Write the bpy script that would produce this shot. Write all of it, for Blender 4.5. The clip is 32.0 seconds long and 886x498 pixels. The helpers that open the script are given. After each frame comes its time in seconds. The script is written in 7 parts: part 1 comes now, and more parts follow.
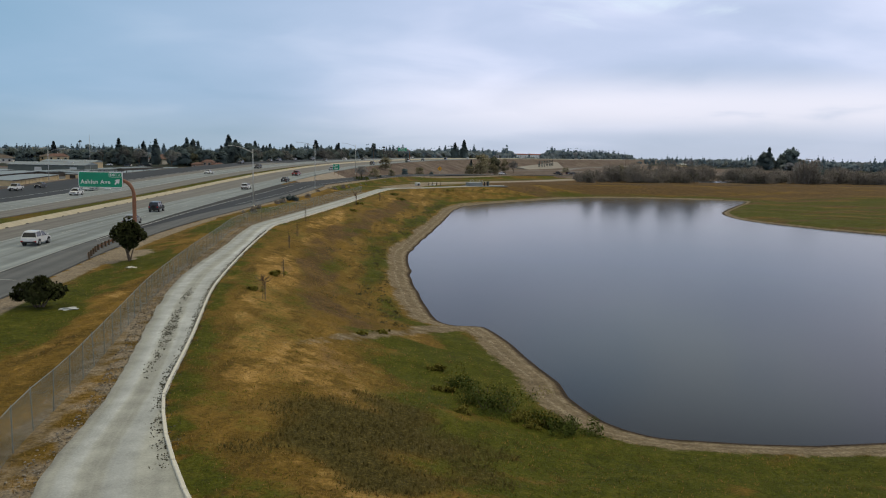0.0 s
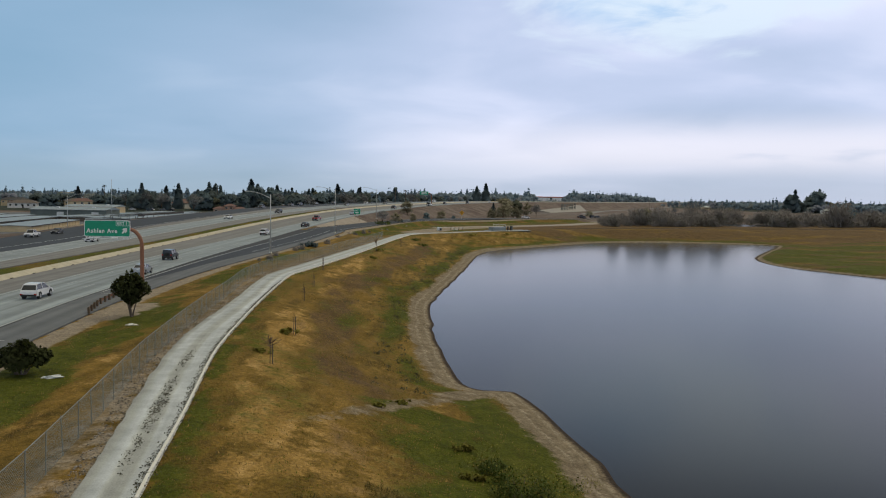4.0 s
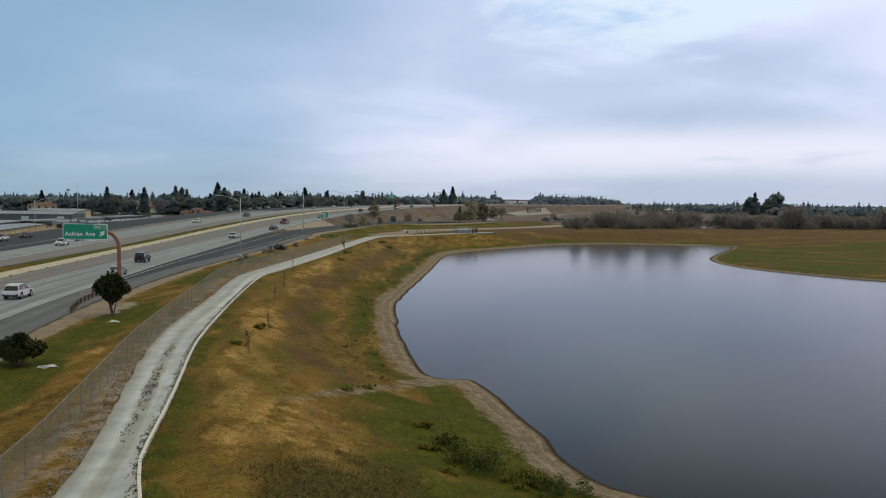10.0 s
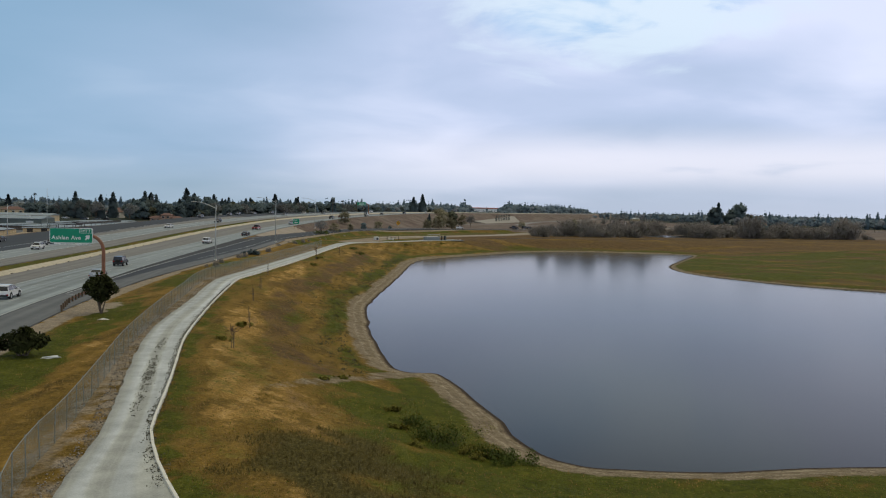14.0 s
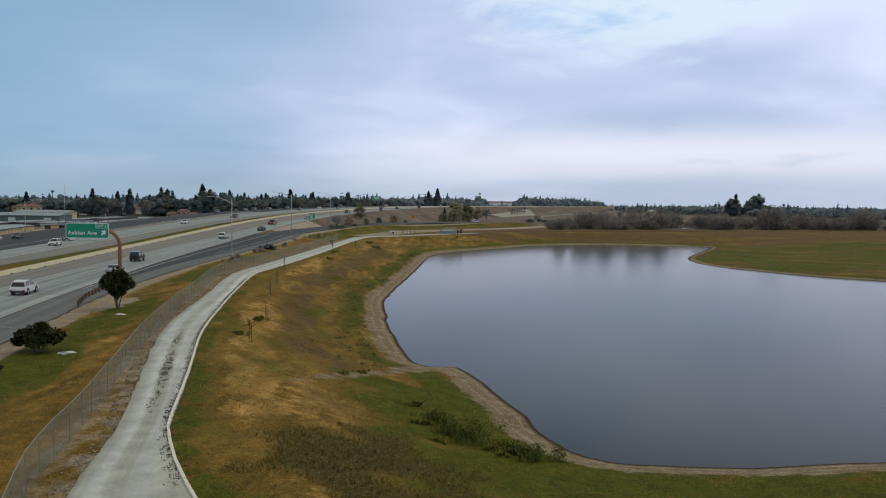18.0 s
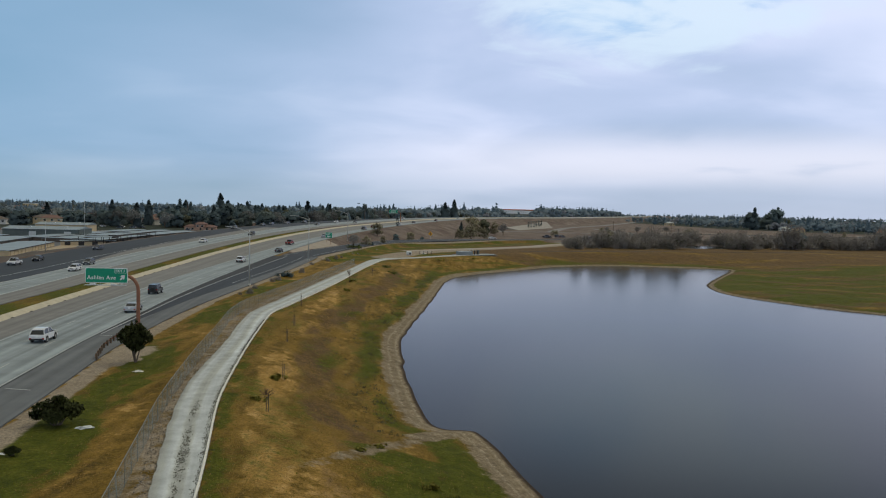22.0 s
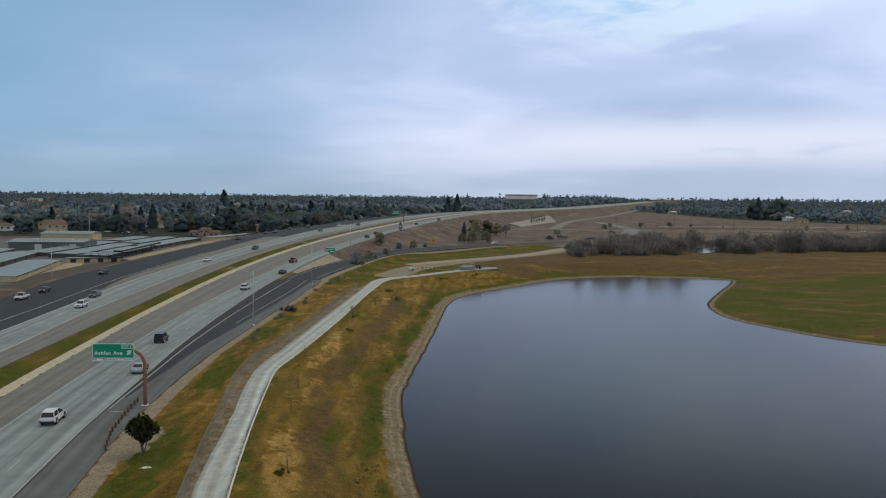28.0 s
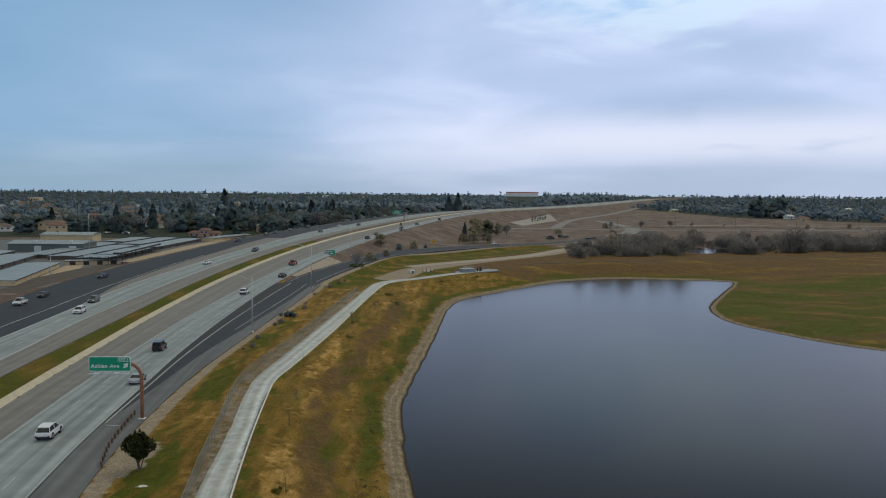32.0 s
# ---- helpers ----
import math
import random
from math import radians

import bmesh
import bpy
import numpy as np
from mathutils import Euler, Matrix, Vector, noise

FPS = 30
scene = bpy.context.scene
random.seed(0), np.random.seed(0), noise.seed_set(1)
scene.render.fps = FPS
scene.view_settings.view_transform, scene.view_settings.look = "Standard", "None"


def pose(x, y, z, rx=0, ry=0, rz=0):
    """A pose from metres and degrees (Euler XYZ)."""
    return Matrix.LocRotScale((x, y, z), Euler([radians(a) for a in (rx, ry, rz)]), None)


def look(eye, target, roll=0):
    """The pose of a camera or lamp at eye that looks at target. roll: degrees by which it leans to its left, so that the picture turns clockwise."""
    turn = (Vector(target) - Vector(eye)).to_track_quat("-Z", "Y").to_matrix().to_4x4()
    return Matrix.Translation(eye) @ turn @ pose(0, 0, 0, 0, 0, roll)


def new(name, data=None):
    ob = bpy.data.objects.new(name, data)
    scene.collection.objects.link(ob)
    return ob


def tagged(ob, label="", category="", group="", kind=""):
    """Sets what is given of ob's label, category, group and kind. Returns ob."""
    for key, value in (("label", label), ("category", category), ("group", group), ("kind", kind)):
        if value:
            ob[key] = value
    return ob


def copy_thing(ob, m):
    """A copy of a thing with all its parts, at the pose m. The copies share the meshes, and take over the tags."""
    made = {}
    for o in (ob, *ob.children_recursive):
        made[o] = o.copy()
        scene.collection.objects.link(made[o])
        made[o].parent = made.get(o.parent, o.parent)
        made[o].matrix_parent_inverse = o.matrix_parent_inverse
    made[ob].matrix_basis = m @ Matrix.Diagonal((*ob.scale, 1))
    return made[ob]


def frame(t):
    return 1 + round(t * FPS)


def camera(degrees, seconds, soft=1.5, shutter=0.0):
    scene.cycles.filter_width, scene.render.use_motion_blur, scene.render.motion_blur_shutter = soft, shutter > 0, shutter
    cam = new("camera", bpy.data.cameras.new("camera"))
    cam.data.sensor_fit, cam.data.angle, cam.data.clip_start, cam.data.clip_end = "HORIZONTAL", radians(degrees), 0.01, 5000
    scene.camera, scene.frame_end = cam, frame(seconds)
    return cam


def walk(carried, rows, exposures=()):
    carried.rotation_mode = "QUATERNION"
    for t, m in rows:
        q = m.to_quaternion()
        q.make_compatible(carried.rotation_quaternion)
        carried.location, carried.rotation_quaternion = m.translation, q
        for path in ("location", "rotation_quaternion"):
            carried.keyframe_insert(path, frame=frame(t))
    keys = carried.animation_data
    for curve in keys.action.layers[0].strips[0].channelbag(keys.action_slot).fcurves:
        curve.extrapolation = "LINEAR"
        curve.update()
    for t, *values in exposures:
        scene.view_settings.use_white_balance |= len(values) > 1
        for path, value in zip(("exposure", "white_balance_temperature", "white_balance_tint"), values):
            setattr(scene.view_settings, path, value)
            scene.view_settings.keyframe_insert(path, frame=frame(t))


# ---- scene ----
cam = camera(57.5, 32.0, soft=1.1)
PATH = [
    (0, (0.039, 2.557, 16.171), (-0.012, 4.542, 15.939), 1.1),
    (0.5, (-0.017, 4.411, 16.592), (-0.017, 6.398, 16.361), 0.9),
    (1, (0.474, 5.418, 17.138), (0.515, 7.405, 16.913), 1.1),
    (1.5, (-0.017, 7.682, 17.319), (0.015, 9.67, 17.102), 1.3),
    (2, (-0.226, 9.541, 17.174), (-0.262, 11.531, 16.979), 1.3),
    (2.5, (0.014, 8.501, 17.566), (0.046, 10.493, 17.387), 1.6),
    (3, (-0.487, 9.009, 17.123), (-0.489, 11.003, 16.964), 1.5),
    (3.5, (-0.713, 10.183, 16.611), (-0.822, 12.174, 16.468), 1.0),
    (5.5, (0.571, 2.195, 16.611), (0.48, 4.19, 16.516), 0.5),
    (6, (0.775, 0.852, 16.633), (0.667, 2.847, 16.54), 0.6),
    (6.5, (1.927, -1.65, 17.128), (1.915, 0.346, 17.007), 0.2),
    (7, (2.074, -0.724, 16.961), (2.025, 1.27, 16.821), 0.4),
    (7.5, (2.159, -0.781, 17.018), (2.137, 1.213, 16.862), 1.1),
    (8, (1.437, -0.057, 17.155), (1.454, 1.936, 16.988), 1.5),
    (8.5, (1.051, 0.575, 17.258), (1.083, 2.568, 17.093), 1.4),
    (9, (0.278, 2.854, 16.87), (0.253, 4.848, 16.72), 1.0),
    (9.5, (0.537, 2.587, 16.927), (0.534, 4.582, 16.789), 1.0),
    (10, (0.273, 3.08, 16.7), (0.246, 5.077, 16.581), 0.8),
    (10.5, (0.501, 3.137, 16.509), (0.428, 5.132, 16.404), 0.6),
    (11, (1.148, 1.58, 16.669), (1.118, 3.576, 16.551), 0.8),
    (11.5, (1.317, 1.363, 16.639), (1.277, 3.359, 16.518), 0.5),
    (12, (1.777, 1.672, 16.393), (1.692, 3.667, 16.276), 0.3),
    (12.5, (2.444, -0.712, 16.753), (2.444, 1.285, 16.642), 0.9),
    (13, (2.135, -2.58, 16.872), (2.181, -0.583, 16.773), 1.3),
    (13.5, (0.665, -2.246, 16.541), (0.675, -0.248, 16.449), 1.4),
    (14, (0.447, -3.903, 16.823), (0.495, -1.906, 16.724), 1.3),
    (14.5, (-0.487, -3.053, 16.657), (-0.473, -1.056, 16.559), 1.3),
    (15, (-1.096, -2.005, 16.422), (-1.119, -0.008, 16.32), 1.1),
    (15.5, (-0.798, -2.599, 16.487), (-0.802, -0.602, 16.381), 0.9),
    (17.5, (-0.219, -1.756, 16.389), (-0.243, 0.24, 16.276), 0.8),
    (18, (0.043, -2.427, 16.496), (0.054, -0.43, 16.382), 0.8),
    (18.5, (-0.052, -1.713, 16.323), (-0.072, 0.284, 16.208), 0.9),
    (19, (-0.142, -1.104, 16.226), (-0.184, 0.893, 16.109), 0.9),
    (19.5, (-0.058, -1.287, 17.018), (-0.089, 0.71, 16.902), 1.1),
    (20, (0.036, -1.702, 18.1), (0.028, 0.294, 17.985), 1.1),
    (20.5, (0.14, -1.252, 19.12), (0.116, 0.744, 19.007), 1.1),
    (21, (0.094, -1.247, 20.11), (0.077, 0.75, 20.004), 1.1),
    (21.5, (0.07, -1.66, 21.153), (0.062, 0.337, 21.052), 1.2),
    (22, (-0.318, -1.6, 22.057), (-0.347, 0.398, 21.958), 1.3),
    (22.5, (-0.443, -1.566, 22.821), (-0.507, 0.431, 22.724), 1.4),
    (23, (-0.506, -2.287, 23.896), (-0.54, -0.29, 23.795), 1.2),
    (23.5, (-0.758, -2.482, 24.921), (-0.792, -0.485, 24.816), 1.0),
    (24, (-0.586, -2.744, 25.878), (-0.631, -0.748, 25.77), 0.8),
    (24.5, (-0.724, -3.323, 26.987), (-0.745, -1.326, 26.875), 1.0),
    (25, (-0.673, -3.5, 27.981), (-0.697, -1.504, 27.863), 0.8),
    (25.5, (-0.944, -3.093, 28.853), (-0.99, -1.097, 28.728), 0.8),
    (27.5, (0.329, -3.204, 33.371), (0.271, -1.21, 33.231), 0.5),
    (28, (0.273, -2.877, 34.253), (0.234, -0.882, 34.114), 0.6),
    (28.5, (0.222, -1.875, 34.82), (0.184, 0.12, 34.684), 0.4),
    (29, (0.165, -1.895, 35.841), (0.131, 0.1, 35.707), 0.6),
    (29.5, (0.32, -1.866, 36.447), (0.295, 0.129, 36.313), 0.6),
    (30, (0.364, -2.375, 36.498), (0.36, -0.38, 36.365), 0.6),
    (30.5, (0.206, -1.976, 36.27), (0.201, 0.02, 36.138), 0.6),
    (31, (0.236, -1.756, 36.178), (0.21, 0.24, 36.043), 0.6),
    (31.5, (0.028, -1.713, 35.873), (0.007, 0.282, 35.736), 0.4),
    (32, (0.417, -1.624, 36.123), (0.376, 0.371, 35.977), 0.5),
]
walk(cam, [(t, look(eye, target, roll)) for t, eye, target, roll in PATH],
     [(0, 0.0, 6500, 10), (6, 0.0, 6450, 10), (13, -0.03, 6380, 9), (19, -0.06, 6300, 9), (25, -0.08, 6150, 8), (32, -0.10, 6050, 8)])

# ---------------------------------------------------------------- world, sun
SUN_EL, SUN_AZ = radians(48), radians(35)


def build_world():
    world = bpy.data.worlds.new("sky")
    scene.world = world
    world.use_nodes = True
    nt = world.node_tree
    nt.nodes.clear()
    N, Lk = nt.nodes.new, nt.links.new
    out, bg = N("ShaderNodeOutputWorld"), N("ShaderNodeBackground")
    Lk(bg.outputs[0], out.inputs[0])
    sky = N("ShaderNodeTexSky")
    sky.sky_type, sky.sun_disc = "NISHITA", False
    sky.sun_elevation, sky.sun_rotation = SUN_EL, SUN_AZ
    co = N("ShaderNodeTexCoord")
    sep = N("ShaderNodeSeparateXYZ")
    Lk(co.outputs["Generated"], sep.inputs[0])

    def math_node(op, a, b=0.0, c=None, clamp=False):
        n = N("ShaderNodeMath")
        n.operation, n.use_clamp = op, clamp
        for i, v in enumerate((a, b) if c is None else (a, b, c)):
            if isinstance(v, (int, float)):
                n.inputs[i].default_value = v
            else:
                Lk(v, n.inputs[i])
        return n.outputs[0]

    def remap(v, a, b, c=0.0, d=1.0):
        n = N("ShaderNodeMapRange")
        n.interpolation_type = "SMOOTHSTEP"
        Lk(v, n.inputs[0])
        for i, w in enumerate((a, b, c, d)):
            n.inputs[i + 1].default_value = w
        return n.outputs[0]

    up = math_node("MAXIMUM", sep.outputs[2], 0.0)
    hgt = math_node("ADD", up, 0.16)
    px, py = math_node("DIVIDE", sep.outputs[0], hgt), math_node("DIVIDE", sep.outputs[1], hgt)
    comb = N("ShaderNodeCombineXYZ")
    Lk(px, comb.inputs[0])
    Lk(py, comb.inputs[1])

    def fbm(scale, detail, rough, shift, distort=0.0):
        m = N("ShaderNodeMapping")
        m.inputs["Location"].default_value = shift
        Lk(comb.outputs[0], m.inputs[0])
        n = N("ShaderNodeTexNoise")
        n.inputs["Scale"].default_value, n.inputs["Detail"].default_value = scale, detail
        n.inputs["Roughness"].default_value, n.inputs["Distortion"].default_value = rough, distort
        Lk(m.outputs[0], n.inputs["Vector"])
        return n.outputs["Fac"]

    big, mid, wisp = fbm(0.55, 2, 0.45, (2.7, 0.6, 0)), fbm(1.3, 4, 0.48, (7.3, 1.4, 0), 0.3), fbm(2.3, 6, 0.55, (1.2, 4.4, 0), 0.4)
    lum = math_node("MULTIPLY_ADD", big, 0.72, math_node("MULTIPLY", mid, 0.28))
    shade = N("ShaderNodeValToRGB")
    r = shade.color_ramp
    r.elements[0].position, r.elements[0].color = 0.36, (0.372, 0.475, 0.658, 1)
    r.elements[1].position, r.elements[1].color = 0.60, (0.742, 0.786, 0.982, 1)
    e = r.elements.new(0.5)
    e.color = (0.524, 0.606, 0.815, 1)
    Lk(lum, shade.inputs[0])

    def mix(a, b, fac):
        n = N("ShaderNodeMix")
        n.data_type = "RGBA"
        for sock, v in ((n.inputs[0], fac), (n.inputs[6], a), (n.inputs[7], b)):
            if isinstance(v, tuple):
                sock.default_value = (*v, 1)
            elif isinstance(v, float):
                sock.default_value = v
            else:
                Lk(v, sock)
        return n.outputs[2]

    # blue-grey deck to the west, brighter to the east
    east = remap(sep.outputs[0], -0.55, 0.10)
    c = mix((0.178, 0.372, 0.540), shade.outputs[0], math_node("MULTIPLY_ADD", east, 0.70, 0.30))
    # thin stratus: a lighter streak low over the horizon, dull haze below it
    band = math_node("MULTIPLY", remap(up, 0.018, 0.052), remap(up, 0.112, 0.062))
    band = math_node("MULTIPLY", math_node("MULTIPLY", band, remap(sep.outputs[0], -0.25, 0.20)), remap(mid, 0.12, 0.46), clamp=True)
    c = mix(c, (0.85, 0.84, 0.95), math_node("MULTIPLY", band, 0.85))
    low = remap(up, 0.075, 0.0)
    c = mix(c, mix((0.315, 0.415, 0.485), (0.51, 0.568, 0.690), remap(sep.outputs[0], -0.40, 0.35)), math_node("MULTIPLY", low, 0.60))
    # a torn opening in the east: clear blue with bright ragged edges
    ex = math_node("MULTIPLY", math_node("ADD", sep.outputs[0], -0.21), 5.5)
    ez = math_node("MULTIPLY", math_node("ADD", up, -0.250), 14.0)
    gap = math_node("SUBTRACT", 1.0, math_node("ADD", math_node("MULTIPLY", ex, ex), math_node("MULTIPLY", ez, ez)))
    ragged = math_node("MULTIPLY_ADD", math_node("ADD", wisp, -0.5), 5.0, gap)
    tear = remap(ragged, -0.5, 0.9)
    c = mix(c, (0.72, 0.84, 0.95), math_node("MULTIPLY", tear, 0.85))
    clear = math_node("MULTIPLY", remap(wisp, 0.52, 0.40), remap(gap, -0.2, 0.8))
    c = mix(c, (0.30, 0.54, 0.84), math_node("MULTIPLY", clear, 0.6))
    # the deck is thick overhead
    c = mix(c, (0.185, 0.185, 0.185), math_node("MULTIPLY", remap(up, 0.255, 0.42), 0.88))
    # thin and bright towards the zenith
    c = mix(c, (0.64, 0.61, 0.50), remap(up, 0.42, 0.72))
    blue = N("ShaderNodeMix")
    blue.data_type, blue.blend_type = "RGBA", "ADD"
    blue.inputs[0].default_value = 0.006
    Lk(c, blue.inputs[6])
    Lk(sky.outputs[0], blue.inputs[7])
    Lk(blue.outputs[2], bg.inputs[0])
    bg.inputs[1].default_value = 1.0


build_world()
sun = new("sun", bpy.data.lights.new("sun", "SUN"))
sun.data.energy, sun.data.angle, sun.data.color = 0.75, radians(30), (1.0, 0.90, 0.66)
sun.matrix_world = look((0, 0, 60), (-40 * math.sin(SUN_AZ), -40 * math.cos(SUN_AZ), 60 - 40 * math.tan(SUN_EL)))

# ---------------------------------------------------------------- materials
def material(name, base, rough=0.8, var=0.25, scale=2.0, fine=30.0, bump=0.02, metal=0.0, spots=None, per_object=0.0, island=0.0, coat=0.0, thin=0.0):
    """A surface with its own colour, two scales of variation and fine relief. Scales are per metre."""
    m = bpy.data.materials.new(name)
    m.use_nodes = True
    nt = m.node_tree
    N, Lk = nt.nodes.new, nt.links.new
    b = nt.nodes["Principled BSDF"]
    b.inputs["Roughness"].default_value, b.inputs["Metallic"].default_value = rough, metal
    b.inputs["Coat Weight"].default_value = coat
    co = N("ShaderNodeTexCoord")
    vec = co.outputs["Object"]
    n1, n2 = N("ShaderNodeTexNoise"), N("ShaderNodeTexNoise")
    n1.inputs["Scale"].default_value, n1.inputs["Detail"].default_value = scale, 5
    n2.inputs["Scale"].default_value, n2.inputs["Detail"].default_value = fine, 3
    Lk(vec, n1.inputs["Vector"])
    Lk(vec, n2.inputs["Vector"])
    add = N("ShaderNodeMath")
    add.operation = "MULTIPLY_ADD"
    Lk(n1.outputs["Fac"], add.inputs[0])
    add.inputs[1].default_value = 1.2
    half = N("ShaderNodeMath")
    half.operation = "MULTIPLY_ADD"
    Lk(n2.outputs["Fac"], half.inputs[0])
    half.inputs[1].default_value, half.inputs[2].default_value = 0.8, -0.5
    Lk(half.outputs[0], add.inputs[2])
    value = add.outputs[0]
    for source, amount in (("ShaderNodeObjectInfo", per_object), ("ShaderNodeNewGeometry", island)):
        if amount:
            info = N(source)
            k = N("ShaderNodeMath")
            k.operation = "MULTIPLY_ADD"
            Lk(info.outputs["Random" if source == "ShaderNodeObjectInfo" else "Random Per Island"], k.inputs[0])
            k.inputs[1].default_value = amount
            s = N("ShaderNodeMath")
            s.operation = "ADD"
            k.inputs[2].default_value = -amount / 2
            Lk(value, s.inputs[0])
            Lk(k.outputs[0], s.inputs[1])
            value = s.outputs[0]
    ramp = N("ShaderNodeValToRGB")
    c = np.array(base)
    ramp.color_ramp.elements[0].position, ramp.color_ramp.elements[0].color = 0.15, (*np.clip(c * (1 - var), 0, 1), 1)
    ramp.color_ramp.elements[1].position, ramp.color_ramp.elements[1].color = 0.85, (*np.clip(c * (1 + var), 0, 1), 1)
    if spots:
        e = ramp.color_ramp.elements.new(0.45)
        e.color = (*spots, 1)
    Lk(value, ramp.inputs[0])
    Lk(ramp.outputs[0], b.inputs["Base Color"])
    if thin:  # leaves let light through
        tr, ms = N("ShaderNodeBsdfTranslucent"), N("ShaderNodeMixShader")
        b.inputs["Specular IOR Level"].default_value = 0.2
        Lk(ramp.outputs[0], tr.inputs["Color"])
        ms.inputs[0].default_value = thin
        Lk(b.outputs[0], ms.inputs[1])
        Lk(tr.outputs[0], ms.inputs[2])
        Lk(ms.outputs[0], nt.nodes["Material Output"].inputs["Surface"])
    if bump:
        bp = N("ShaderNodeBump")
        bp.inputs["Strength"].default_value, bp.inputs["Distance"].default_value = 0.6, bump
        Lk(n2.outputs["Fac"], bp.inputs["Height"])
        Lk(bp.outputs[0], b.inputs["Normal"])
    return m


def ground_material():
    """Soil, dry grass, green grass, mud and sand, laid out by the zones kept with the mesh."""
    m = bpy.data.materials.new("ground")
    m.use_nodes = True
    nt = m.node_tree
    N, Lk = nt.nodes.new, nt.links.new
    b = nt.nodes["Principled BSDF"]
    b.inputs["Roughness"].default_value = 0.95
    b.inputs["Specular IOR Level"].default_value = 0.1
    vec = N("ShaderNodeTexCoord").outputs["Object"]

    def noise_of(scale, detail=5, rough=0.6, stretch=None):
        n = N("ShaderNodeTexNoise")
        n.inputs["Scale"].default_value, n.inputs["Detail"].default_value, n.inputs["Roughness"].default_value = scale, detail, rough
        if stretch:
            mp = N("ShaderNodeMapping")
            mp.inputs["Scale"].default_value = stretch
            mp.inputs["Rotation"].default_value = (0, 0, 0.18)
            Lk(vec, mp.inputs[0])
            Lk(mp.outputs[0], n.inputs["Vector"])
        else:
            Lk(vec, n.inputs["Vector"])
        return n.outputs["Fac"]

    def ramp(v, *stops):
        n = N("ShaderNodeValToRGB")
        els = n.color_ramp.elements
        els[0].position, els[0].color = stops[0][0], (*stops[0][1], 1)
        els[1].position, els[1].color = stops[-1][0], (*stops[-1][1], 1)
        for p, c in stops[1:-1]:
            els.new(p).color = (*c, 1)
        Lk(v, n.inputs[0])
        return n.outputs[0]

    def mix(a, c, f):
        n = N("ShaderNodeMix")
        n.data_type = "RGBA"
        Lk(f, n.inputs[0])
        Lk(a, n.inputs[6])
        Lk(c, n.inputs[7])
        return n.outputs[2]

    def edge(mask, ragged, lo=0.35, hi=0.65, amp=0.7):
        """A mask with a ragged border."""
        s = N("ShaderNodeMath")
        s.operation = "MULTIPLY_ADD"
        Lk(ragged, s.inputs[0])
        s.inputs[1].default_value = amp
        off = N("ShaderNodeMath")
        off.operation = "ADD"
        off.inputs[1].default_value = -amp / 2
        Lk(mask, off.inputs[0])
        Lk(off.outputs[0], s.inputs[2])
        r = N("ShaderNodeMapRange")
        Lk(s.outputs[0], r.inputs[0])
        r.inputs[1].default_value, r.inputs[2].default_value = lo, hi
        return r.outputs[0]

    big, mid, fine, streak = noise_of(0.09, 6), noise_of(0.8, 8, 0.70), noise_of(5.0, 5, 0.75), noise_of(0.5, 5, 0.6, (1.0, 0.16, 1.0))
    zones = {}
    extra = {}
    for name in ("zone_a", "zone_b"):
        at = N("ShaderNodeAttribute")
        at.attribute_name = name
        sp = N("ShaderNodeSeparateColor")
        Lk(at.outputs["Color"], sp.inputs[0])
        zones[name] = sp.outputs
        extra[name] = at.outputs["Alpha"]
    blend = N("ShaderNodeMath")
    blend.operation = "MULTIPLY_ADD"
    Lk(mid, blend.inputs[0])
    blend.inputs[1].default_value = 0.45
    s2 = N("ShaderNodeMath")
    s2.operation = "MULTIPLY"
    Lk(streak, s2.inputs[0])
    s2.inputs[1].default_value = 0.55
    Lk(s2.outputs[0], blend.inputs[2])
    dry = ramp(blend.outputs[0], (0.34, (0.088, 0.060, 0.013)), (0.45, (0.150, 0.096, 0.018)), (0.54, (0.226, 0.139, 0.028)), (0.66, (0.345, 0.212, 0.056)))
    straw = ramp(blend.outputs[0], (0.36, (0.190, 0.113, 0.023)), (0.50, (0.355, 0.216, 0.058)), (0.62, (0.56, 0.355, 0.130)))
    umber = ramp(mid, (0.3, (0.072, 0.047, 0.020)), (0.5, (0.128, 0.080, 0.032)), (0.72, (0.205, 0.128, 0.050)))
    green = ramp(mid, (0.3, (0.040, 0.048, 0.005)), (0.5, (0.079, 0.088, 0.008)), (0.72, (0.128, 0.122, 0.016)))
    weed = ramp(fine, (0.3, (0.058, 0.049, 0.013)), (0.55, (0.094, 0.077, 0.021)), (0.75, (0.150, 0.112, 0.034)))
    sand = ramp(mid, (0.3, (0.125, 0.094, 0.056)), (0.55, (0.245, 0.194, 0.126)), (0.75, (0.37, 0.308, 0.212)))
    mud = ramp(fine, (0.3, (0.034, 0.025, 0.019)), (0.7, (0.070, 0.050, 0.036)))
    dirt = ramp(mid, (0.3, (0.245, 0.198, 0.142)), (0.7, (0.350, 0.292, 0.218)))
    field = ramp(big, (0.35, (0.118, 0.084, 0.070)), (0.5, (0.158, 0.122, 0.101)), (0.65, (0.222, 0.184, 0.150)))
    c = mix(dry, straw, edge(extra["zone_a"], mid, 0.30, 0.62, 1.7))
    c = mix(c, umber, edge(extra["zone_b"], blend.outputs[0], 0.34, 0.62, 1.9))
    c = mix(c, green, edge(zones["zone_a"][1], mid, 0.33, 0.62, 1.3))
    c = mix(c, weed, edge(zones["zone_a"][2], fine, 0.35, 0.65))
    c = mix(c, field, edge(zones["zone_b"][1], big, 0.4, 0.6))
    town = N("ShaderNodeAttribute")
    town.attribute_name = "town"
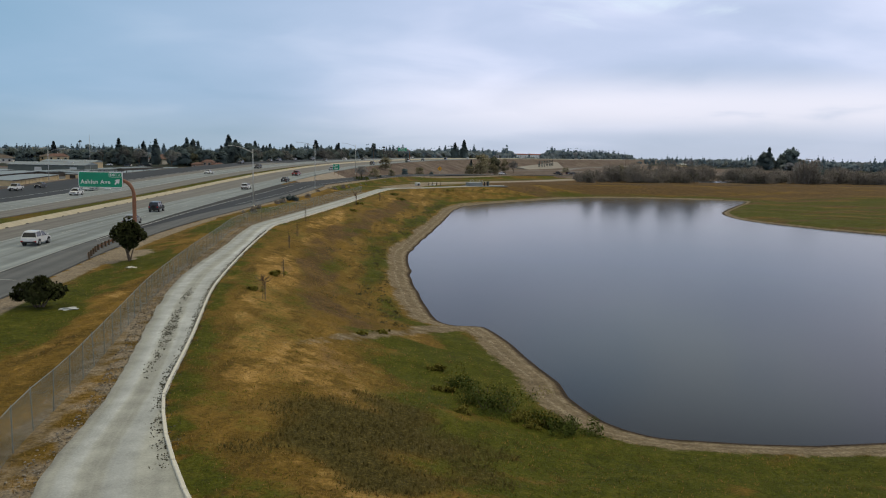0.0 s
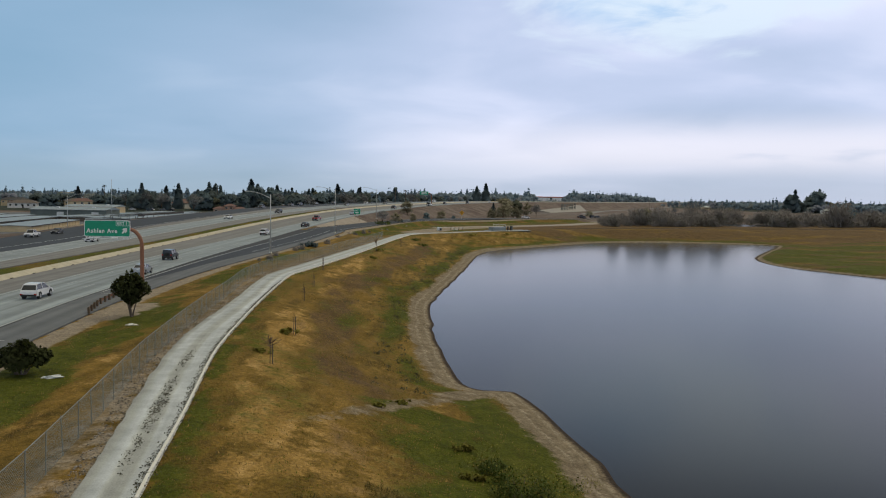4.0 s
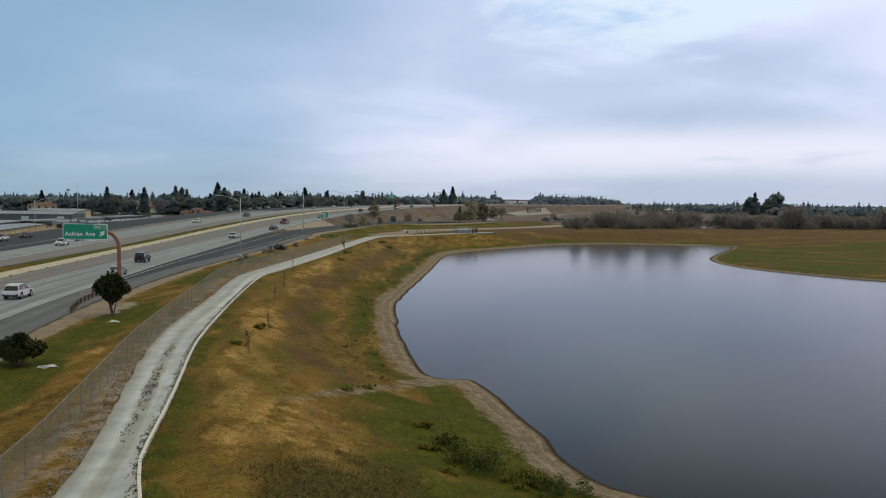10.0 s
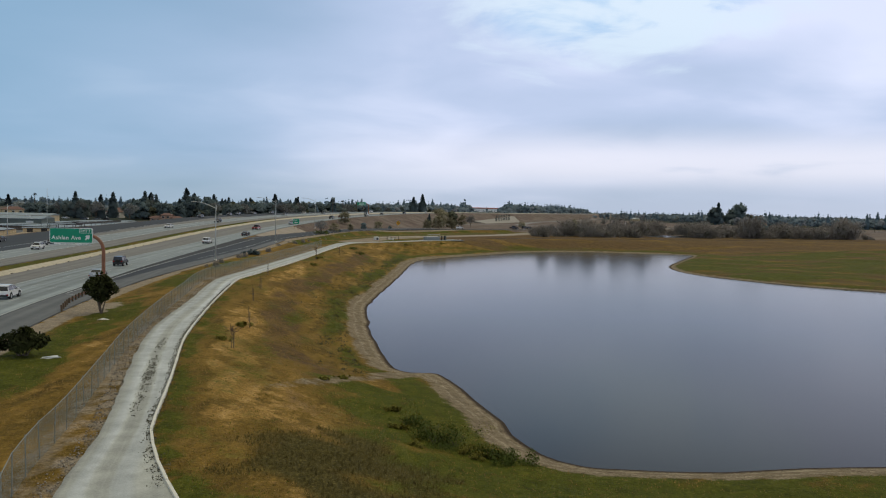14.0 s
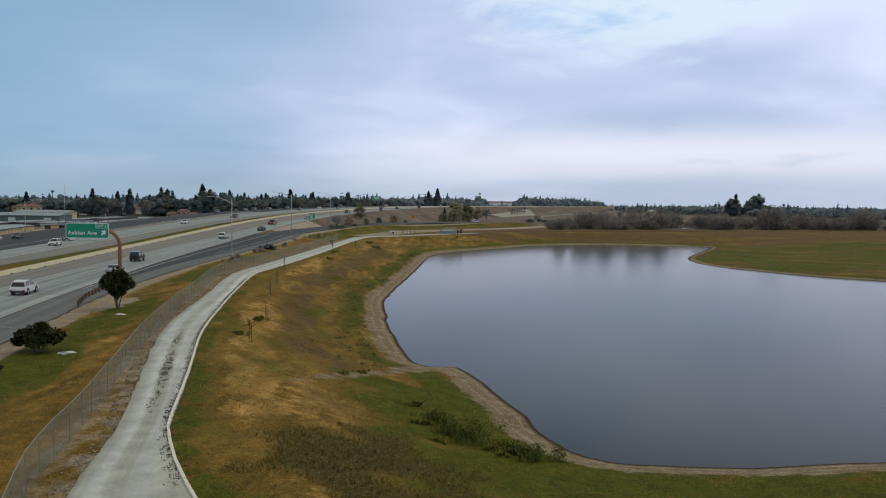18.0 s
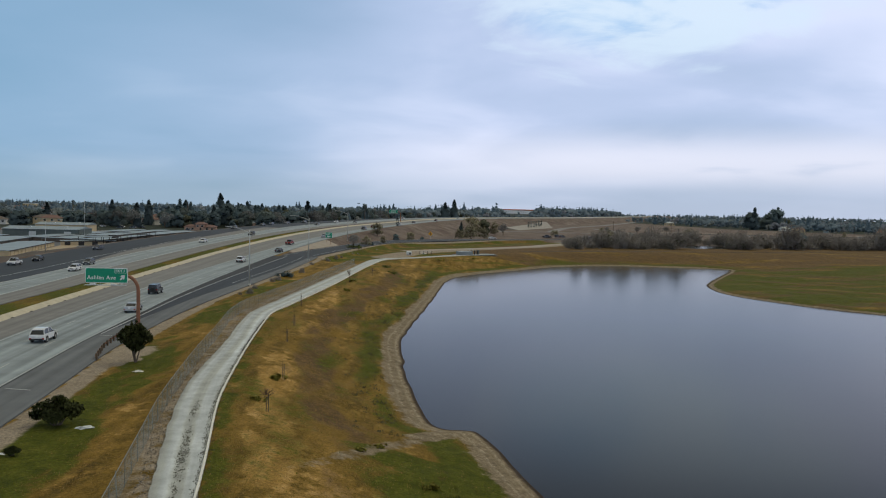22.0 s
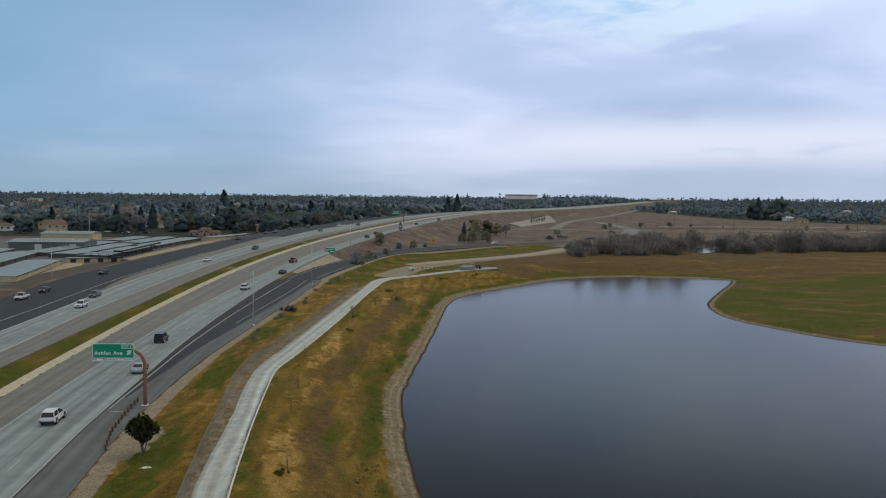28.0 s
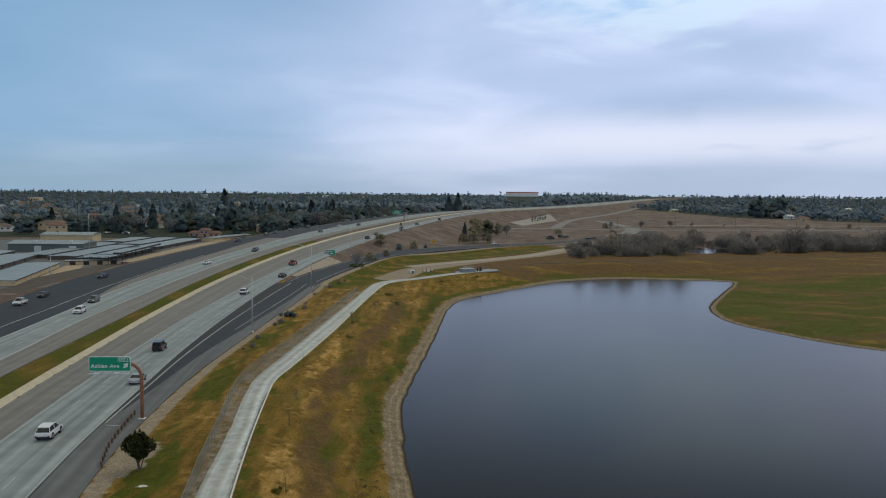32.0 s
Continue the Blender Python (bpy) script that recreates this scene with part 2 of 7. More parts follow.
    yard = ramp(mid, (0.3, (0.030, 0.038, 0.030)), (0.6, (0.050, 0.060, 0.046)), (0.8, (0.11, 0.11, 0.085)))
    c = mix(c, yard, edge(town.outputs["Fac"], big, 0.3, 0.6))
    c = mix(c, dirt, edge(zones["zone_b"][0], mid, 0.38, 0.62))
    c = mix(c, sand, edge(zones["zone_a"][0], mid, 0.36, 0.62, 1.4))
    wet = N("ShaderNodeMath")
    wet.operation = "MULTIPLY_ADD"
    Lk(fine, wet.inputs[0])
    wet.inputs[1].default_value = 0.5
    level = N("ShaderNodeAttribute")
    level.attribute_name = "shore"
    Lk(level.outputs["Fac"], wet.inputs[2])
    damp = N("ShaderNodeMapRange")
    Lk(wet.outputs[0], damp.inputs[0])
    damp.inputs[1].default_value, damp.inputs[2].default_value = 0.80, 0.50
    c = mix(c, mud, damp.outputs[0])
    # wrack lines left by the falling water
    sh = N("ShaderNodeAttribute")
    sh.attribute_name = "shore"
    rows = N("ShaderNodeMath")
    rows.operation = "MULTIPLY_ADD"
    Lk(mid, rows.inputs[0])
    rows.inputs[1].default_value = 1.3
    Lk(sh.outputs["Fac"], rows.inputs[2])
    wave = N("ShaderNodeMath")
    wave.operation = "SINE"
    k = N("ShaderNodeMath")
    k.operation = "MULTIPLY"
    k.inputs[1].default_value = 5.2
    Lk(rows.outputs[0], k.inputs[0])
    Lk(k.outputs[0], wave.inputs[0])
    peak = N("ShaderNodeMapRange")
    Lk(wave.outputs[0], peak.inputs[0])
    peak.inputs[1].default_value, peak.inputs[2].default_value = 0.35, 1.35
    on = N("ShaderNodeMath")
    on.operation = "MULTIPLY"
    Lk(peak.outputs[0], on.inputs[0])
    Lk(edge(zones["zone_a"][0], mid, 0.55, 1.15, 1.2), on.inputs[1])
    pale = ramp(fine, (0.35, (0.27, 0.225, 0.15)), (0.65, (0.44, 0.385, 0.28)))
    c = mix(c, pale, on.outputs[0])
    speck = N("ShaderNodeMix")
    speck.data_type, speck.blend_type = "RGBA", "MULTIPLY"
    speck.inputs[0].default_value = 0.9
    Lk(c, speck.inputs[6])
    Lk(ramp(fine, (0.34, (0.50, 0.50, 0.50)), (0.5, (0.92, 0.92, 0.92)), (0.66, (1.34, 1.34, 1.34))), speck.inputs[7])
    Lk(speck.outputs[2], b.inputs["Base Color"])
    bp = N("ShaderNodeBump")
    bp.inputs["Strength"].default_value, bp.inputs["Distance"].default_value = 0.7, 0.15
    Lk(fine, bp.inputs["Height"])
    Lk(bp.outputs[0], b.inputs["Normal"])
    return m


def water_material():
    m = bpy.data.materials.new("pond_water")
    m.use_nodes = True
    nt = m.node_tree
    N, Lk = nt.nodes.new, nt.links.new
    b = nt.nodes["Principled BSDF"]
    b.inputs["Base Color"].default_value = (0.014, 0.017, 0.016, 1)
    b.inputs["Roughness"].default_value = 0.13
    b.inputs["IOR"].default_value = 1.33
    b.inputs["Specular IOR Level"].default_value = 0.145
    n = N("ShaderNodeTexNoise")
    n.inputs["Scale"].default_value, n.inputs["Detail"].default_value = 1.4, 4
    Lk(N("ShaderNodeTexCoord").outputs["Object"], n.inputs["Vector"])
    bp = N("ShaderNodeBump")
    bp.inputs["Strength"].default_value, bp.inputs["Distance"].default_value = 0.06, 0.01
    Lk(n.outputs["Fac"], bp.inputs["Height"])
    Lk(bp.outputs[0], b.inputs["Normal"])
    return m


def road_material(name, base, var, streak=0.35, ruts=None, blotch=0.35):
    """Worn paving: streaks along the lanes, blotches, fine grit."""
    m = material(name, base, 0.85, var, blotch, 14.0, 0.01)
    nt = m.node_tree
    N, Lk = nt.nodes.new, nt.links.new
    uv = N("ShaderNodeUVMap")
    mp = N("ShaderNodeMapping")
    mp.inputs["Scale"].default_value = (1.0, 0.012, 1)
    Lk(uv.outputs[0], mp.inputs[0])
    n = N("ShaderNodeTexNoise")
    n.inputs["Scale"].default_value, n.inputs["Detail"].default_value = 0.9, 4
    Lk(mp.outputs[0], n.inputs["Vector"])
    r = N("ShaderNodeMapRange")
    Lk(n.outputs["Fac"], r.inputs[0])
    r.inputs[1].default_value, r.inputs[2].default_value = 0.3, 0.7
    r.inputs[3].default_value, r.inputs[4].default_value = 1 - streak, 1 + streak
    b = nt.nodes["Principled BSDF"]
    old = b.inputs["Base Color"].links[0].from_socket
    mul = N("ShaderNodeVectorMath")
    mul.operation = "SCALE"
    Lk(old, mul.inputs[0])
    Lk(r.outputs[0], mul.inputs["Scale"])
    Lk(mul.outputs[0], b.inputs["Base Color"])
    if ruts:  # two pale wheel tracks, a dull strip of finer dirt between and beside them
        sp = N("ShaderNodeSeparateXYZ")
        Lk(uv.outputs[0], sp.inputs[0])
        wob = N("ShaderNodeMath")
        wob.operation = "MULTIPLY_ADD"
        Lk(n.outputs["Fac"], wob.inputs[0])
        wob.inputs[1].default_value = 0.8
        back = N("ShaderNodeMath")
        back.operation = "SUBTRACT"
        Lk(sp.outputs[0], back.inputs[0])
        back.inputs[1].default_value = 0.4
        Lk(back.outputs[0], wob.inputs[2])
        rr = N("ShaderNodeValToRGB")
        rr.color_ramp.interpolation = "EASE"
        stops = ((0.0, 0.66), (0.07, 0.84), (0.15, 1.10), (0.23, 1.16), (0.30, 0.96), (0.36, 0.84), (0.42, 0.96), (0.50, 1.16), (0.60, 1.10), (0.74, 0.94))
        for i, (p, k) in enumerate(stops):
            e = rr.color_ramp.elements[i] if i < 2 else rr.color_ramp.elements.new(p)
            e.position, e.color = p, (k * (1.0 if k > 1 else 1.03), k, k * (1.0 if k > 1 else 0.92), 1)
        dv = N("ShaderNodeMath")
        dv.operation = "DIVIDE"
        Lk(wob.outputs[0], dv.inputs[0])
        dv.inputs[1].default_value = ruts
        Lk(dv.outputs[0], rr.inputs[0])
        m2 = N("ShaderNodeVectorMath")
        m2.operation = "MULTIPLY"
        Lk(mul.outputs[0], m2.inputs[0])
        Lk(rr.outputs[0], m2.inputs[1])
        Lk(m2.outputs[0], b.inputs["Base Color"])
    return m


M_GROUND, M_WATER = ground_material(), water_material()
M_CONC = road_material("freeway_concrete", (0.226, 0.256, 0.264), 0.18, 0.30)
M_ASPH = road_material("asphalt", (0.019, 0.025, 0.035), 0.22, 0.26)
M_ASPH2 = road_material("worn_asphalt", (0.108, 0.114, 0.118), 0.18, 0.25)
M_ASPH3 = road_material("fresh_asphalt", (0.022, 0.023, 0.025), 0.2, 0.2)
M_SHOULDER = road_material("shoulder_asphalt", (0.175, 0.168, 0.155), 0.15, 0.2)
M_BARRIER = material("barrier_concrete", (0.46, 0.41, 0.30), 0.85, 0.18, 0.8, 9, 0.01)
M_PAINT = material("lane_paint", (0.50, 0.51, 0.49), 0.6, 0.2, 3, 20, 0.0)
M_GRAVEL = road_material("crushed_gravel", (0.385, 0.408, 0.408), 0.26, 0.24, 5.0, 0.8)
M_KERB = material("kerb_concrete", (0.70, 0.68, 0.61), 0.85, 0.15, 1.5, 12, 0.008)
M_SIGN = material("sign_green", (0.004, 0.29, 0.16), 0.45, 0.08, 1, 6, 0.0)
M_WHITE = material("white_sheeting", (0.80, 0.82, 0.80), 0.5, 0.05, 2, 8, 0.0)
M_RUST = material("weathering_steel", (0.27, 0.125, 0.075), 0.8, 0.2, 1.5, 14, 0.004)
M_GALV = material("galvanised_steel", (0.50, 0.52, 0.52), 0.5, 0.12, 3, 20, 0.0, 0.3)
M_BARK = material("bark", (0.13, 0.10, 0.075), 0.95, 0.3, 4, 20, 0.01)
# broad and dark leaves carry haze in their colour, lifted towards blue-grey
M_LEAF = material("hazed_broad_leaves", (0.122, 0.154, 0.150), 0.8, 0.4, 0.3, 6, 0.0, island=0.2, per_object=0.9, thin=0.4)
M_LEAF2 = material("hazed_dark_leaves", (0.092, 0.128, 0.138), 0.8, 0.4, 0.3, 6, 0.0, island=0.2, per_object=0.9, thin=0.35)
M_VERGE = material("verge_leaves", (0.040, 0.048, 0.014), 0.8, 0.5, 0.6, 6, 0.0, island=0.7, thin=0.3)
# distance haze is put into these colours: paler and bluer than real foliage
HAZED_FAR = {k: material(f"far_{k}_hazy_foliage", c, 0.9, 0.28, 0.07, 0.5, 0.0, island=0.16, thin=0.35) for k, c in
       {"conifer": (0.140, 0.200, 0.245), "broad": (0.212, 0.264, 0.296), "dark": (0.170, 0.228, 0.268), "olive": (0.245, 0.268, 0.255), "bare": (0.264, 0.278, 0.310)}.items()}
M_WILLOW = material("pale_willow_leaves", (0.27, 0.25, 0.165), 0.9, 0.35, 0.3, 6, 0.0, island=0.4, per_object=0.5, thin=0.5)
M_BLOSSOM = material("pale_blossom", (0.46, 0.38, 0.345), 0.9, 0.3, 0.4, 6, 0.0, island=0.4, thin=0.3)
M_GREY = material("grey_budding_twigs", (0.200, 0.206, 0.208), 0.9, 0.4, 0.3, 6, 0.0, island=0.5, per_object=0.8, thin=0.4)
M_SHRUB = material("shrub_leaves", (0.072, 0.098, 0.018), 0.8, 0.4, 1.0, 6, 0.0, island=0.8, thin=0.25)
M_SHRUB2 = material("yellow_shrub_leaves", (0.175, 0.160, 0.030), 0.8, 0.4, 1.0, 6, 0.0, island=0.8, thin=0.25)
M_LEAF3 = material("olive_leaves", (0.122, 0.130, 0.090), 0.8, 0.4, 0.3, 6, 0.0, island=0.5, per_object=0.6, thin=0.45)
# needle colour lifted and blued as well, in place of haze
M_FIR = material("hazed_needles", (0.088, 0.124, 0.138), 0.85, 0.45, 0.3, 5, 0.0, island=0.2, per_object=0.9, thin=0.3)
M_TWIG = material("bare_twigs", (0.235, 0.218, 0.208), 0.95, 0.35, 0.06, 5, 0.0, island=0.35, thin=0.45)

# ---------------------------------------------------------------- plan
LEVEE, ROADZ, YARD_DROP = 4.6, 4.5, 1.05  # the storage yard lies lower than the freeway, by a drop fitted to the camera's view
SHORE = [(60, 52), (40, 50), (26.7, 49.0), (20.3, 47.7), (13.5, 48.0), (11.2, 48.5), (9.0, 51), (7.6, 56.0), (5.2, 67.1), (2.2, 77.9),
         (-0.7, 78.2), (-2.4, 80.3), (-4.2, 90), (-6.2, 103), (-8.0, 120), (-8.8, 132), (-8.2, 146), (-6.8, 168), (-5.2, 195), (-4.0, 220),
         (-2.5, 243), (1.0, 260), (9.0, 275), (22.5, 294), (42, 320), (67, 332), (89, 330), (109.4, 327), (106.5, 313), (94.6, 287),
         (84, 264), (79, 251), (76.0, 238), (75.8, 224), (79.4, 212), (89, 194), (98.6, 184), (125, 168), (170, 150), (190, 110), (150, 70), (100, 56)]
KERB = [(30, 4), (8, 10), (-3, 19), (-10, 30), (-13.4, 37.6), (-14.2, 40), (-16.3, 49.4), (-18.0, 56.5), (-21.4, 71), (-25.8, 98), (-29.2, 123), (-29.8, 130),
        (-29.0, 142), (-27.3, 180), (-26.2, 228), (-24.5, 262), (-22, 272), (-14.2, 281.4), (-2.4, 298), (15.4, 319)]
ROAD_LEFT = [(24, -2), (2, 4), (-8.6, 15), (-14.6, 29.2), (-16.2, 37.5), (-19.5, 50), (-22.3, 60), (-26, 76), (-29.1, 99), (-32, 118), (-33.3, 130),
             (-32.9, 143), (-31.8, 172), (-31.3, 187), (-30.6, 205), (-29.6, 232), (-28.5, 264), (-25.5, 275), (-16.5, 284.8), (-5, 301), (12, 322)]
BERM = [(28.7, 344), (46.5, 352), (73.5, 364), (101.5, 374), (130, 383), (161, 394), (216, 412), (400, 440), (700, 300), (500, -40), (120, -4)]
FENCE = [(-1, 6), (-11, 17), (-16.6, 30), (-18.3, 38.3), (-21.6, 52.5), (-24.4, 64.5), (-28.4, 86), (-31.3, 104), (-33.8, 118.5), (-34.8, 131), (-34.3, 143), (-33.3, 165), (-32.6, 190), (-31.8, 215), (-30.9, 245)]
FW_Y = [-400, -200, 0, 78, 95, 125, 150, 189, 241, 292, 344, 395, 474, 700, 900, 1080, 1265, 1730, 4000]
# x of each line of the freeway at the distances FW_Y
FW = {}
FW["verge"] = [40.0, 8.0, -25.0, -38.3, -41.2, -44.0, -44.8, -44.8, -43.7, None, None, None, None, None, None, None, None, None, None]
FW["right"] = [33.0, 1.0, -31.0, -43.3, -46.1, -49.9, -53.0, -56.3, -58.3, -56.6, -52.2, -46.4, -37.5, -4.0, 45.0, 125.0, 205.0, 358.0, 1105.0]
FW["left"] = [22.0, -10.0, -42.0, -53.8, -56.5, -60.3, -62.7, -65.8, -66.5, -64.1, -59.2, -52.8, -43.4, -12.0, 37.0, 117.0, 197.0, 350.0, 1097.0]
FW["barrier"] = [17.0, -15.0, -48.0, -60.2, -62.7, -66.8, -69.7, -73.8, -76.6, -75.4, -71.6, -66.3, -56.8, -22.0, 27.0, 107.0, 187.0, 340.0, 1087.0]
FW["grass"] = [10.0, -22.0, -56.0, -68.5, -71.0, -75.2, -77.6, -80.9, -84.0, -83.1, -79.7, -74.9, -66.3, -31.0, 18.0, 98.0, 178.0, 331.0, 1078.0]
FW["far_in"] = [4.0, -28.0, -62.0, -75.0, -77.6, -81.0, -83.9, -88.9, -91.4, -90.2, -86.1, -81.1, -72.8, -38.0, 11.0, 91.0, 171.0, 324.0, 1071.0]
FW["far_out"] = [-8.0, -40.0, -75.0, -87.2, -89.6, -92.8, -93.9, -98.0, -102.4, -100.5, -96.1, -91.8, -85.7, -54.0, -5.0, 75.0, 155.0, 308.0, 1055.0]
FW["far_line"] = [-12.0, -44.0, -80.0, -92.0, -94.5, -98.0, -99.7, -103.6, -107.9, -107.2, -104.2, -102.3, -95.9, -60.0, -11.0, 69.0, 149.0, 302.0, 1049.0]
FW["far_edge"] = [-24.0, -56.0, -92.0, -104.0, -107.0, -111.5, -114.9, -118.3, -125.4, -123.5, -117.8, -112.9, -103.8, -66.0, -17.0, 63.0, 143.0, 296.0, 1043.0]
RAMP_OUT = [(-44.8, 250), (-41.6, 288), (-37.0, 320), (-29.0, 360), (-14.0, 384), (-3, 399), (14.3, 422), (42, 452), (70, 488), (96, 535), (130, 595), (160, 650)]
RAMP_IN = [(-56.4, 250), (-53.2, 290), (-47.8, 325), (-41.5, 360), (-31, 392), (-4, 428), (28, 456), (58, 488), (88, 540), (114, 592), (142, 652)]
# the freeway climbs an embankment to cross the street; the ramp stays low
RISE_Y = [150, 200, 245, 290, 340, 385, 455, 545, 615, 700, 900, 4000]
RISE_Z = [0, 0.15, 1.0, 2.7, 4.3, 5.5, 6.5, 7.2, 7.6, 8.0, 8.3, 8.3]


def rise(y):
    """Height of the freeway above its level stretch."""
    return sum(np.interp(np.asarray(y, float) + d, RISE_Y, RISE_Z) for d in (-25, 0, 25)) / 3


def ramp_rise(y):
    return np.minimum(rise(y), np.interp(y, [250, 290, 330, 400, 430, 460, 520, 600], [1.6, 1.55, 1.7, 1.8, 1.6, 1.2, 0.5, 0.02]))


def smooth(x, a, b):
    t = np.clip((x - a) / (b - a), 0, 1)
    return t * t * (3 - 2 * t)


def spline(points, step=2.0):
    """A smooth line through the plan's corners, with a point about every step metres."""
    p = np.array(points, float)
    p = np.vstack([2 * p[0] - p[1], p, 2 * p[-1] - p[-2]])
    out = []
    for i in range(1, len(p) - 2):
        n = max(2, int(np.linalg.norm(p[i + 1] - p[i]) / step))
        t = np.linspace(0, 1, n, endpoint=False)[:, None]
        # centripetal-like: limit the tangents to the chord
        chord = np.linalg.norm(p[i + 1] - p[i])
        m1, m2 = (p[i + 1] - p[i - 1]) / 2, (p[i + 2] - p[i]) / 2
        m1 *= min(1, chord / (np.linalg.norm(m1) + 1e-9))
        m2 *= min(1, chord / (np.linalg.norm(m2) + 1e-9))
        h = 2 * t**3 - 3 * t**2 + 1, t**3 - 2 * t**2 + t, -2 * t**3 + 3 * t**2, t**3 - t**2
        out.append(h[0] * p[i] + h[1] * m1 + h[2] * p[i + 1] + h[3] * m2)
    return np.vstack(out + [p[-2][None]])


def along(line, n):
    line = np.asarray(line)
    d = np.r_[0, np.cumsum(np.linalg.norm(np.diff(line, axis=0), axis=1))]
    t = np.linspace(0, d[-1], n)
    return np.column_stack([np.interp(t, d, line[:, 0]), np.interp(t, d, line[:, 1])])


def fw_x(key, y):
    known = [(a, b) for a, b in zip(FW_Y, FW[key]) if b is not None]
    line = spline([(b, a) for a, b in known], 6.0)
    return np.interp(y, line[:, 1], line[:, 0])


def to_line(pts, line):
    """Distance from each of many points to a polyline."""
    a, b = line[:-1], line[1:]
    best = np.full(len(pts), 1e9)
    for s, e in zip(a, b):
        d = e - s
        t = np.clip(((pts - s) @ d) / (d @ d + 1e-12), 0, 1)
        q = pts - (s + t[:, None] * d)
        best = np.minimum(best, (q * q).sum(1))
    return np.sqrt(best)


def inside(pts, poly):
    x, y = pts[:, 0], pts[:, 1]
    res = np.zeros(len(pts), bool)
    for (x1, y1), (x2, y2) in zip(poly, np.roll(poly, -1, 0)):
        if y1 != y2:
            res ^= ((y1 > y) != (y2 > y)) & (x < (x2 - x1) * (y - y1) / (y2 - y1) + x1)
    return res


SHORE_LINE = spline(SHORE + SHORE[:1], 3.0)
rag = np.array([noise.noise((p[0] * 0.22, p[1] * 0.22, 3.0)) for p in SHORE_LINE])
SHORE_LINE = SHORE_LINE + 0.45 * rag[:, None] * np.array([1.0, 0.6])
KERB_LINE = spline(KERB, 3.0)
BASIN = np.vstack([KERB_LINE, spline(BERM, 12.0)])


def wobble(x, y, scale, seed=0.0):
    """Cheap smooth noise over many points, about -1 to 1."""
    k = 6.2832 / scale
    a = np.sin(x * k * 0.83 + 1.3 * seed + 1.7 * np.sin(y * k * 0.61 + seed)) + np.sin(y * k * 0.94 + 2.1 * seed + 1.5 * np.sin(x * k * 0.73 - seed))
    return 0.5 * a


SHORE_DIST = [None, None]
RAMP_LEFT, RAMP_RIGHT = spline(RAMP_IN, 4), spline(RAMP_OUT, 4)
RAMP_MID = 0.5 * (along(spline(RAMP_IN, 4), 90) + along(spline(RAMP_OUT, 4), 90))


def lay(pts):
    """Height and zones of the ground at many points of the plan."""
    x, y = pts[:, 0], pts[:, 1]
    near = (x > -75) & (x < 260) & (y > -60) & (y < 480)
    d_shore, d_kerb = np.full(len(pts), 200.0), np.full(len(pts), 200.0)
    d_shore[near], d_kerb[near] = to_line(pts[near], SHORE_LINE), to_line(pts[near], BASIN[::2])
    wet = np.zeros(len(pts), bool)
    wet[near] = inside(pts[near], SHORE_LINE)
    SHORE_DIST[0] = np.where(wet, -d_shore, d_shore)
    basin = inside(pts, BASIN)
    s = d_shore / (d_shore + d_kerb + 1e-6)
    z = np.full(len(pts), LEVEE - 0.12)
    bank = 0.13 * np.minimum(d_shore, 1.7) + 0.45 * smooth(d_shore, 0.6, 4.6) + (LEVEE - 0.75) * smooth(s, 0.10, 1.02)
    bank += 0.10 * wobble(x, y, 7, 1) * smooth(d_shore, 3, 6) * smooth(d_kerb, 1, 5) + 0.2 * wobble(x, y, 23, 2) * smooth(d_shore, 4, 9) * smooth(d_kerb, 2, 8)
    z[basin] = bank[basin]
    z[wet] = -0.13 * np.minimum(d_shore[wet], 14)
    # verge between fence and freeway: a shallow swale
    swale = (~basin) & (y < 300) & (x < -8) & (x > fw_x("verge", y))
    mid = (x - fw_x("verge", y)) / np.maximum(1, -fw_x("verge", y) - 30)
    z[swale] -= 0.12 * np.sin(np.clip(mid[swale], 0, 1) * 3.14)
    edge_x = fw_x("far_edge", y)
    right_x = np.where(y < 252, fw_x("verge", y) + 0.4, fw_x("right", y) + 2.2)
    deck = ROADZ - 0.16 + rise(y)
    d = x - right_x
    fall = np.where(d > 4, d, np.maximum(0, d + 4) ** 2 / 16)
    bank_z = deck - fall / 2.9 - np.maximum(0, edge_x - 3 - x) / 2.2
    raised = (~basin) & (y > 140)
    yard_part = smooth(x, edge_x - 3.5, edge_x - 6.5) * smooth(x, -330, -312) * smooth(y, 226, 240) * smooth(y, 512, 500)
    low = z - YARD_DROP * yard_part
    toe = np.where(x > right_x, 0.5 * np.log(np.exp(2.0 * np.clip(bank_z - low, -20, 20)) + 1.0) + low, np.maximum(low, bank_z))
    z[raised] = np.where((x < right_x) & (x > edge_x - 3), deck, toe)[raised]
    by_ramp = raised & (y > 235) & (y < 700) & (x > -75) & (x < 200)
    off = np.maximum(0, to_line(pts[by_ramp], RAMP_MID) - np.interp(y[by_ramp], [250, 300, 384, 430, 600], [6.2, 6.4, 8.6, 9.4, 9.0]))
    rz = ROADZ - 0.16 + ramp_rise(y[by_ramp])
    z[by_ramp] = np.clip(z[by_ramp], rz - off / 2.6, rz + np.where(x[by_ramp] < fw_x("right", y[by_ramp]) + 2.2, 9.0, off / 1.6))
    nose_x = np.interp(y, RAMP_LEFT[:, 1], RAMP_LEFT[:, 0])
    nose = raised & (y > 255) & (y < 336) & (x > fw_x("right", y) - 0.5) & (x < nose_x + 0.5)
    part_way = np.clip((x - fw_x("right", y)) / np.maximum(0.5, nose_x - fw_x("right", y)), 0, 1)
    z[nose] = (deck * (1 - part_way) + (ROADZ - 0.16 + ramp_rise(y)) * part_way)[nose]
    level = (~basin) & (y <= 140) & (x < right_x + 8.6) & (x > edge_x - 4)
    z[level] = ROADZ - 0.16
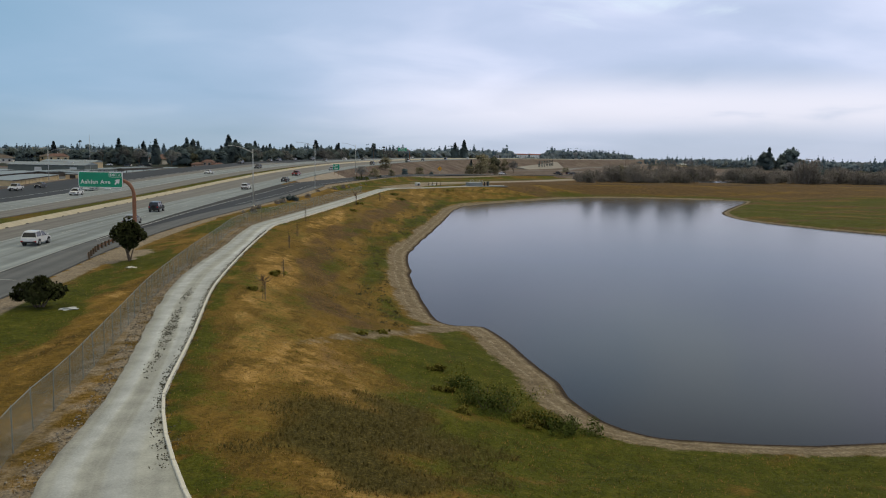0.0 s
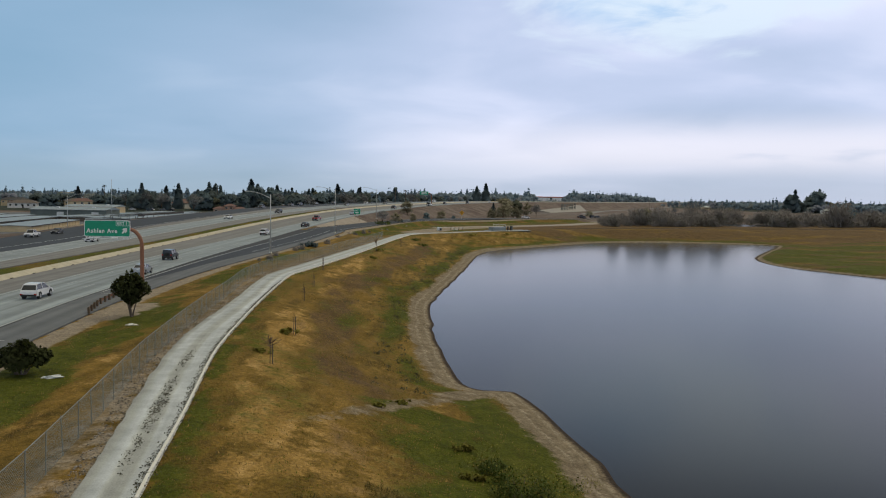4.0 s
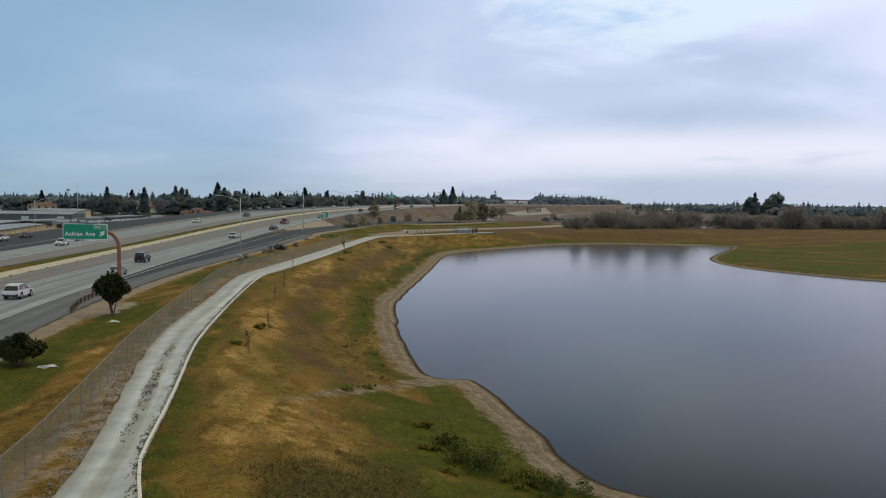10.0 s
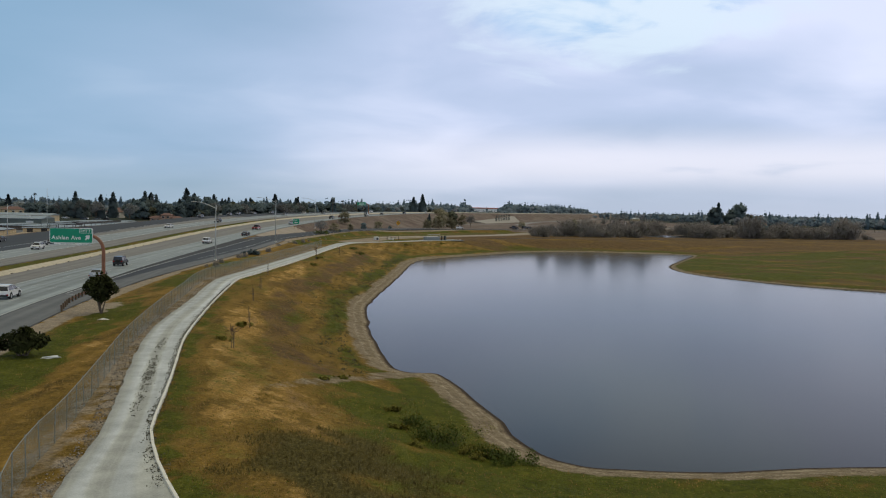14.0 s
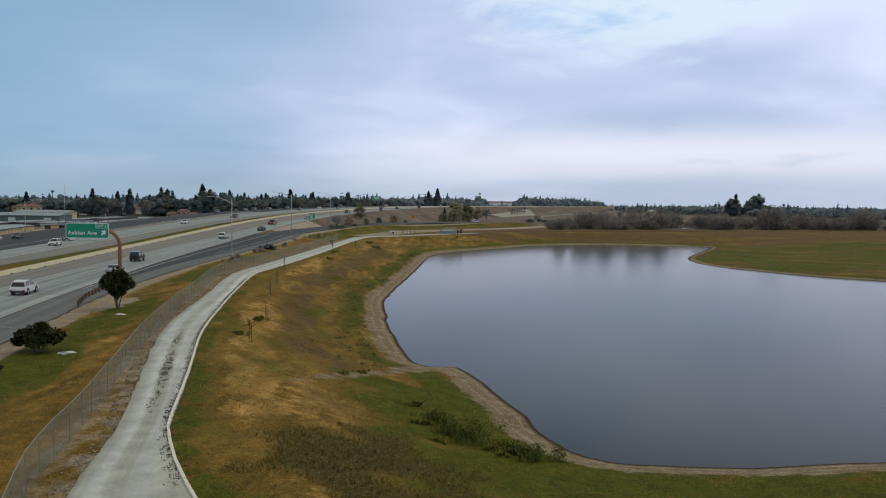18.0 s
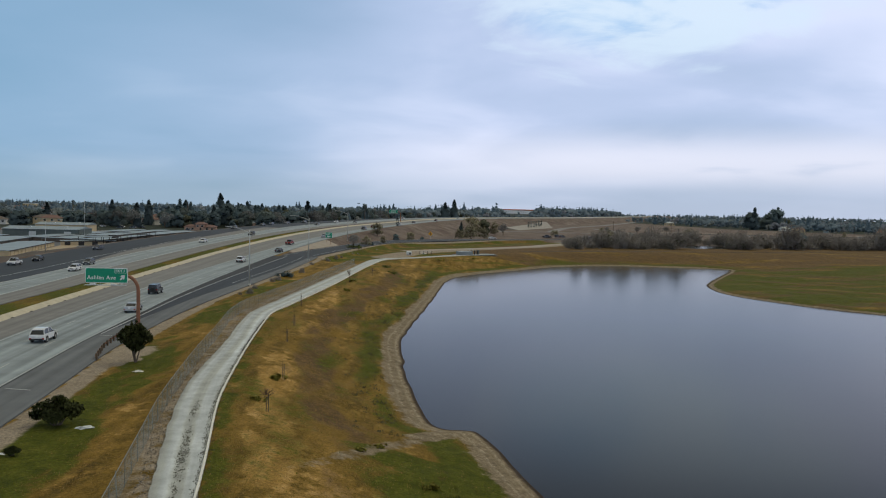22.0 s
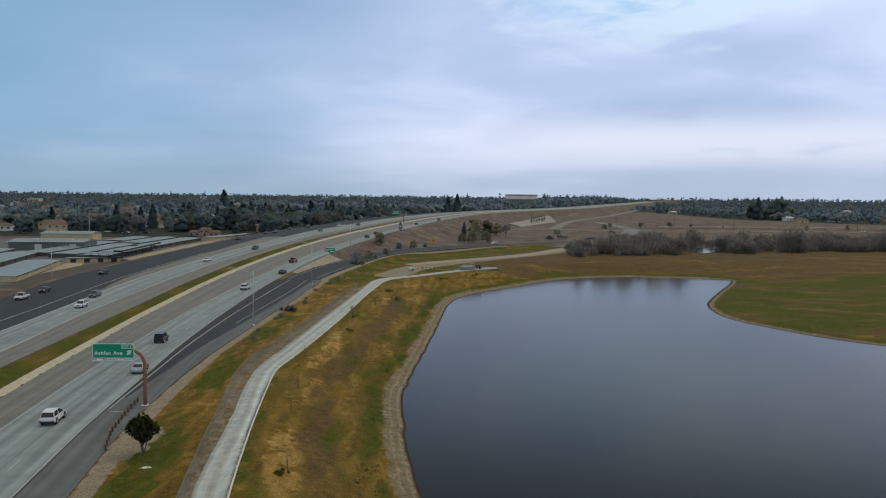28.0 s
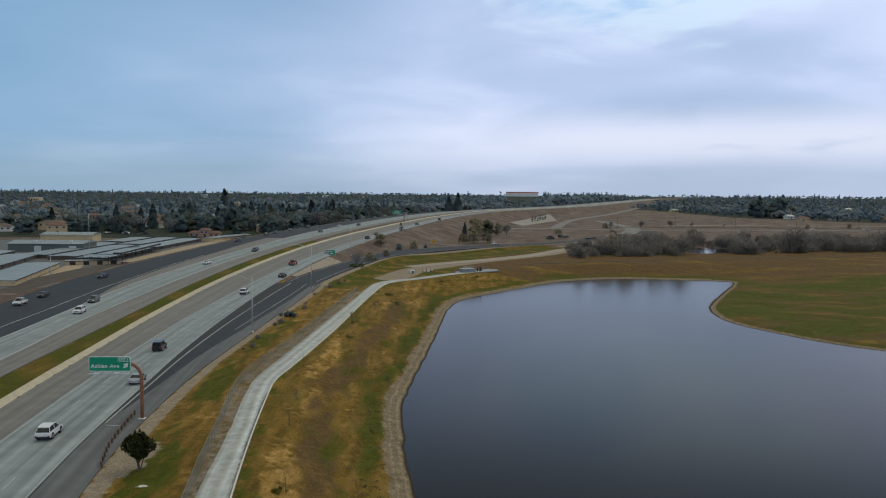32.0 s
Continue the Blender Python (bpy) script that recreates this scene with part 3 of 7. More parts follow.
    zone_a, zone_b = np.zeros((len(pts), 4)), np.zeros((len(pts), 4))
    dry_land = ~wet
    zone_a[:, 0] = np.where(dry_land & basin, smooth(d_shore + 0.45 * wobble(x, y, 31, 4.4), 4.5, 1.5), 0)
    right_side = (x > 72 + 0.02 * y) & (y < 330 + 0.28 * (x - 100)) & (d_kerb > 22)
    zone_a[right_side & basin, 0] = smooth(d_shore[right_side & basin], 2.6, 1.0)
    # sandy foot path down to the spit
    path = to_line(pts, spline([(-14.5, 47), (-12.2, 52), (-9.0, 58.3), (-5.6, 65.1), (-3.4, 70.5), (-1.8, 73.6), (0.5, 75)], 2.0))
    zone_a[:, 0] = np.maximum(zone_a[:, 0], smooth(y, 46, 62) * 0.66 * smooth(path, 1.3 + 0.04 * (y - 55), 0.2) * basin)
    spit = to_line(pts, spline([(-3, 72), (1.5, 76), (4, 66), (7, 55)], 2.0))
    zone_a[:, 0] = np.maximum(zone_a[:, 0], 0.9 * smooth(spit, 2.4, 0.8) * basin * dry_land)
    zone_b[:, 2] = smooth(d_shore, 0.75, 0.15)
    u, v = 24 * s + 0.25 * x, 0.24 * y + 0.08 * x  # growth follows the slope
    # green: foot of the near slope, strip along the kerb, freeway verge, peninsula
    g = smooth(d_kerb, 2.6, 0.5) * basin * (0.50 + 0.22 * smooth(y, 95, 60) + 0.30 * wobble(x, y, 8, 3) + 0.2 * wobble(x, y, 2.7, 6.1))
    low = basin & (y < 64)
    g = np.maximum(g, low * smooth(x + 0.25 * (y - 40), -8, 2) * (0.74 + 0.22 * wobble(x, y, 7, 2.2) + 0.14 * wobble(x, y, 3.1, 5.2)))
    g = np.maximum(g, basin * (y < 42) * 0.25)
    g = np.maximum(g, right_side * basin * (0.60 + 0.32 * wobble(x, y * 1.6, 52, 4) + 0.22 * wobble(x, y * 1.6, 17, 7.7)))
    g = np.maximum(g, basin * (y > 90) * (y < 300) * smooth(s, 0.55, 0.3) * 0.35)
    verge = (~basin) & (x < -14) & (x > fw_x("verge", y))
    across = (x - fw_x("verge", y)) / (-0.15 * np.minimum(y, 140) - 13 - fw_x("verge", y))
    patch = smooth(across, 0.15, 0.28) * smooth(across, 0.75, 0.55)
    g = np.where(verge, patch * (0.50 + 0.35 * wobble(x, y, 30, 7) + 0.35 * wobble(x * 2, y * 0.5, 4, 3.7)) * (y < 190) + smooth(y, 86, 60) * (0.80 + 0.25 * wobble(x, y, 7, 4.4)) * smooth(across, 0.62, 0.34), g)
    median = (x < fw_x("barrier", y)) & (x > fw_x("grass", y) - 1)
    g = np.where(median, 0.62 + 0.25 * wobble(x, y, 26, 5), g)
    # olive patches in the dry slope
    g = np.where(basin & ~right_side, np.maximum(g, 0.24 + 0.22 * wobble(u, v, 9, 8) + 0.18 * wobble(u, v, 3.3, 11) + 0.44 * np.exp(-((s - 0.22) / 0.09) ** 2)), g)
    zone_a[:, 1] = g
    # bleached straw below the kerb and in tongues down the slope; brown, trampled ground in the middle
    st = 1.15 * smooth(d_kerb, 1.8, 3.4) * smooth(d_kerb, 8.2, 4.8) * smooth(y, 40, 46) * (smooth(y, 112, 84) + 0.75 * smooth(y, 128, 138) * smooth(y, 172, 155))
    st = np.maximum(st, 0.85 * np.exp(-((x + 6) / 3.2) ** 2 - ((y - 47) / 3.0) ** 2))
    st = np.maximum(st, 0.36 * np.exp(-((s - 0.38) / 0.07) ** 2) * smooth(y, 62, 74) * smooth(y, 240, 190))
    st = np.maximum(st * (0.82 + 0.5 * wobble(x, y, 6.5, 8.1)), 0.20 + 0.40 * wobble(u, v, 8, 5.5)) * (0.80 + 0.3 * wobble(u, v, 2.6, 2.5))
    zone_a[:, 3] = np.clip(np.where(basin & ~right_side, st, np.where(right_side, 0.0, 0.12 + 0.3 * wobble(x, y, 9, 3.3))), 0, 1)
    um = 0.12 + 0.20 * wobble(u, v, 9, 6.1) + 0.16 * wobble(u, v, 2.4, 1.9)
    um += 0.52 * np.exp(-((s - 0.58) / 0.13) ** 2) * (y < 240) * smooth(y, 58, 72)
    um = np.where(right_side, 0.62 + 0.40 * wobble(x, y * 2.2, 33, 9.2) + 0.3 * wobble(x, y * 2, 11, 2.2), um)
    zone_a[:, 3] = np.where(y > 312, 0.35 * zone_a[:, 3], zone_a[:, 3])
    um = np.where((y > 312) & basin & ~right_side, 0.72 + 0.25 * wobble(x, y, 33, 1.1), um)
    beside = (~basin) & (y > 255) & (y < 470) & (x > np.interp(y, RAMP_MID[:, 1], RAMP_MID[:, 0])) & (x < np.interp(y, RAMP_MID[:, 1], RAMP_MID[:, 0]) + 42)
    um = np.where((~basin) & (y > 300) & (x > fw_x("right", y)), 0.9, um)
    um = np.where(beside, 0.35 + 0.3 * wobble(x, y, 14, 2.3), um)
    zone_a[:, 1] = np.where(beside, 0.55 + 0.3 * wobble(x, y, 17, 5.1), zone_a[:, 1])
    zone_b[:, 3] = np.clip(np.where(basin | (y > 300), um, 0.12), 0, 1)
    weeds = np.exp(-((x + 3.9) / 6.4) ** 2 - ((y - 38.5) / 8.0) ** 2) * (0.85 + 0.5 * wobble(x, y, 6, 9)) * basin
    zone_a[:, 2] = np.clip(np.maximum(np.maximum(weeds, 0.3 * right_side * basin), 0.32 * smooth(d_kerb, 4.6, 2.6) * (0.6 + 0.6 * wobble(x, y, 5, 6)) * basin * (y < 70)), 0, 1)
    # bare strips: beside the gravel road, the road's verge, the works yard
    lane = smooth(to_line(pts, spline(FENCE, 4.0)), np.interp(y, [95, 125], [1.4, 2.5]), 0.6) * (~basin) * (y < 300) * (x > fw_x("verge", y) + 3)
    zone_b[:, 0] = np.maximum((0.52 + 0.10 * wobble(x, y, 9, 1.4)) * lane, np.maximum(smooth(across, 0.24, 0.10), 0.75 * smooth(np.hypot((x + 37.6) / 2.6, (y - 90) / 8.5) + 0.25 * wobble(x, y, 3.1, 2.6), 1.2, 0.5)) * verge * (y < 258))
    zone_b[:, 0] = np.maximum(zone_b[:, 0], 0.85 * smooth(to_line(pts, RAMP_RIGHT), 2.6, 1.0) * (~basin) * (y > 250) * (x > np.interp(y, RAMP_MID[:, 1], RAMP_MID[:, 0])) * (y < 500))
    spill = to_line(pts, spline(ROAD_LEFT, 3.0)) * 1.0
    zone_b[:, 0] = np.maximum(zone_b[:, 0], (0.62 + 0.3 * wobble(x, y, 2.7, 4.1)) * smooth(spill, 1.2, 0.3) * (~basin) * (y < 280))
    yard = to_line(pts, spline([(-24, 285), (-16, 318), (0, 345), (20, 372), (40, 398), (70, 452), (100, 500)], 8.0))
    zone_b[:, 0] = np.maximum(zone_b[:, 0], smooth(yard, 8, 4))
    field = (~basin) & ((y > 400) & (x < np.interp(y, RAMP_MID[:, 1], RAMP_MID[:, 0])) | (y > 455) | (x < fw_x("far_edge", y)) | (x > 300) | ((y > 262) & (x > fw_x("right", y)) & (x < np.interp(y, RAMP_MID[:, 1], RAMP_MID[:, 0]))))
    zone_b[:, 1] = np.where(field, 1.0, 0.0)
    far_bank = basin & (y > 318 + 0.28 * np.maximum(0, x - 100)) & (d_shore > 3)
    zone_b[far_bank, 1] = 0.06
    zone_a[far_bank, 3] = (0.16 + 0.22 * wobble(x * 0.5, y * 1.6, 30, 2.2) + 0.16 * wobble(x, y * 2, 9, 5.2) + 0.25 * smooth(x, 60, 10))[far_bank]
    zone_b[far_bank, 3] = (0.66 + 0.28 * wobble(x * 0.5, y * 2, 34, 6.4) + 0.2 * wobble(x, y * 2, 11, 1.4))[far_bank]
    zone_a[far_bank, 1] = 0.04 + 0.50 * smooth(d_shore[far_bank], 16, 7) + 0.14 * wobble(x * 0.5, y * 2, 40, 2)[far_bank]
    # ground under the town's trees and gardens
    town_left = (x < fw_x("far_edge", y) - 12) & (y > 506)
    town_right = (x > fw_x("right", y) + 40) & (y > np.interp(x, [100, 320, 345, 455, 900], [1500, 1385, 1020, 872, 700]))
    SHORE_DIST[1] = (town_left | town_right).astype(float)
    return z, zone_a, zone_b


def grade(stops):
    """Grid lines: (from, to, spacing) stretches in a row."""
    out = []
    for a, b, n in stops:
        out += list(np.linspace(a, b, n, endpoint=False))
    return np.array(out + [stops[-1][1]])


def build_ground():
    gx = grade([(-9000, -600, 26), (-600, -150, 30), (-150, -52, 50), (-52, 34, 115), (34, 125, 115), (125, 320, 60), (320, 900, 70), (900, 9000, 30)])
    gy = grade([(-2500, -60, 12), (-60, 18, 20), (18, 90, 105), (90, 160, 70), (160, 360, 180), (360, 560, 90), (560, 1200, 110), (1200, 2300, 90), (2300, 12000, 30)])
    X, Y = np.meshgrid(gx, gy)
    pts = np.column_stack([X.ravel(), Y.ravel()])
    z, za, zb = lay(pts)
    nx, ny = len(gx), len(gy)
    i = (np.arange(ny - 1)[:, None] * nx + np.arange(nx - 1)).ravel()
    faces = np.column_stack([i, i + 1, i + nx + 1, i + nx])
    me = bpy.data.meshes.new("ground")
    me.from_pydata(np.column_stack([pts, z]).tolist(), [], faces.tolist())
    sh = me.attributes.new("shore", "FLOAT", "POINT")
    sh.data.foreach_set("value", SHORE_DIST[0].astype(np.float32))
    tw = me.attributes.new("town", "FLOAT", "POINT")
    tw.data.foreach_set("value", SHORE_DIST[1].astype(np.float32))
    for name, data in (("zone_a", za), ("zone_b", zb)):
        at = me.attributes.new(name, "FLOAT_COLOR", "POINT")
        at.data.foreach_set("color", data.astype(np.float32).ravel())
    me.polygons.foreach_set("use_smooth", [True] * len(me.polygons))
    me.materials.append(M_GROUND)
    return tagged(new("ground", me), "dry brown and green grassy banks, sandy shore and flat fields", "ground", kind="structure")


ground = build_ground()


def add_mesh(name, verts, faces, mat, parent=None, label="", uv=None, smooth_shade=False):
    me = bpy.data.meshes.new(name)
    me.from_pydata([tuple(map(float, v)) for v in verts], [], [tuple(map(int, f)) for f in faces])
    me.materials.append(mat)
    if smooth_shade:
        me.polygons.foreach_set("use_smooth", [True] * len(me.polygons))
    if uv is not None:
        lay_uv = me.uv_layers.new(name="UVMap")
        loops = np.zeros(len(me.loops), int)
        me.loops.foreach_get("vertex_index", loops)
        lay_uv.data.foreach_set("uv", np.array(uv, np.float32)[loops].ravel())
    ob = new(name, me)
    if parent is not None:
        ob.parent = parent
    if label:
        ob["label"] = label
    return ob


def pond():
    line = SHORE_LINE[:-1]
    c = line.mean(0)
    big = c + (line - c) * 1.02
    me = bpy.data.meshes.new("water")
    bm = bmesh.new()
    vs = [bm.verts.new((p[0], p[1], 0.0)) for p in big]
    bm.faces.new(vs)
    bmesh.ops.triangulate(bm, faces=bm.faces[:])
    bmesh.ops.recalc_face_normals(bm, faces=bm.faces[:])
    if bm.faces[0].normal.z < 0:
        bmesh.ops.reverse_faces(bm, faces=bm.faces[:])
    bm.to_mesh(me)
    bm.free()
    me.materials.append(M_WATER)
    return tagged(new("water", me), "still grey pond water that mirrors the clouds", "water", kind="structure")


pond()


def ribbon(name, a, b, z, mat, label, category="road", thick=0.25, parent=None, over=None):
    """A paved strip between two lines of the same number of points."""
    n = len(a)
    up = over if over is not None else (lambda y: 0.0)
    top = [(p[0], p[1], z + float(up(p[1]))) for p in a] + [(p[0], p[1], z + float(up(p[1]))) for p in b]
    low = [(x, y, h - thick) for x, y, h in top]
    faces = []
    for i in range(n - 1):
        faces += [(i, i + 1, n + i + 1, n + i), (2 * n + i + 1, 2 * n + i, i, i + 1)[::-1], (n + i, n + i + 1, 3 * n + i + 1, 3 * n + i)]
    run = np.r_[0, np.cumsum(np.linalg.norm(np.diff(np.array(a), axis=0), axis=1))]
    wide = np.linalg.norm(np.array(b) - np.array(a), axis=1)
    uv = np.vstack([np.column_stack([0 * run, run]), np.column_stack([wide, run])] * 2)
    ob = add_mesh(name, top + low, faces, mat, parent, uv=uv)
    return tagged(ob, label, category, kind="structure") if parent is None else ob


FY = grade([(-200, 60, 20), (60, 400, 85), (400, 800, 60), (800, 2600, 100)])


def fw_line(key, shift=0.0, ys=FY):
    return np.column_stack([fw_x(key, ys) + shift, ys])


ribbon("freeway_near", fw_line("left"), fw_line("right"), ROADZ, M_CONC, "worn pale concrete freeway lanes", over=rise)
ribbon("shoulder_near", fw_line("barrier"), fw_line("left", -0.01), ROADZ - 0.01, M_SHOULDER, "brownish asphalt inner shoulder of the freeway", over=rise)
ribbon("freeway_far", fw_line("far_out"), fw_line("far_in"), ROADZ, M_CONC, "worn pale concrete lanes of the opposite carriageway", over=rise)
ribbon("shoulder_far", fw_line("far_in", 0.01), fw_line("grass"), ROADZ - 0.01, M_SHOULDER, "brownish asphalt shoulder beside the median", over=rise)
ribbon("entry_lanes", fw_line("far_edge"), fw_line("far_out", -0.01), ROADZ - 0.01, M_ASPH, "dark asphalt entry lanes", over=rise)
gy = np.arange(212, 420, 6.0)
open_up = smooth(gy, 206, 262)[:, None]
strip_in, strip_out = fw_line("far_out", -0.05, gy), fw_line("far_line", 1.2, gy)
ribbon("entry_divider", strip_in * (1 - open_up) + strip_out * open_up, strip_in, ROADZ + 0.012, M_SHOULDER, "pale worn strip between the entry lanes and the carriageway", thick=0.03, over=rise)
ys = FY[FY <= 254]
ys = np.r_[ys, 254]
out = np.column_stack([fw_x("verge", ys), ys])
ribbon("exit_lane", fw_line("right", 0.01, ys), out, ROADZ - 0.01, M_ASPH2, "dark asphalt exit lane and shoulder", over=rise)


ribbon("exit_ramp", along(spline(RAMP_IN, 4), 90), along(spline(RAMP_OUT, 4), 90), ROADZ - 0.01, M_ASPH, "dark asphalt exit ramp that curves away", over=ramp_rise)
road_edge = along(spline(ROAD_LEFT, 3), 420)
road_edge = road_edge + np.array([0.06, 0.0]) * (wobble(road_edge[:, 0], road_edge[:, 1], 7.1, 2) + wobble(road_edge[:, 0], road_edge[:, 1], 2.3, 5))[:, None]
ribbon("gravel_road", road_edge, along(KERB_LINE, 420), LEVEE, M_GRAVEL, "pale crushed-gravel service road on the levee")

# ---------------------------------------------------------------- building kit
def thing(name, label, category, at=(0, 0, 0), turn=0.0, group="", kind=""):
    ob = new(name)
    ob.matrix_basis = pose(*at, 0, 0, turn)
    ob.empty_display_size = 0.3
    return tagged(ob, label, category, group, kind)


def facing(v, f, toward):
    """Turn each blade's front to its mass's outward side or, for grass, the camera."""
    v, f = np.asarray(v, float), np.array(f)
    n = np.cross(v[f[:, 1]] - v[f[:, 0]], v[f[:, 2]] - v[f[:, 0]])
    ref = np.asarray(toward, float)
    ref = ref[f].mean(1) if ref.ndim == 2 else ref
    back = (n * ref).sum(1) < 0
    f[back] = f[back][:, ::-1]
    return f


def soft_normals(me, normals):
    """Foliage shades as a soft mass: its blades take the crown's outward direction."""
    me.polygons.foreach_set("use_smooth", [True] * len(me.polygons))
    n = np.asarray(normals, float)
    n /= np.linalg.norm(n, axis=1)[:, None] + 1e-9
    me.normals_split_custom_set_from_vertices(n.tolist())


def outward(v, lift=0.6, power=1.0):
    v = np.asarray(v, float)
    c = (v.min(0) + v.max(0)) / 2
    d = (v - c) / (np.ptp(v, axis=0) / 2 + 1e-6)
    return d / (np.linalg.norm(d, axis=1)[:, None] + 1e-6) + np.array([0, 0, lift])


def part(name, bm, mat, parent, label="", smooth_shade=False):
    """One mesh under a thing or under a part. bm: a bmesh, or (verts, faces)."""
    me = bpy.data.meshes.new(name)
    if name in ("crown", "foliage"):
        lift = outward(bm[0], 1.0 if name == "crown" else 1.9)
        groups = [[q for q in bm[1] if len(q) == k] for k in (3, 4)]
        bm = bm[0], [tuple(q) for g in groups if g for q in facing(bm[0], g, lift)]
    if isinstance(bm, tuple):
        me.from_pydata([tuple(map(float, v)) for v in bm[0]], [], [tuple(map(int, f)) for f in bm[1]])
    else:
        bm.to_mesh(me)
        bm.free()
    me.materials.append(mat)
    if smooth_shade:
        me.polygons.foreach_set("use_smooth", [True] * len(me.polygons))
    if name in ("crown", "foliage"):
        soft_normals(me, lift)
    ob = new(name, me)
    ob.parent = parent
    if label:
        ob["label"] = label
    return ob


def box(size, at=(0, 0, 0), bevel=0.0, bm=None, turn=0.0):
    """A box that stands on at (centre of its base)."""
    own = bm is None
    bm = bmesh.new() if own else bm
    r = bmesh.ops.create_cube(bm, size=1.0)
    m = pose(at[0], at[1], at[2] + size[2] / 2, 0, 0, turn) @ Matrix.Diagonal((*size, 1))
    bmesh.ops.transform(bm, matrix=m, verts=r["verts"])
    if bevel:
        es = list({e for v in r["verts"] for e in v.link_edges})
        bmesh.ops.bevel(bm, geom=es, offset=bevel, segments=1, affect="EDGES")
    return bm


def tube(points, radii, sides=8):
    """A tapered tube along points."""
    pts = [Vector(p) for p in points]
    verts, faces = [], []
    for i, p in enumerate(pts):
        d = (pts[min(i + 1, len(pts) - 1)] - pts[max(i - 1, 0)]).normalized()
        u = d.cross(Vector((0.31, 0.95, 0.05))).normalized()
        v = d.cross(u)
        r = radii[i] if isinstance(radii, (list, tuple)) else radii
        for k in range(sides):
            a = 2 * math.pi * k / sides
            verts.append(p + r * (math.cos(a) * u + math.sin(a) * v))
    for i in range(len(pts) - 1):
        for k in range(sides):
            a, b = i * sides + k, i * sides + (k + 1) % sides
            faces.append((a, b, b + sides, a + sides))
    faces += [tuple(range(sides))[::-1], tuple(range((len(pts) - 1) * sides, len(pts) * sides))]
    return verts, faces


def merge(*sets):
    verts, faces, n = [], [], 0
    for vs, fs in sets:
        verts += list(vs)
        faces += [tuple(i + n for i in f) for f in fs]
        n += len(vs)
    return verts, faces


def cards(centres, size, rng, flat=0.0, aspect=0.6):
    """Small leaf blades, one crossed quad a centre, turned at random."""
    c = np.asarray(centres)
    n = len(c)
    a = rng.normal(size=(n, 3))
    a[:, 2] *= 1 - flat
    a /= np.linalg.norm(a, axis=1)[:, None]
    b = np.cross(a, rng.normal(size=(n, 3)))
    b /= np.linalg.norm(b, axis=1)[:, None]
    s = (size * rng.uniform(0.6, 1.4, n))[:, None]
    v = np.stack([c - a * s, c + b * s * aspect, c + a * s, c - b * s * aspect], 1).reshape(-1, 3)
    f = np.arange(4 * n).reshape(-1, 4)
    return v, f


def blob_points(n, lobes, rng, shell=0.55):
    """Points in a crown made of several lobes (x, y, z, radius, flatness), most of them near the outside."""
    w = np.array([l[3] ** 2 for l in lobes])
    pick = rng.choice(len(lobes), n, p=w / w.sum())
    d = rng.normal(size=(n, 3))
    d /= np.linalg.norm(d, axis=1)[:, None]
    r = rng.uniform(shell, 1.0, n) ** 0.6
    L = np.array(lobes)[pick]
    p = d * (L[:, 3] * r)[:, None]
    p[:, 2] *= L[:, 4]
    return p + L[:, :3]


def clump(x, y, z, r, q, rng, level=2, rough=0.28):
    """A lumpy mass of leaves: verts, triangles and soft outward normals."""
    bm = bmesh.new()
    bmesh.ops.create_icosphere(bm, subdivisions=level, radius=1.0)
    v = np.array([p.co[:] for p in bm.verts])
    f = np.array([[p.index for p in t.verts] for t in bm.faces])
    bm.free()
    k = 1 + rough * rng.normal(0, 1, len(v))
    return v * k[:, None] * r * np.array([1, 1, q]) + np.array([x, y, z]), f, v


def far_crown(kind, h, spread, rng, fine=True):
    """Crown of a distant tree: lumpy masses with loose sprays round them. Triangles with their normals."""
    if kind == "conifer":
        lobes = [(rng.normal(0, 0.15), rng.normal(0, 0.15), h * t, spread * (1.02 - t) ** 0.8 * rng.uniform(0.75, 1.05) + 0.15, rng.uniform(0.8, 1.3)) for t in np.linspace(0.16, 0.95, 8 if fine else 5)]
    else:
        lobes = []
        for i in range(8 if fine else 5):
            a, r = rng.uniform(0, 6.283), spread * math.sqrt(rng.uniform(0.0, 0.55))
            lobes.append((math.cos(a) * r, math.sin(a) * r, h * rng.uniform(0.32, 0.80) - 0.15 * r, spread * rng.uniform(0.26, 0.46), rng.uniform(0.75, 1.1)))
        lobes.append((0, 0, h * 0.72, spread * 0.42, 1.0))
    vs, fs, ns, n = [], [], [], 0
    for l in lobes:
        v, f, nn = clump(*l[:3], l[3] * 0.82, l[4], rng, 2 if fine else 1, 0.16 if fine else 0.22)
        vs.append(v), fs.append(f + n), ns.append(nn)
        n += len(v)
    pts = blob_points(110 if fine else 36, lobes, rng, 0.45)
    v, f = cards(pts, 0.7 if fine else 1.3, rng)
    vs.append(v), ns.append(np.repeat(pts - np.array([0, 0, h * 0.5]), 4, 0) / (0.5 * h))
    fs.append(np.vstack([f[:, [0, 1, 2]], f[:, [0, 2, 3]]]) + n)
    return np.vstack(vs), np.vstack(fs), np.vstack(ns) + np.array([0, 0, 0.5])


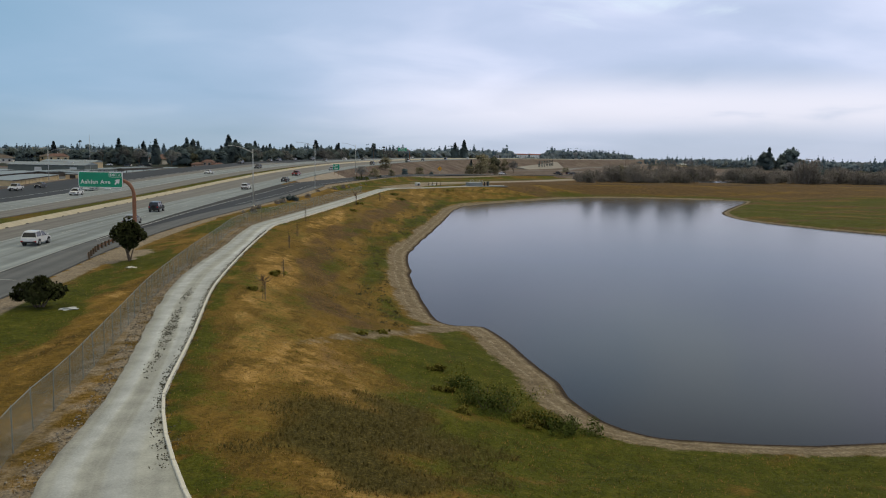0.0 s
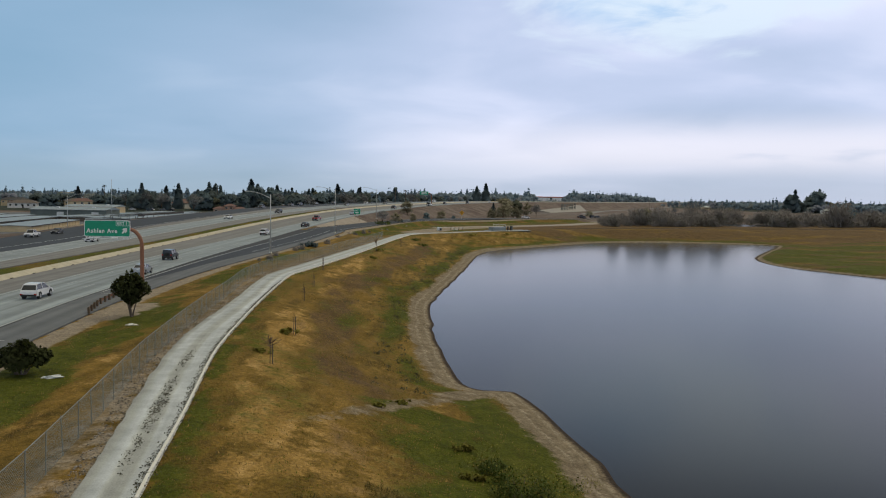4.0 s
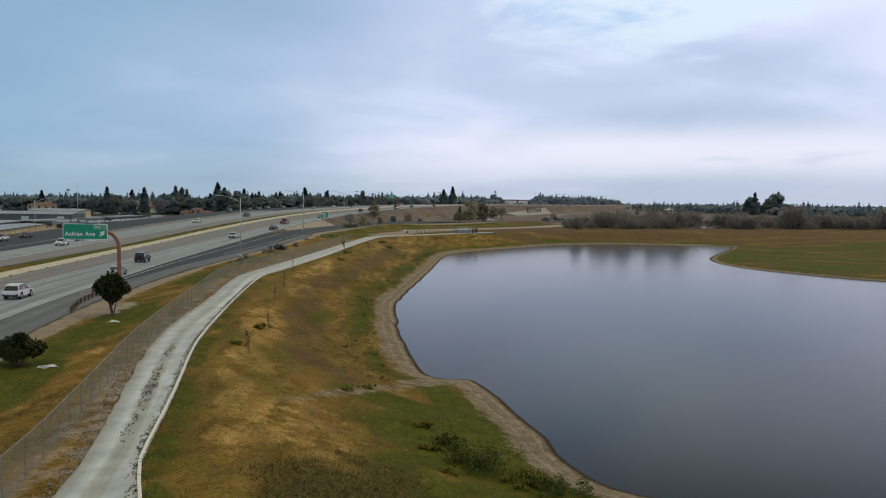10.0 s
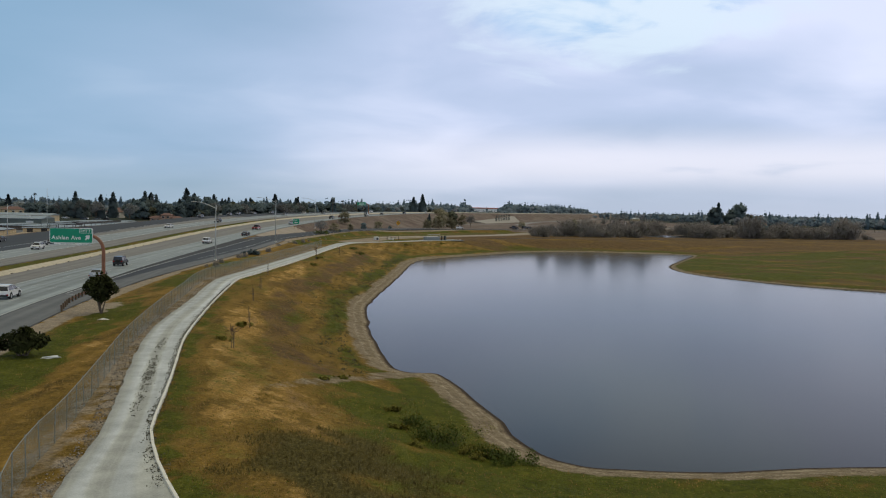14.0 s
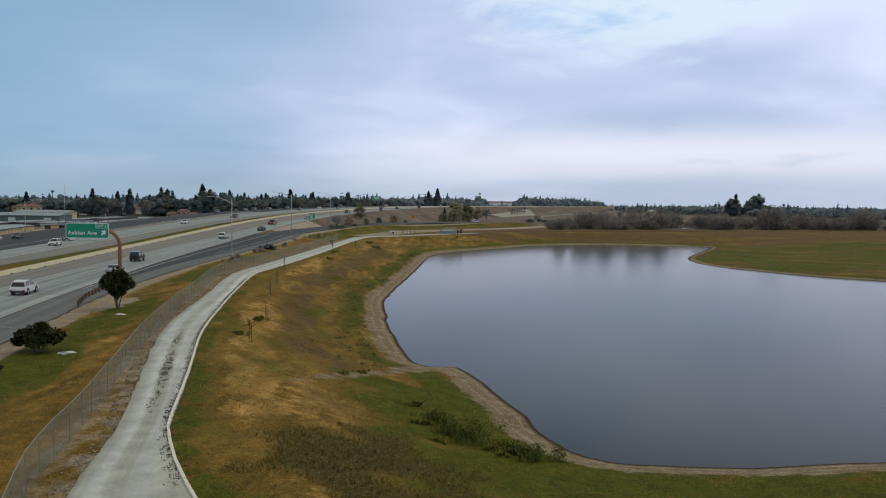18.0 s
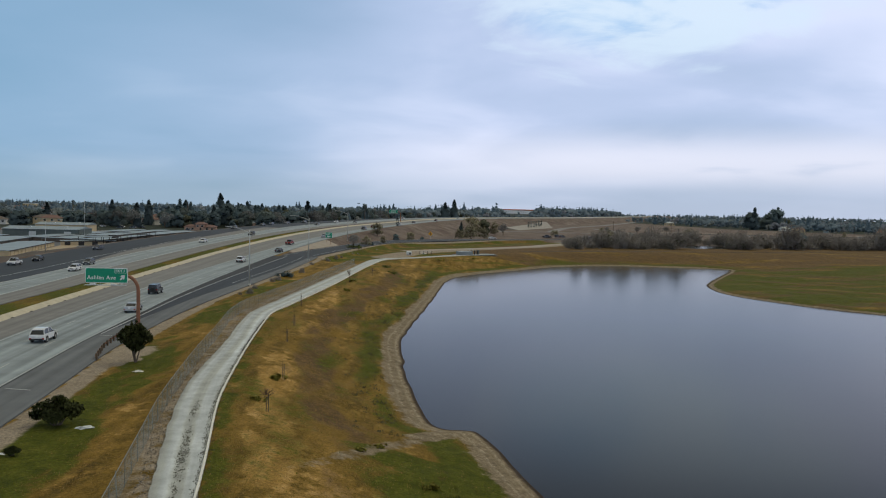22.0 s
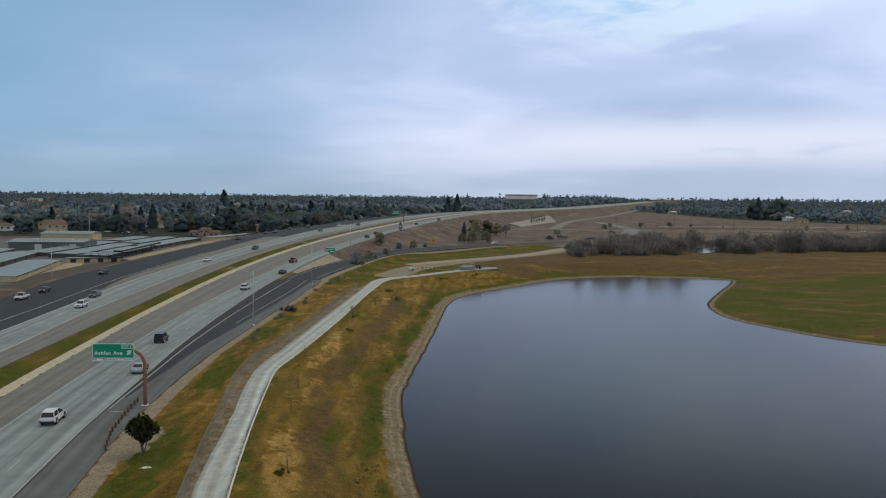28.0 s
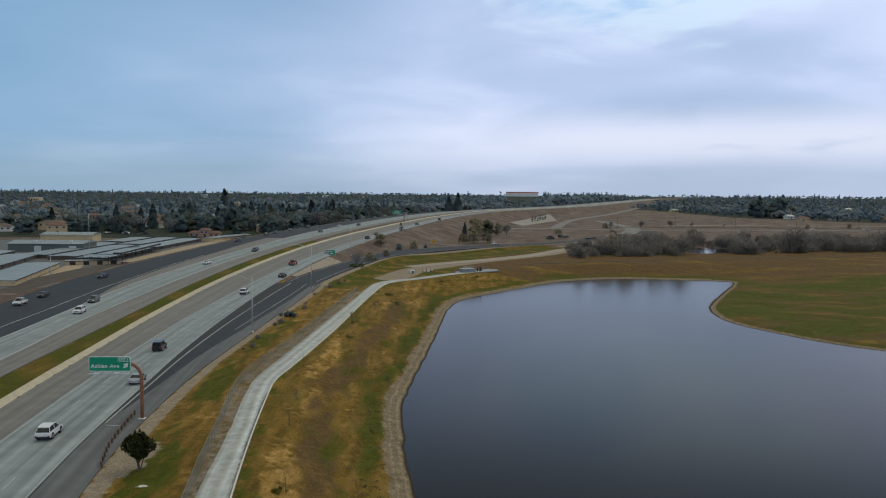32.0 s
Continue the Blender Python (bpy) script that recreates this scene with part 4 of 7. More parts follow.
def broad_tree(h, spread, rng, n=260, leaf=0.55, trunk=0.34, core=0.0):
    """Trunk and crown of a broad-leaved tree, as two (verts, faces)."""
    k = rng.integers(5, 9)
    lobes = []
    for i in range(k):
        a = 2 * math.pi * i / k + rng.uniform(-0.5, 0.5)
        r = spread * rng.uniform(0.25, 0.55)
        lobes.append((math.cos(a) * r, math.sin(a) * r, h * rng.uniform(0.48, 0.78), spread * rng.uniform(0.33, 0.5), rng.uniform(0.7, 1.0)))
    lobes.append((0, 0, h * 0.80, spread * 0.42, 0.9))
    lobes = [(x, y, min(z, h - r * q), r, q) for x, y, z, r, q in lobes]
    if trunk < 0.2:
        lobes += [(x * 1.2, y * 1.2, z * 0.45, r, q) for x, y, z, r, q in lobes[:-1]]
    crown = cards(blob_points(n, lobes, rng), leaf, rng)
    if core:
        crown = merge((crown[0].tolist(), crown[1].tolist()), *[(lambda c: (c[0].tolist(), c[1].tolist()))(clump(*l[:3], l[3] * core, l[4], rng, 2, 0.14)) for l in lobes])
        crown = np.array(crown[0]), crown[1]
    stem = tube([(0, 0, -0.2), (0.05 * h * rng.uniform(-1, 1), 0, h * trunk), (0, 0, h * 0.7)], [h * 0.022, h * 0.017, h * 0.006], 6)
    limbs = [tube([(0, 0, h * trunk * 0.9), (x * 0.5, y * 0.5, h * trunk + 0.4 * (z - h * trunk)), (x, y, z)], [h * 0.011, h * 0.008, h * 0.003], 4) for x, y, z, r, q in lobes[:5]]
    return merge(stem, *limbs), (crown[0].tolist(), crown[1] if core else crown[1].tolist())


def conifer(h, spread, rng, n=200, leaf=0.6):
    z = h * (0.10 + 0.90 * rng.uniform(0, 1, n) ** 0.85)
    a = rng.uniform(0, 6.283, n)
    lean = rng.uniform(0, 6.283)
    tier = 0.72 + 0.22 * np.sin(z / h * 26 + rng.uniform(0, 6)) + 0.28 * np.sin(2 * a + z / h * 7 + lean)
    r = spread * (1 - z / h) ** 0.8 * tier * rng.uniform(0.55, 1.0, n) + 0.1
    crown = cards(np.column_stack([r * np.cos(a), r * np.sin(a), z]), leaf, rng, 0.5)
    top = cards(np.column_stack([np.zeros(8), np.zeros(8), np.linspace(h * 0.9, h, 8)]), leaf * 0.5, rng)
    core = [(lambda q: (q[0].tolist(), q[1].tolist()))(clump(0, 0, h * t, spread * (1 - t) ** 0.8 * 0.72, 1.3, rng, 2, 0.15)) for t in (0.2, 0.34, 0.48, 0.62, 0.76)]
    stem = tube([(0, 0, -0.2), (0, 0, h * 0.6), (0, 0, h * 0.97)], [h * 0.018, h * 0.010, 0.03], 6)
    c = merge(*core, (crown[0].tolist(), crown[1].tolist()), (top[0].tolist(), top[1].tolist()))
    return stem, c


def column_tree(h, spread, rng, n=160, leaf=0.5):
    z = h * rng.uniform(0.06, 1.0, n)
    a = rng.uniform(0, 6.283, n)
    r = spread * np.sqrt(np.clip(1 - ((z / h - 0.4) / 0.62) ** 2, 0.03, 1)) * rng.uniform(0.6, 1.0, n)
    crown = cards(np.column_stack([r * np.cos(a), r * np.sin(a), z]), leaf, rng)
    return tube([(0, 0, -0.2), (0, 0, h * 0.7)], [h * 0.015, 0.04], 6), (crown[0].tolist(), crown[1].tolist())


def palm(h, rng):
    stem = tube([(0, 0, -0.2), (0.15, 0, h * 0.5), (0, 0, h - 1)], [0.28, 0.22, 0.2], 6)
    vs, fs = [], []
    for i in range(26):
        a, up = 6.283 * i / 26 + rng.uniform(-0.1, 0.1), rng.uniform(-0.9, 0.9)
        d = np.array([math.cos(a), math.sin(a), 0.0])
        s = np.array([-math.sin(a), math.cos(a), 0.0]) * 0.28
        b = np.array([0, 0, h - 1.0])
        m, e = b + d * 0.9 + np.array([0, 0, 0.6 * up]), b + d * 1.6 + np.array([0, 0, up - 0.5])
        k = len(vs)
        vs += [b, m - s, m + s, e]
        fs += [(k, k + 1, k + 2), (k + 1, k + 3, k + 2)]
    return stem, ([tuple(v) for v in vs], fs)


def twig_shrub(h, spread, rng, n=330):
    """A leafless thicket of fine upright twigs."""
    a, r = rng.uniform(0, 6.283, n), spread * np.sqrt(rng.uniform(0, 1, n))
    foot = np.column_stack([0.35 * r * np.cos(a), 0.35 * r * np.sin(a), np.full(n, -0.1)]) + rng.normal(0, 0.5, (n, 3)) * np.array([1, 1, 0.1])
    tall = h * rng.uniform(0.45, 1.0, n) * np.sqrt(np.clip(1.05 - (r / spread) ** 2, 0.1, 1))
    tip = np.column_stack([r * np.cos(a), r * np.sin(a), tall])
    base = foot + (tip - foot) * rng.uniform(0.0, 0.6, n)[:, None]
    w = rng.normal(size=(n, 3)) * 0.02
    w[:, 2] = 0
    v = np.stack([base - w, base + w, tip + w * 1.5, tip - w * 1.2], 1).reshape(-1, 3)
    return v, np.arange(4 * n).reshape(-1, 4)


def ground_z(x, y):
    return float(lay(np.array([[x, y]], float))[0][0])


def stuff(name, sets, mat, label, category, soft=None):
    """Many uncountable small pieces in one mesh."""
    vs, fs, n = [], [], 0
    for v, f in sets:
        v, f = np.asarray(v, float), np.asarray(f, int)
        vs.append(v)
        fs.append(f + n)
        n += len(v)
    v, f = np.vstack(vs), np.vstack(fs)
    me = bpy.data.meshes.new(name)
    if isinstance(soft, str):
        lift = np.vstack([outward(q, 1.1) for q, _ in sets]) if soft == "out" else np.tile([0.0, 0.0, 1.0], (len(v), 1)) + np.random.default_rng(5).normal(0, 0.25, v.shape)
        # tufts with upward normals have their fronts turned to the camera's side
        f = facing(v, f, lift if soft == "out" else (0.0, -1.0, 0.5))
    elif soft is not None:
        lift = soft
        f = facing(v, f, lift)
    me.vertices.add(len(v))
    me.vertices.foreach_set("co", v.astype(np.float32).ravel())
    k = f.shape[1]
    me.loops.add(f.size)
    me.loops.foreach_set("vertex_index", f.ravel().astype(np.int32))
    me.polygons.add(len(f))
    me.polygons.foreach_set("loop_start", (np.arange(len(f)) * k).astype(np.int32))
    me.update()
    me.validate()
    if soft is not None:
        soft_normals(me, lift)
    me.materials.append(mat)
    return tagged(new(name, me), label, category, kind="stuff")


def placed(v, f, x, y, z, s=1.0, turn=0.0):
    v = np.asarray(v, float) * s
    c, q = math.cos(turn), math.sin(turn)
    return np.column_stack([v[:, 0] * c - v[:, 1] * q + x, v[:, 0] * q + v[:, 1] * c + y, v[:, 2] + z]), np.asarray(f)

# ---------------------------------------------------------------- freeway furniture
def strip(name, line, width, z, mat, label, dash=None, start=0.0, over=rise):
    """Painted line along a plan line; dash: (length, period)."""
    line = np.asarray(line)
    d = np.r_[0, np.cumsum(np.linalg.norm(np.diff(line, axis=0), axis=1))]
    at = lambda s: np.array([np.interp(s, d, line[:, 0]), np.interp(s, d, line[:, 1])])
    spans = [(d[0], d[-1])] if dash is None else [(s, s + dash[0]) for s in np.arange(start, d[-1] - dash[0], dash[1])]
    vs, fs = [], []
    for a, b in spans:
        n = max(2, int((b - a) / 5) + 1)
        for i, s in enumerate(np.linspace(a, b, n)):
            p, t = at(s), at(min(s + 0.5, d[-1])) - at(max(s - 0.5, 0))
            nrm = np.array([t[1], -t[0]]) / (np.linalg.norm(t) + 1e-9) * width / 2
            k = len(vs)
            h = z + float(over(p[1]))
            vs += [(*(p - nrm), h), (*(p + nrm), h)]
            if i:
                fs.append((k - 2, k - 1, k + 1, k))
    return tagged(add_mesh(name, vs, fs, mat), label, "road marking", kind="structure")


def between(a, b, t, ys=FY):
    return np.column_stack([fw_x(a, ys) * (1 - t) + fw_x(b, ys) * t, ys])


M_DASH = material("worn_lane_paint", (0.37, 0.38, 0.37), 0.7, 0.3, 3, 20, 0.0)
YN = FY[(FY > 20) & (FY < 620)]
PZ = ROADZ + 0.006
for i in (1, 2):
    strip(f"lane_marking_near_{i}", between("left", "right", i / 3, YN), 0.16, PZ, M_DASH, "faded broken white lane line on concrete", (3.7, 14.6), 7.0 - 3 * i)
    strip(f"lane_marking_far_{i}", between("far_out", "far_in", i / 3, YN), 0.16, PZ, M_DASH, "faded broken white lane line on concrete", (3.7, 14.6), 5.0)
strip("edge_marking_right", fw_line("right", -0.25, YN[YN < 122]), 0.16, PZ, M_DASH, "solid white edge line")
strip("joint_seal", fw_line("right", 0.02, YN[YN < 130]), 0.14, PZ, M_ASPH3, "dark sealed joint between concrete lanes and asphalt shoulder")
strip("edge_marking_exit", fw_line("right", -0.25, YN[YN > 118]), 0.18, PZ, M_DASH, "short broken white line beside the exit lane", (1.6, 4.6))
strip("edge_marking_left", fw_line("left", 0.35, YN), 0.14, PZ, M_DASH, "solid faded edge line")
strip("edge_marking_far_out", fw_line("far_out", 0.3, YN), 0.25, PZ, M_PAINT, "solid white edge line")
strip("edge_marking_far_in", fw_line("far_in", -0.3, YN), 0.16, PZ, M_PAINT, "solid pale edge line")
strip("entry_marking", fw_line("far_line", 0, YN[YN < 330]), 0.22, PZ, M_PAINT, "solid white line of the entry lanes")
ye = np.arange(104, 255, 6.0)
lead = np.column_stack([fw_x("right", ye) + 0.3 + (np.clip(ye - 100, 0, 154) / 154) ** 1.2 * 4.4, ye])
strip("exit_marking_left", lead, 0.22, PZ, M_DASH, "solid faded white line of the exit lane")
strip("ramp_marking_left", spline(RAMP_IN, 6)[1:60] + np.array([0.9, -0.3]), 0.2, PZ, M_DASH, "solid faded line along the ramp", over=ramp_rise)
strip("ramp_marking_right", spline(RAMP_OUT, 6)[1:60] + np.array([-1.6, 0.9]), 0.2, PZ, M_DASH, "solid faded line along the ramp", over=ramp_rise)
ribbon("exit_wedge", fw_line("right", 0.02, ye), lead - np.array([0.15, 0]), ROADZ - 0.004, M_ASPH3, "fresh black asphalt wedge beside the freeway lanes", thick=0.02, over=rise)
wide = np.column_stack([np.interp(ye[1:], [110, 150, 210, 254], [-47.1, -48.6, -47.2, -46.2]), ye[1:]])
ribbon("exit_lane_surface", lead[1:] + np.array([0.15, 0]), wide, ROADZ - 0.004, M_ASPH, "dark asphalt of the exit lane", thick=0.02, over=rise)
strip("exit_marking_lane", np.column_stack([fw_x("verge", ye[12:]) - 4.6, ye[12:]]), 0.16, PZ, M_DASH, "thin faded white line of the exit lane")
for y0 in (72, 103):
    x0 = fw_x("right", y0) + 0.6
    strip(f"shoulder_marking_{y0}", [(x0, y0), (x0 + 2.6, y0 - 0.4)], 0.2, PZ, M_DASH, "short faded stripe across the shoulder")


M_SLOT = material("dark_slot", (0.05, 0.045, 0.04), 0.9, 0.2, 2, 10, 0.0)


def median_barrier():
    line = fw_line("barrier", 0.0, FY)
    n = len(line)
    prof = [(0.0, 0.0), (-0.04, 0.08), (-0.25, 0.16), (-1.05, 0.50), (-1.35, 0.52), (-1.48, 0.40), (-1.52, -0.15)]
    vs = [(p[0] + dx, p[1], ROADZ - 0.02 + dz + float(rise(p[1]))) for p in line for dx, dz in prof]
    k = len(prof)
    fs = [(i * k + j, i * k + j + 1, (i + 1) * k + j + 1, (i + 1) * k + j) for i in range(n - 1) for j in range(k - 1)]
    ob = add_mesh("median_barrier", vs, fs, M_BARRIER)
    tagged(ob, "weathered beige concrete median slope beside the shoulder", "barrier", kind="structure")
    for y in np.arange(66, 240, 7.2):
        drain = part("drain_slot", box((0.10, 0.75, 0.12), (float(fw_x("barrier", y)) + 0.03, float(y), ROADZ - 0.02 + float(rise(y))), 0.02), M_SLOT, ob, "dark drain slot at the foot of the slope")


median_barrier()


def kerb():
    """Pale concrete edging along the pond side of the gravel road, in cast lengths."""
    line = along(KERB_LINE[4:], 118)
    root = tagged(new("kerb"), "pale concrete edging along the gravel road", "kerb", kind="structure")
    me = None
    for i in range(len(line) - 1):
        a, b = line[i], line[i + 1]
        d = b - a
        length, turn = float(np.hypot(*d)), math.degrees(math.atan2(d[1], d[0]))
        if me is None:
            bm = box((1.0, 0.16, 0.42), (0, 0, -0.31), 0.025)
            me = bpy.data.meshes.new("kerb_stone")
            bm.to_mesh(me)
            bm.free()
            me.materials.append(M_KERB)
        ob = new("kerb_stone", me)
        ob.parent = root
        ob.matrix_basis = pose((a[0] + b[0]) / 2, (a[1] + b[1]) / 2, LEVEE + random.uniform(-0.02, 0.01), 0, 0, turn) @ Matrix.Diagonal((length - 0.03, 1, 1, 1))


kerb()


def chain_link():
    m = bpy.data.materials.new("chain_link_mesh")
    m.use_nodes = True
    nt = m.node_tree
    N, Lk = nt.nodes.new, nt.links.new
    b = nt.nodes["Principled BSDF"]
    b.inputs["Base Color"].default_value, b.inputs["Roughness"].default_value, b.inputs["Metallic"].default_value = (0.20, 0.235, 0.22, 1), 0.6, 0.1
    uv = N("ShaderNodeUVMap")
    vals = []
    for ang in (0.785, -0.785):
        mp = N("ShaderNodeMapping")
        mp.inputs["Rotation"].default_value = (0, 0, ang)
        Lk(uv.outputs[0], mp.inputs[0])
        w = N("ShaderNodeTexWave")
        w.inputs["Scale"].default_value = 3.2
        Lk(mp.outputs[0], w.inputs["Vector"])
        vals.append(w.outputs["Fac"])
    mx = N("ShaderNodeMath")
    mx.operation = "MAXIMUM"
    Lk(vals[0], mx.inputs[0])
    Lk(vals[1], mx.inputs[1])
    r = N("ShaderNodeMapRange")
    Lk(mx.outputs[0], r.inputs[0])
    r.inputs[1].default_value, r.inputs[2].default_value = 0.82, 1.0
    Lk(r.outputs[0], b.inputs["Alpha"])
    return m


M_FENCE = material("weathered_fence_steel", (0.21, 0.23, 0.215), 0.7, 0.2, 3, 20, 0.0)


def fence():
    root = tagged(new("chain_link_fence"), "grey chain-link fence on steel posts along the gravel road", "fence")
    line = along(spline(FENCE, 3.0), 96)
    mesh_mat, post_me, n = chain_link(), None, len(line)
    high = 1.85
    vs, uv, fs, run = [], [], [], 0.0
    for i, p in enumerate(line):
        z = LEVEE - 0.12
        if i:
            run += float(np.hypot(*(line[i] - line[i - 1])))
        vs += [(p[0], p[1], z), (p[0], p[1], z + high)]
        uv += [(run, 0), (run, high)]
        if i:
            fs.append((2 * i - 2, 2 * i, 2 * i + 1, 2 * i - 1))
        if post_me is None:
            post_me = bpy.data.meshes.new("post")
            v, f = tube([(0, 0, -0.3), (0, 0, high + 0.04)], 0.024, 6)
            post_me.from_pydata([tuple(q) for q in v], [], f)
            post_me.materials.append(M_FENCE)
        post = new("post", post_me)
        post.parent = root
        post.matrix_basis = pose(p[0], p[1], z, random.uniform(-2, 2), random.uniform(-2, 2), 0)
    add_mesh("mesh_panel", vs, fs, mesh_mat, root, "thin grey woven wire", uv=uv)
    v, f = tube([(p[0], p[1], LEVEE - 0.12 + high) for p in line], 0.022, 5)
    part("top_rail", (v, f), M_FENCE, root)


fence()


def text_mesh(words, size, mat, parent, at, name="lettering", spacing=1.0, label=""):
    """Raised letters that face -y, with their lower left corner at at."""
    cu = bpy.data.curves.new(name, "FONT")
    cu.body, cu.size, cu.extrude, cu.space_character = words, size, 0.006, spacing
    cu.offset = 0.018 * size
    tmp = bpy.data.objects.new(name, cu)
    scene.collection.objects.link(tmp)
    me = bpy.data.meshes.new_from_object(tmp.evaluated_get(bpy.context.evaluated_depsgraph_get()))
    bpy.data.objects.remove(tmp)
    me.name = name
    me.materials.clear()
    me.materials.append(mat)
    ob = new(name, me)
    ob.parent = parent
    ob.matrix_basis = pose(*at, 90, 0, 0)
    if label:
        ob["label"] = label
    return ob


def text_words(words, size, mat, parent, at, **more):
    """A line of writing, one mesh a word."""
    for i, word in enumerate(words.split()):
        whole = text_mesh(" ".join(words.split()[:i + 1]), size, mat, parent, at, **more)
        end = max(v.co.x for v in whole.data.vertices)
        if i:
            bpy.data.objects.remove(whole)
            one = text_mesh(word, size, mat, parent, at, **more)
            one.matrix_basis = pose(at[0] + end - max(v.co.x for v in one.data.vertices), at[1], at[2], 90, 0, 0)


def rounded_plate(w, h, r, t, seg=5):
    """A plate with round corners, in the plane x-z, its lower left corner at the origin, t thick towards +y."""
    pts = []
    for cx, cz, a0 in ((w - r, r, -90), (w - r, h - r, 0), (r, h - r, 90), (r, r, 180)):
        pts += [(cx + r * math.cos(radians(a0 + 90 * i / seg)), cz + r * math.sin(radians(a0 + 90 * i / seg))) for i in range(seg + 1)]
    n = len(pts)
    vs = [(x, 0, z) for x, z in pts] + [(x, t, z) for x, z in pts]
    fs = [tuple(range(n)), tuple(range(n, 2 * n))[::-1]] + [(i, i + n, (i + 1) % n + n, (i + 1) % n) for i in range(n)]
    return vs, fs


def shifted(s, dx, dy, dz):
    return [(x + dx, y + dy, z + dz) for x, y, z in s[0]], s[1]


def overhead_sign():
    root = thing("overhead_exit_sign", "green overhead exit sign on a rust-brown cantilever post beside the freeway", "road sign", (-42.9, 106.4, ROADZ - 0.1), 4)
    w, h, zb, x0 = 5.6, 2.02, 6.72, -6.9
    panel = part("sign_panel", shifted(rounded_plate(w, h, 0.2, 0.06), x0, -0.35, zb), M_WHITE, root, "white-bordered retroreflective panel")
    part("green_field", shifted(rounded_plate(w - 0.14, h - 0.14, 0.17, 0.01), x0 + 0.07, -0.362, zb + 0.07), M_SIGN, panel)
    tab = part("exit_tab", shifted(rounded_plate(1.62, 0.62, 0.12, 0.03), x0 + w - 1.72, -0.376, zb + h - 0.68), M_WHITE, panel)
    part("tab_field", shifted(rounded_plate(1.52, 0.52, 0.1, 0.01), x0 + w - 1.67, -0.388, zb + h - 0.63), M_SIGN, tab)
    text_words("EXIT 3", 0.44, M_WHITE, panel, (x0 + w - 1.58, -0.398, zb + h - 0.52))
    text_words("Ashlan Ave", 0.74, M_WHITE, panel, (x0 + 0.28, -0.376, zb + 0.48), spacing=1.12)
    ax, az = x0 + 4.58, zb + 0.42
    arrow = [(0.0, 0.06), (0.10, -0.04), (0.36, 0.22), (0.36, 0.02), (0.52, 0.18), (0.58, 0.60), (0.16, 0.54), (0.0, 0.38), (0.20, 0.38)]
    n = len(arrow)
    vs = [(ax + x * 1.15, -0.378, az + z * 1.15) for x, z in arrow] + [(ax + x * 1.15, -0.366, az + z * 1.15) for x, z in arrow]
    part("arrow", (vs, [tuple(range(n))] + [(i, (i + 1) % n, (i + 1) % n + n, i + n) for i in range(n)]), M_WHITE, panel)
    bend = [(0, 0, 0), (0, 0, 2.5), (0, 0, 5.6)] + [(-1.75 * (1 - math.cos(a)), 0, 5.6 + 2.1 * math.sin(a)) for a in np.linspace(0.2, 1.571, 9)] + [(-3.6, 0, 7.72), (-6.6, 0, 7.74)]
    part("cantilever_post", tube(bend, [0.26, 0.25, 0.24] + [0.22] * 9 + [0.19, 0.16], 12), M_RUST, root, "rust-brown curved steel pipe", True)
    base = box((0.9, 0.9, 0.25), (0, 0, -0.1), 0.03)
    part("footing", base, M_KERB, root)
    walk_bm = box((5.4, 0.75, 0.06), (x0 + w / 2, -0.75, zb - 0.28))
    part("walkway", walk_bm, M_GALV, root)
    for i, fx in enumerate((1.25, 3.95)):
        part("lamp", box((0.75, 0.35, 0.2), (x0 + fx, -1.05, zb - 0.22), 0.04), M_WHITE, root)
    for i in range(4):
        part("bracket", tube([(x0 + 0.6 + 1.4 * i, -0.2, zb + 0.9), (x0 + 0.6 + 1.4 * i, -0.25, zb - 0.2), (x0 + 0.6 + 1.4 * i, -1.1, zb - 0.25)], 0.04, 5), M_GALV, root)


overhead_sign()


def guard_rail():
    root = tagged(new("guard_rail"), "short rusty guard rail on brown timber posts beside the sign", "guard rail")
    line = along([(-44.6, 108.0), (-43.9, 103.5), (-43.1, 99.0), (-41.9, 93.2), (-39.9, 87)], 13)
    dark = material("weathered_timber", (0.13, 0.095, 0.062), 0.9, 0.3, 3, 20, 0.01)
    for p in line:
        part("post", box((0.2, 0.2, 0.95), (p[0], p[1], ROADZ - 0.3), 0.01), dark, root, "brown timber post")
    vs, fs = [], []
    prof = [(-0.02, 0.50), (-0.10, 0.56), (-0.03, 0.64), (-0.10, 0.72), (-0.02, 0.80)]
    for p in line:
        vs += [(p[0] - 0.12 + dx, p[1], ROADZ - 0.3 + dz) for dx, dz in prof]
    for i in range(len(line) - 1):
        fs += [(i * 5 + j, i * 5 + j + 1, i * 5 + 6 + j, i * 5 + 5 + j) for j in range(4)]
    part("rail", (vs, fs), M_RUST, root, "rust-brown corrugated rail")


guard_rail()


def light_pole(x, y, z, high, arm, turn, label):
    root = thing("street_lamp", label, "street lamp", (x, y, z), turn, "freeway lamps")
    part("base_plate", box((0.5, 0.5, 0.35), (0, 0, 0), 0.03), M_KERB, root)
    part("pole", tube([(0, 0, 0.1), (0, 0, high * 0.5), (0, 0, high - 0.6)], [0.13, 0.10, 0.075], 8), M_GALV, root, smooth_shade=True)
    if arm:
        pts = [(0, 0, high - 1.4)] + [(-arm * t, 0, high - 1.4 + 1.4 * math.sin(t * 1.571)) for t in np.linspace(0.15, 1, 6)]
        mast = part("mast_arm", tube(pts, [0.07] * 4 + [0.05] * 3, 6), M_GALV, root)
        head = box((0.85, 0.32, 0.16), (-arm - 0.3, 0, high - 0.1), 0.05)
        part("luminaire", head, M_GALV, mast)
    return root


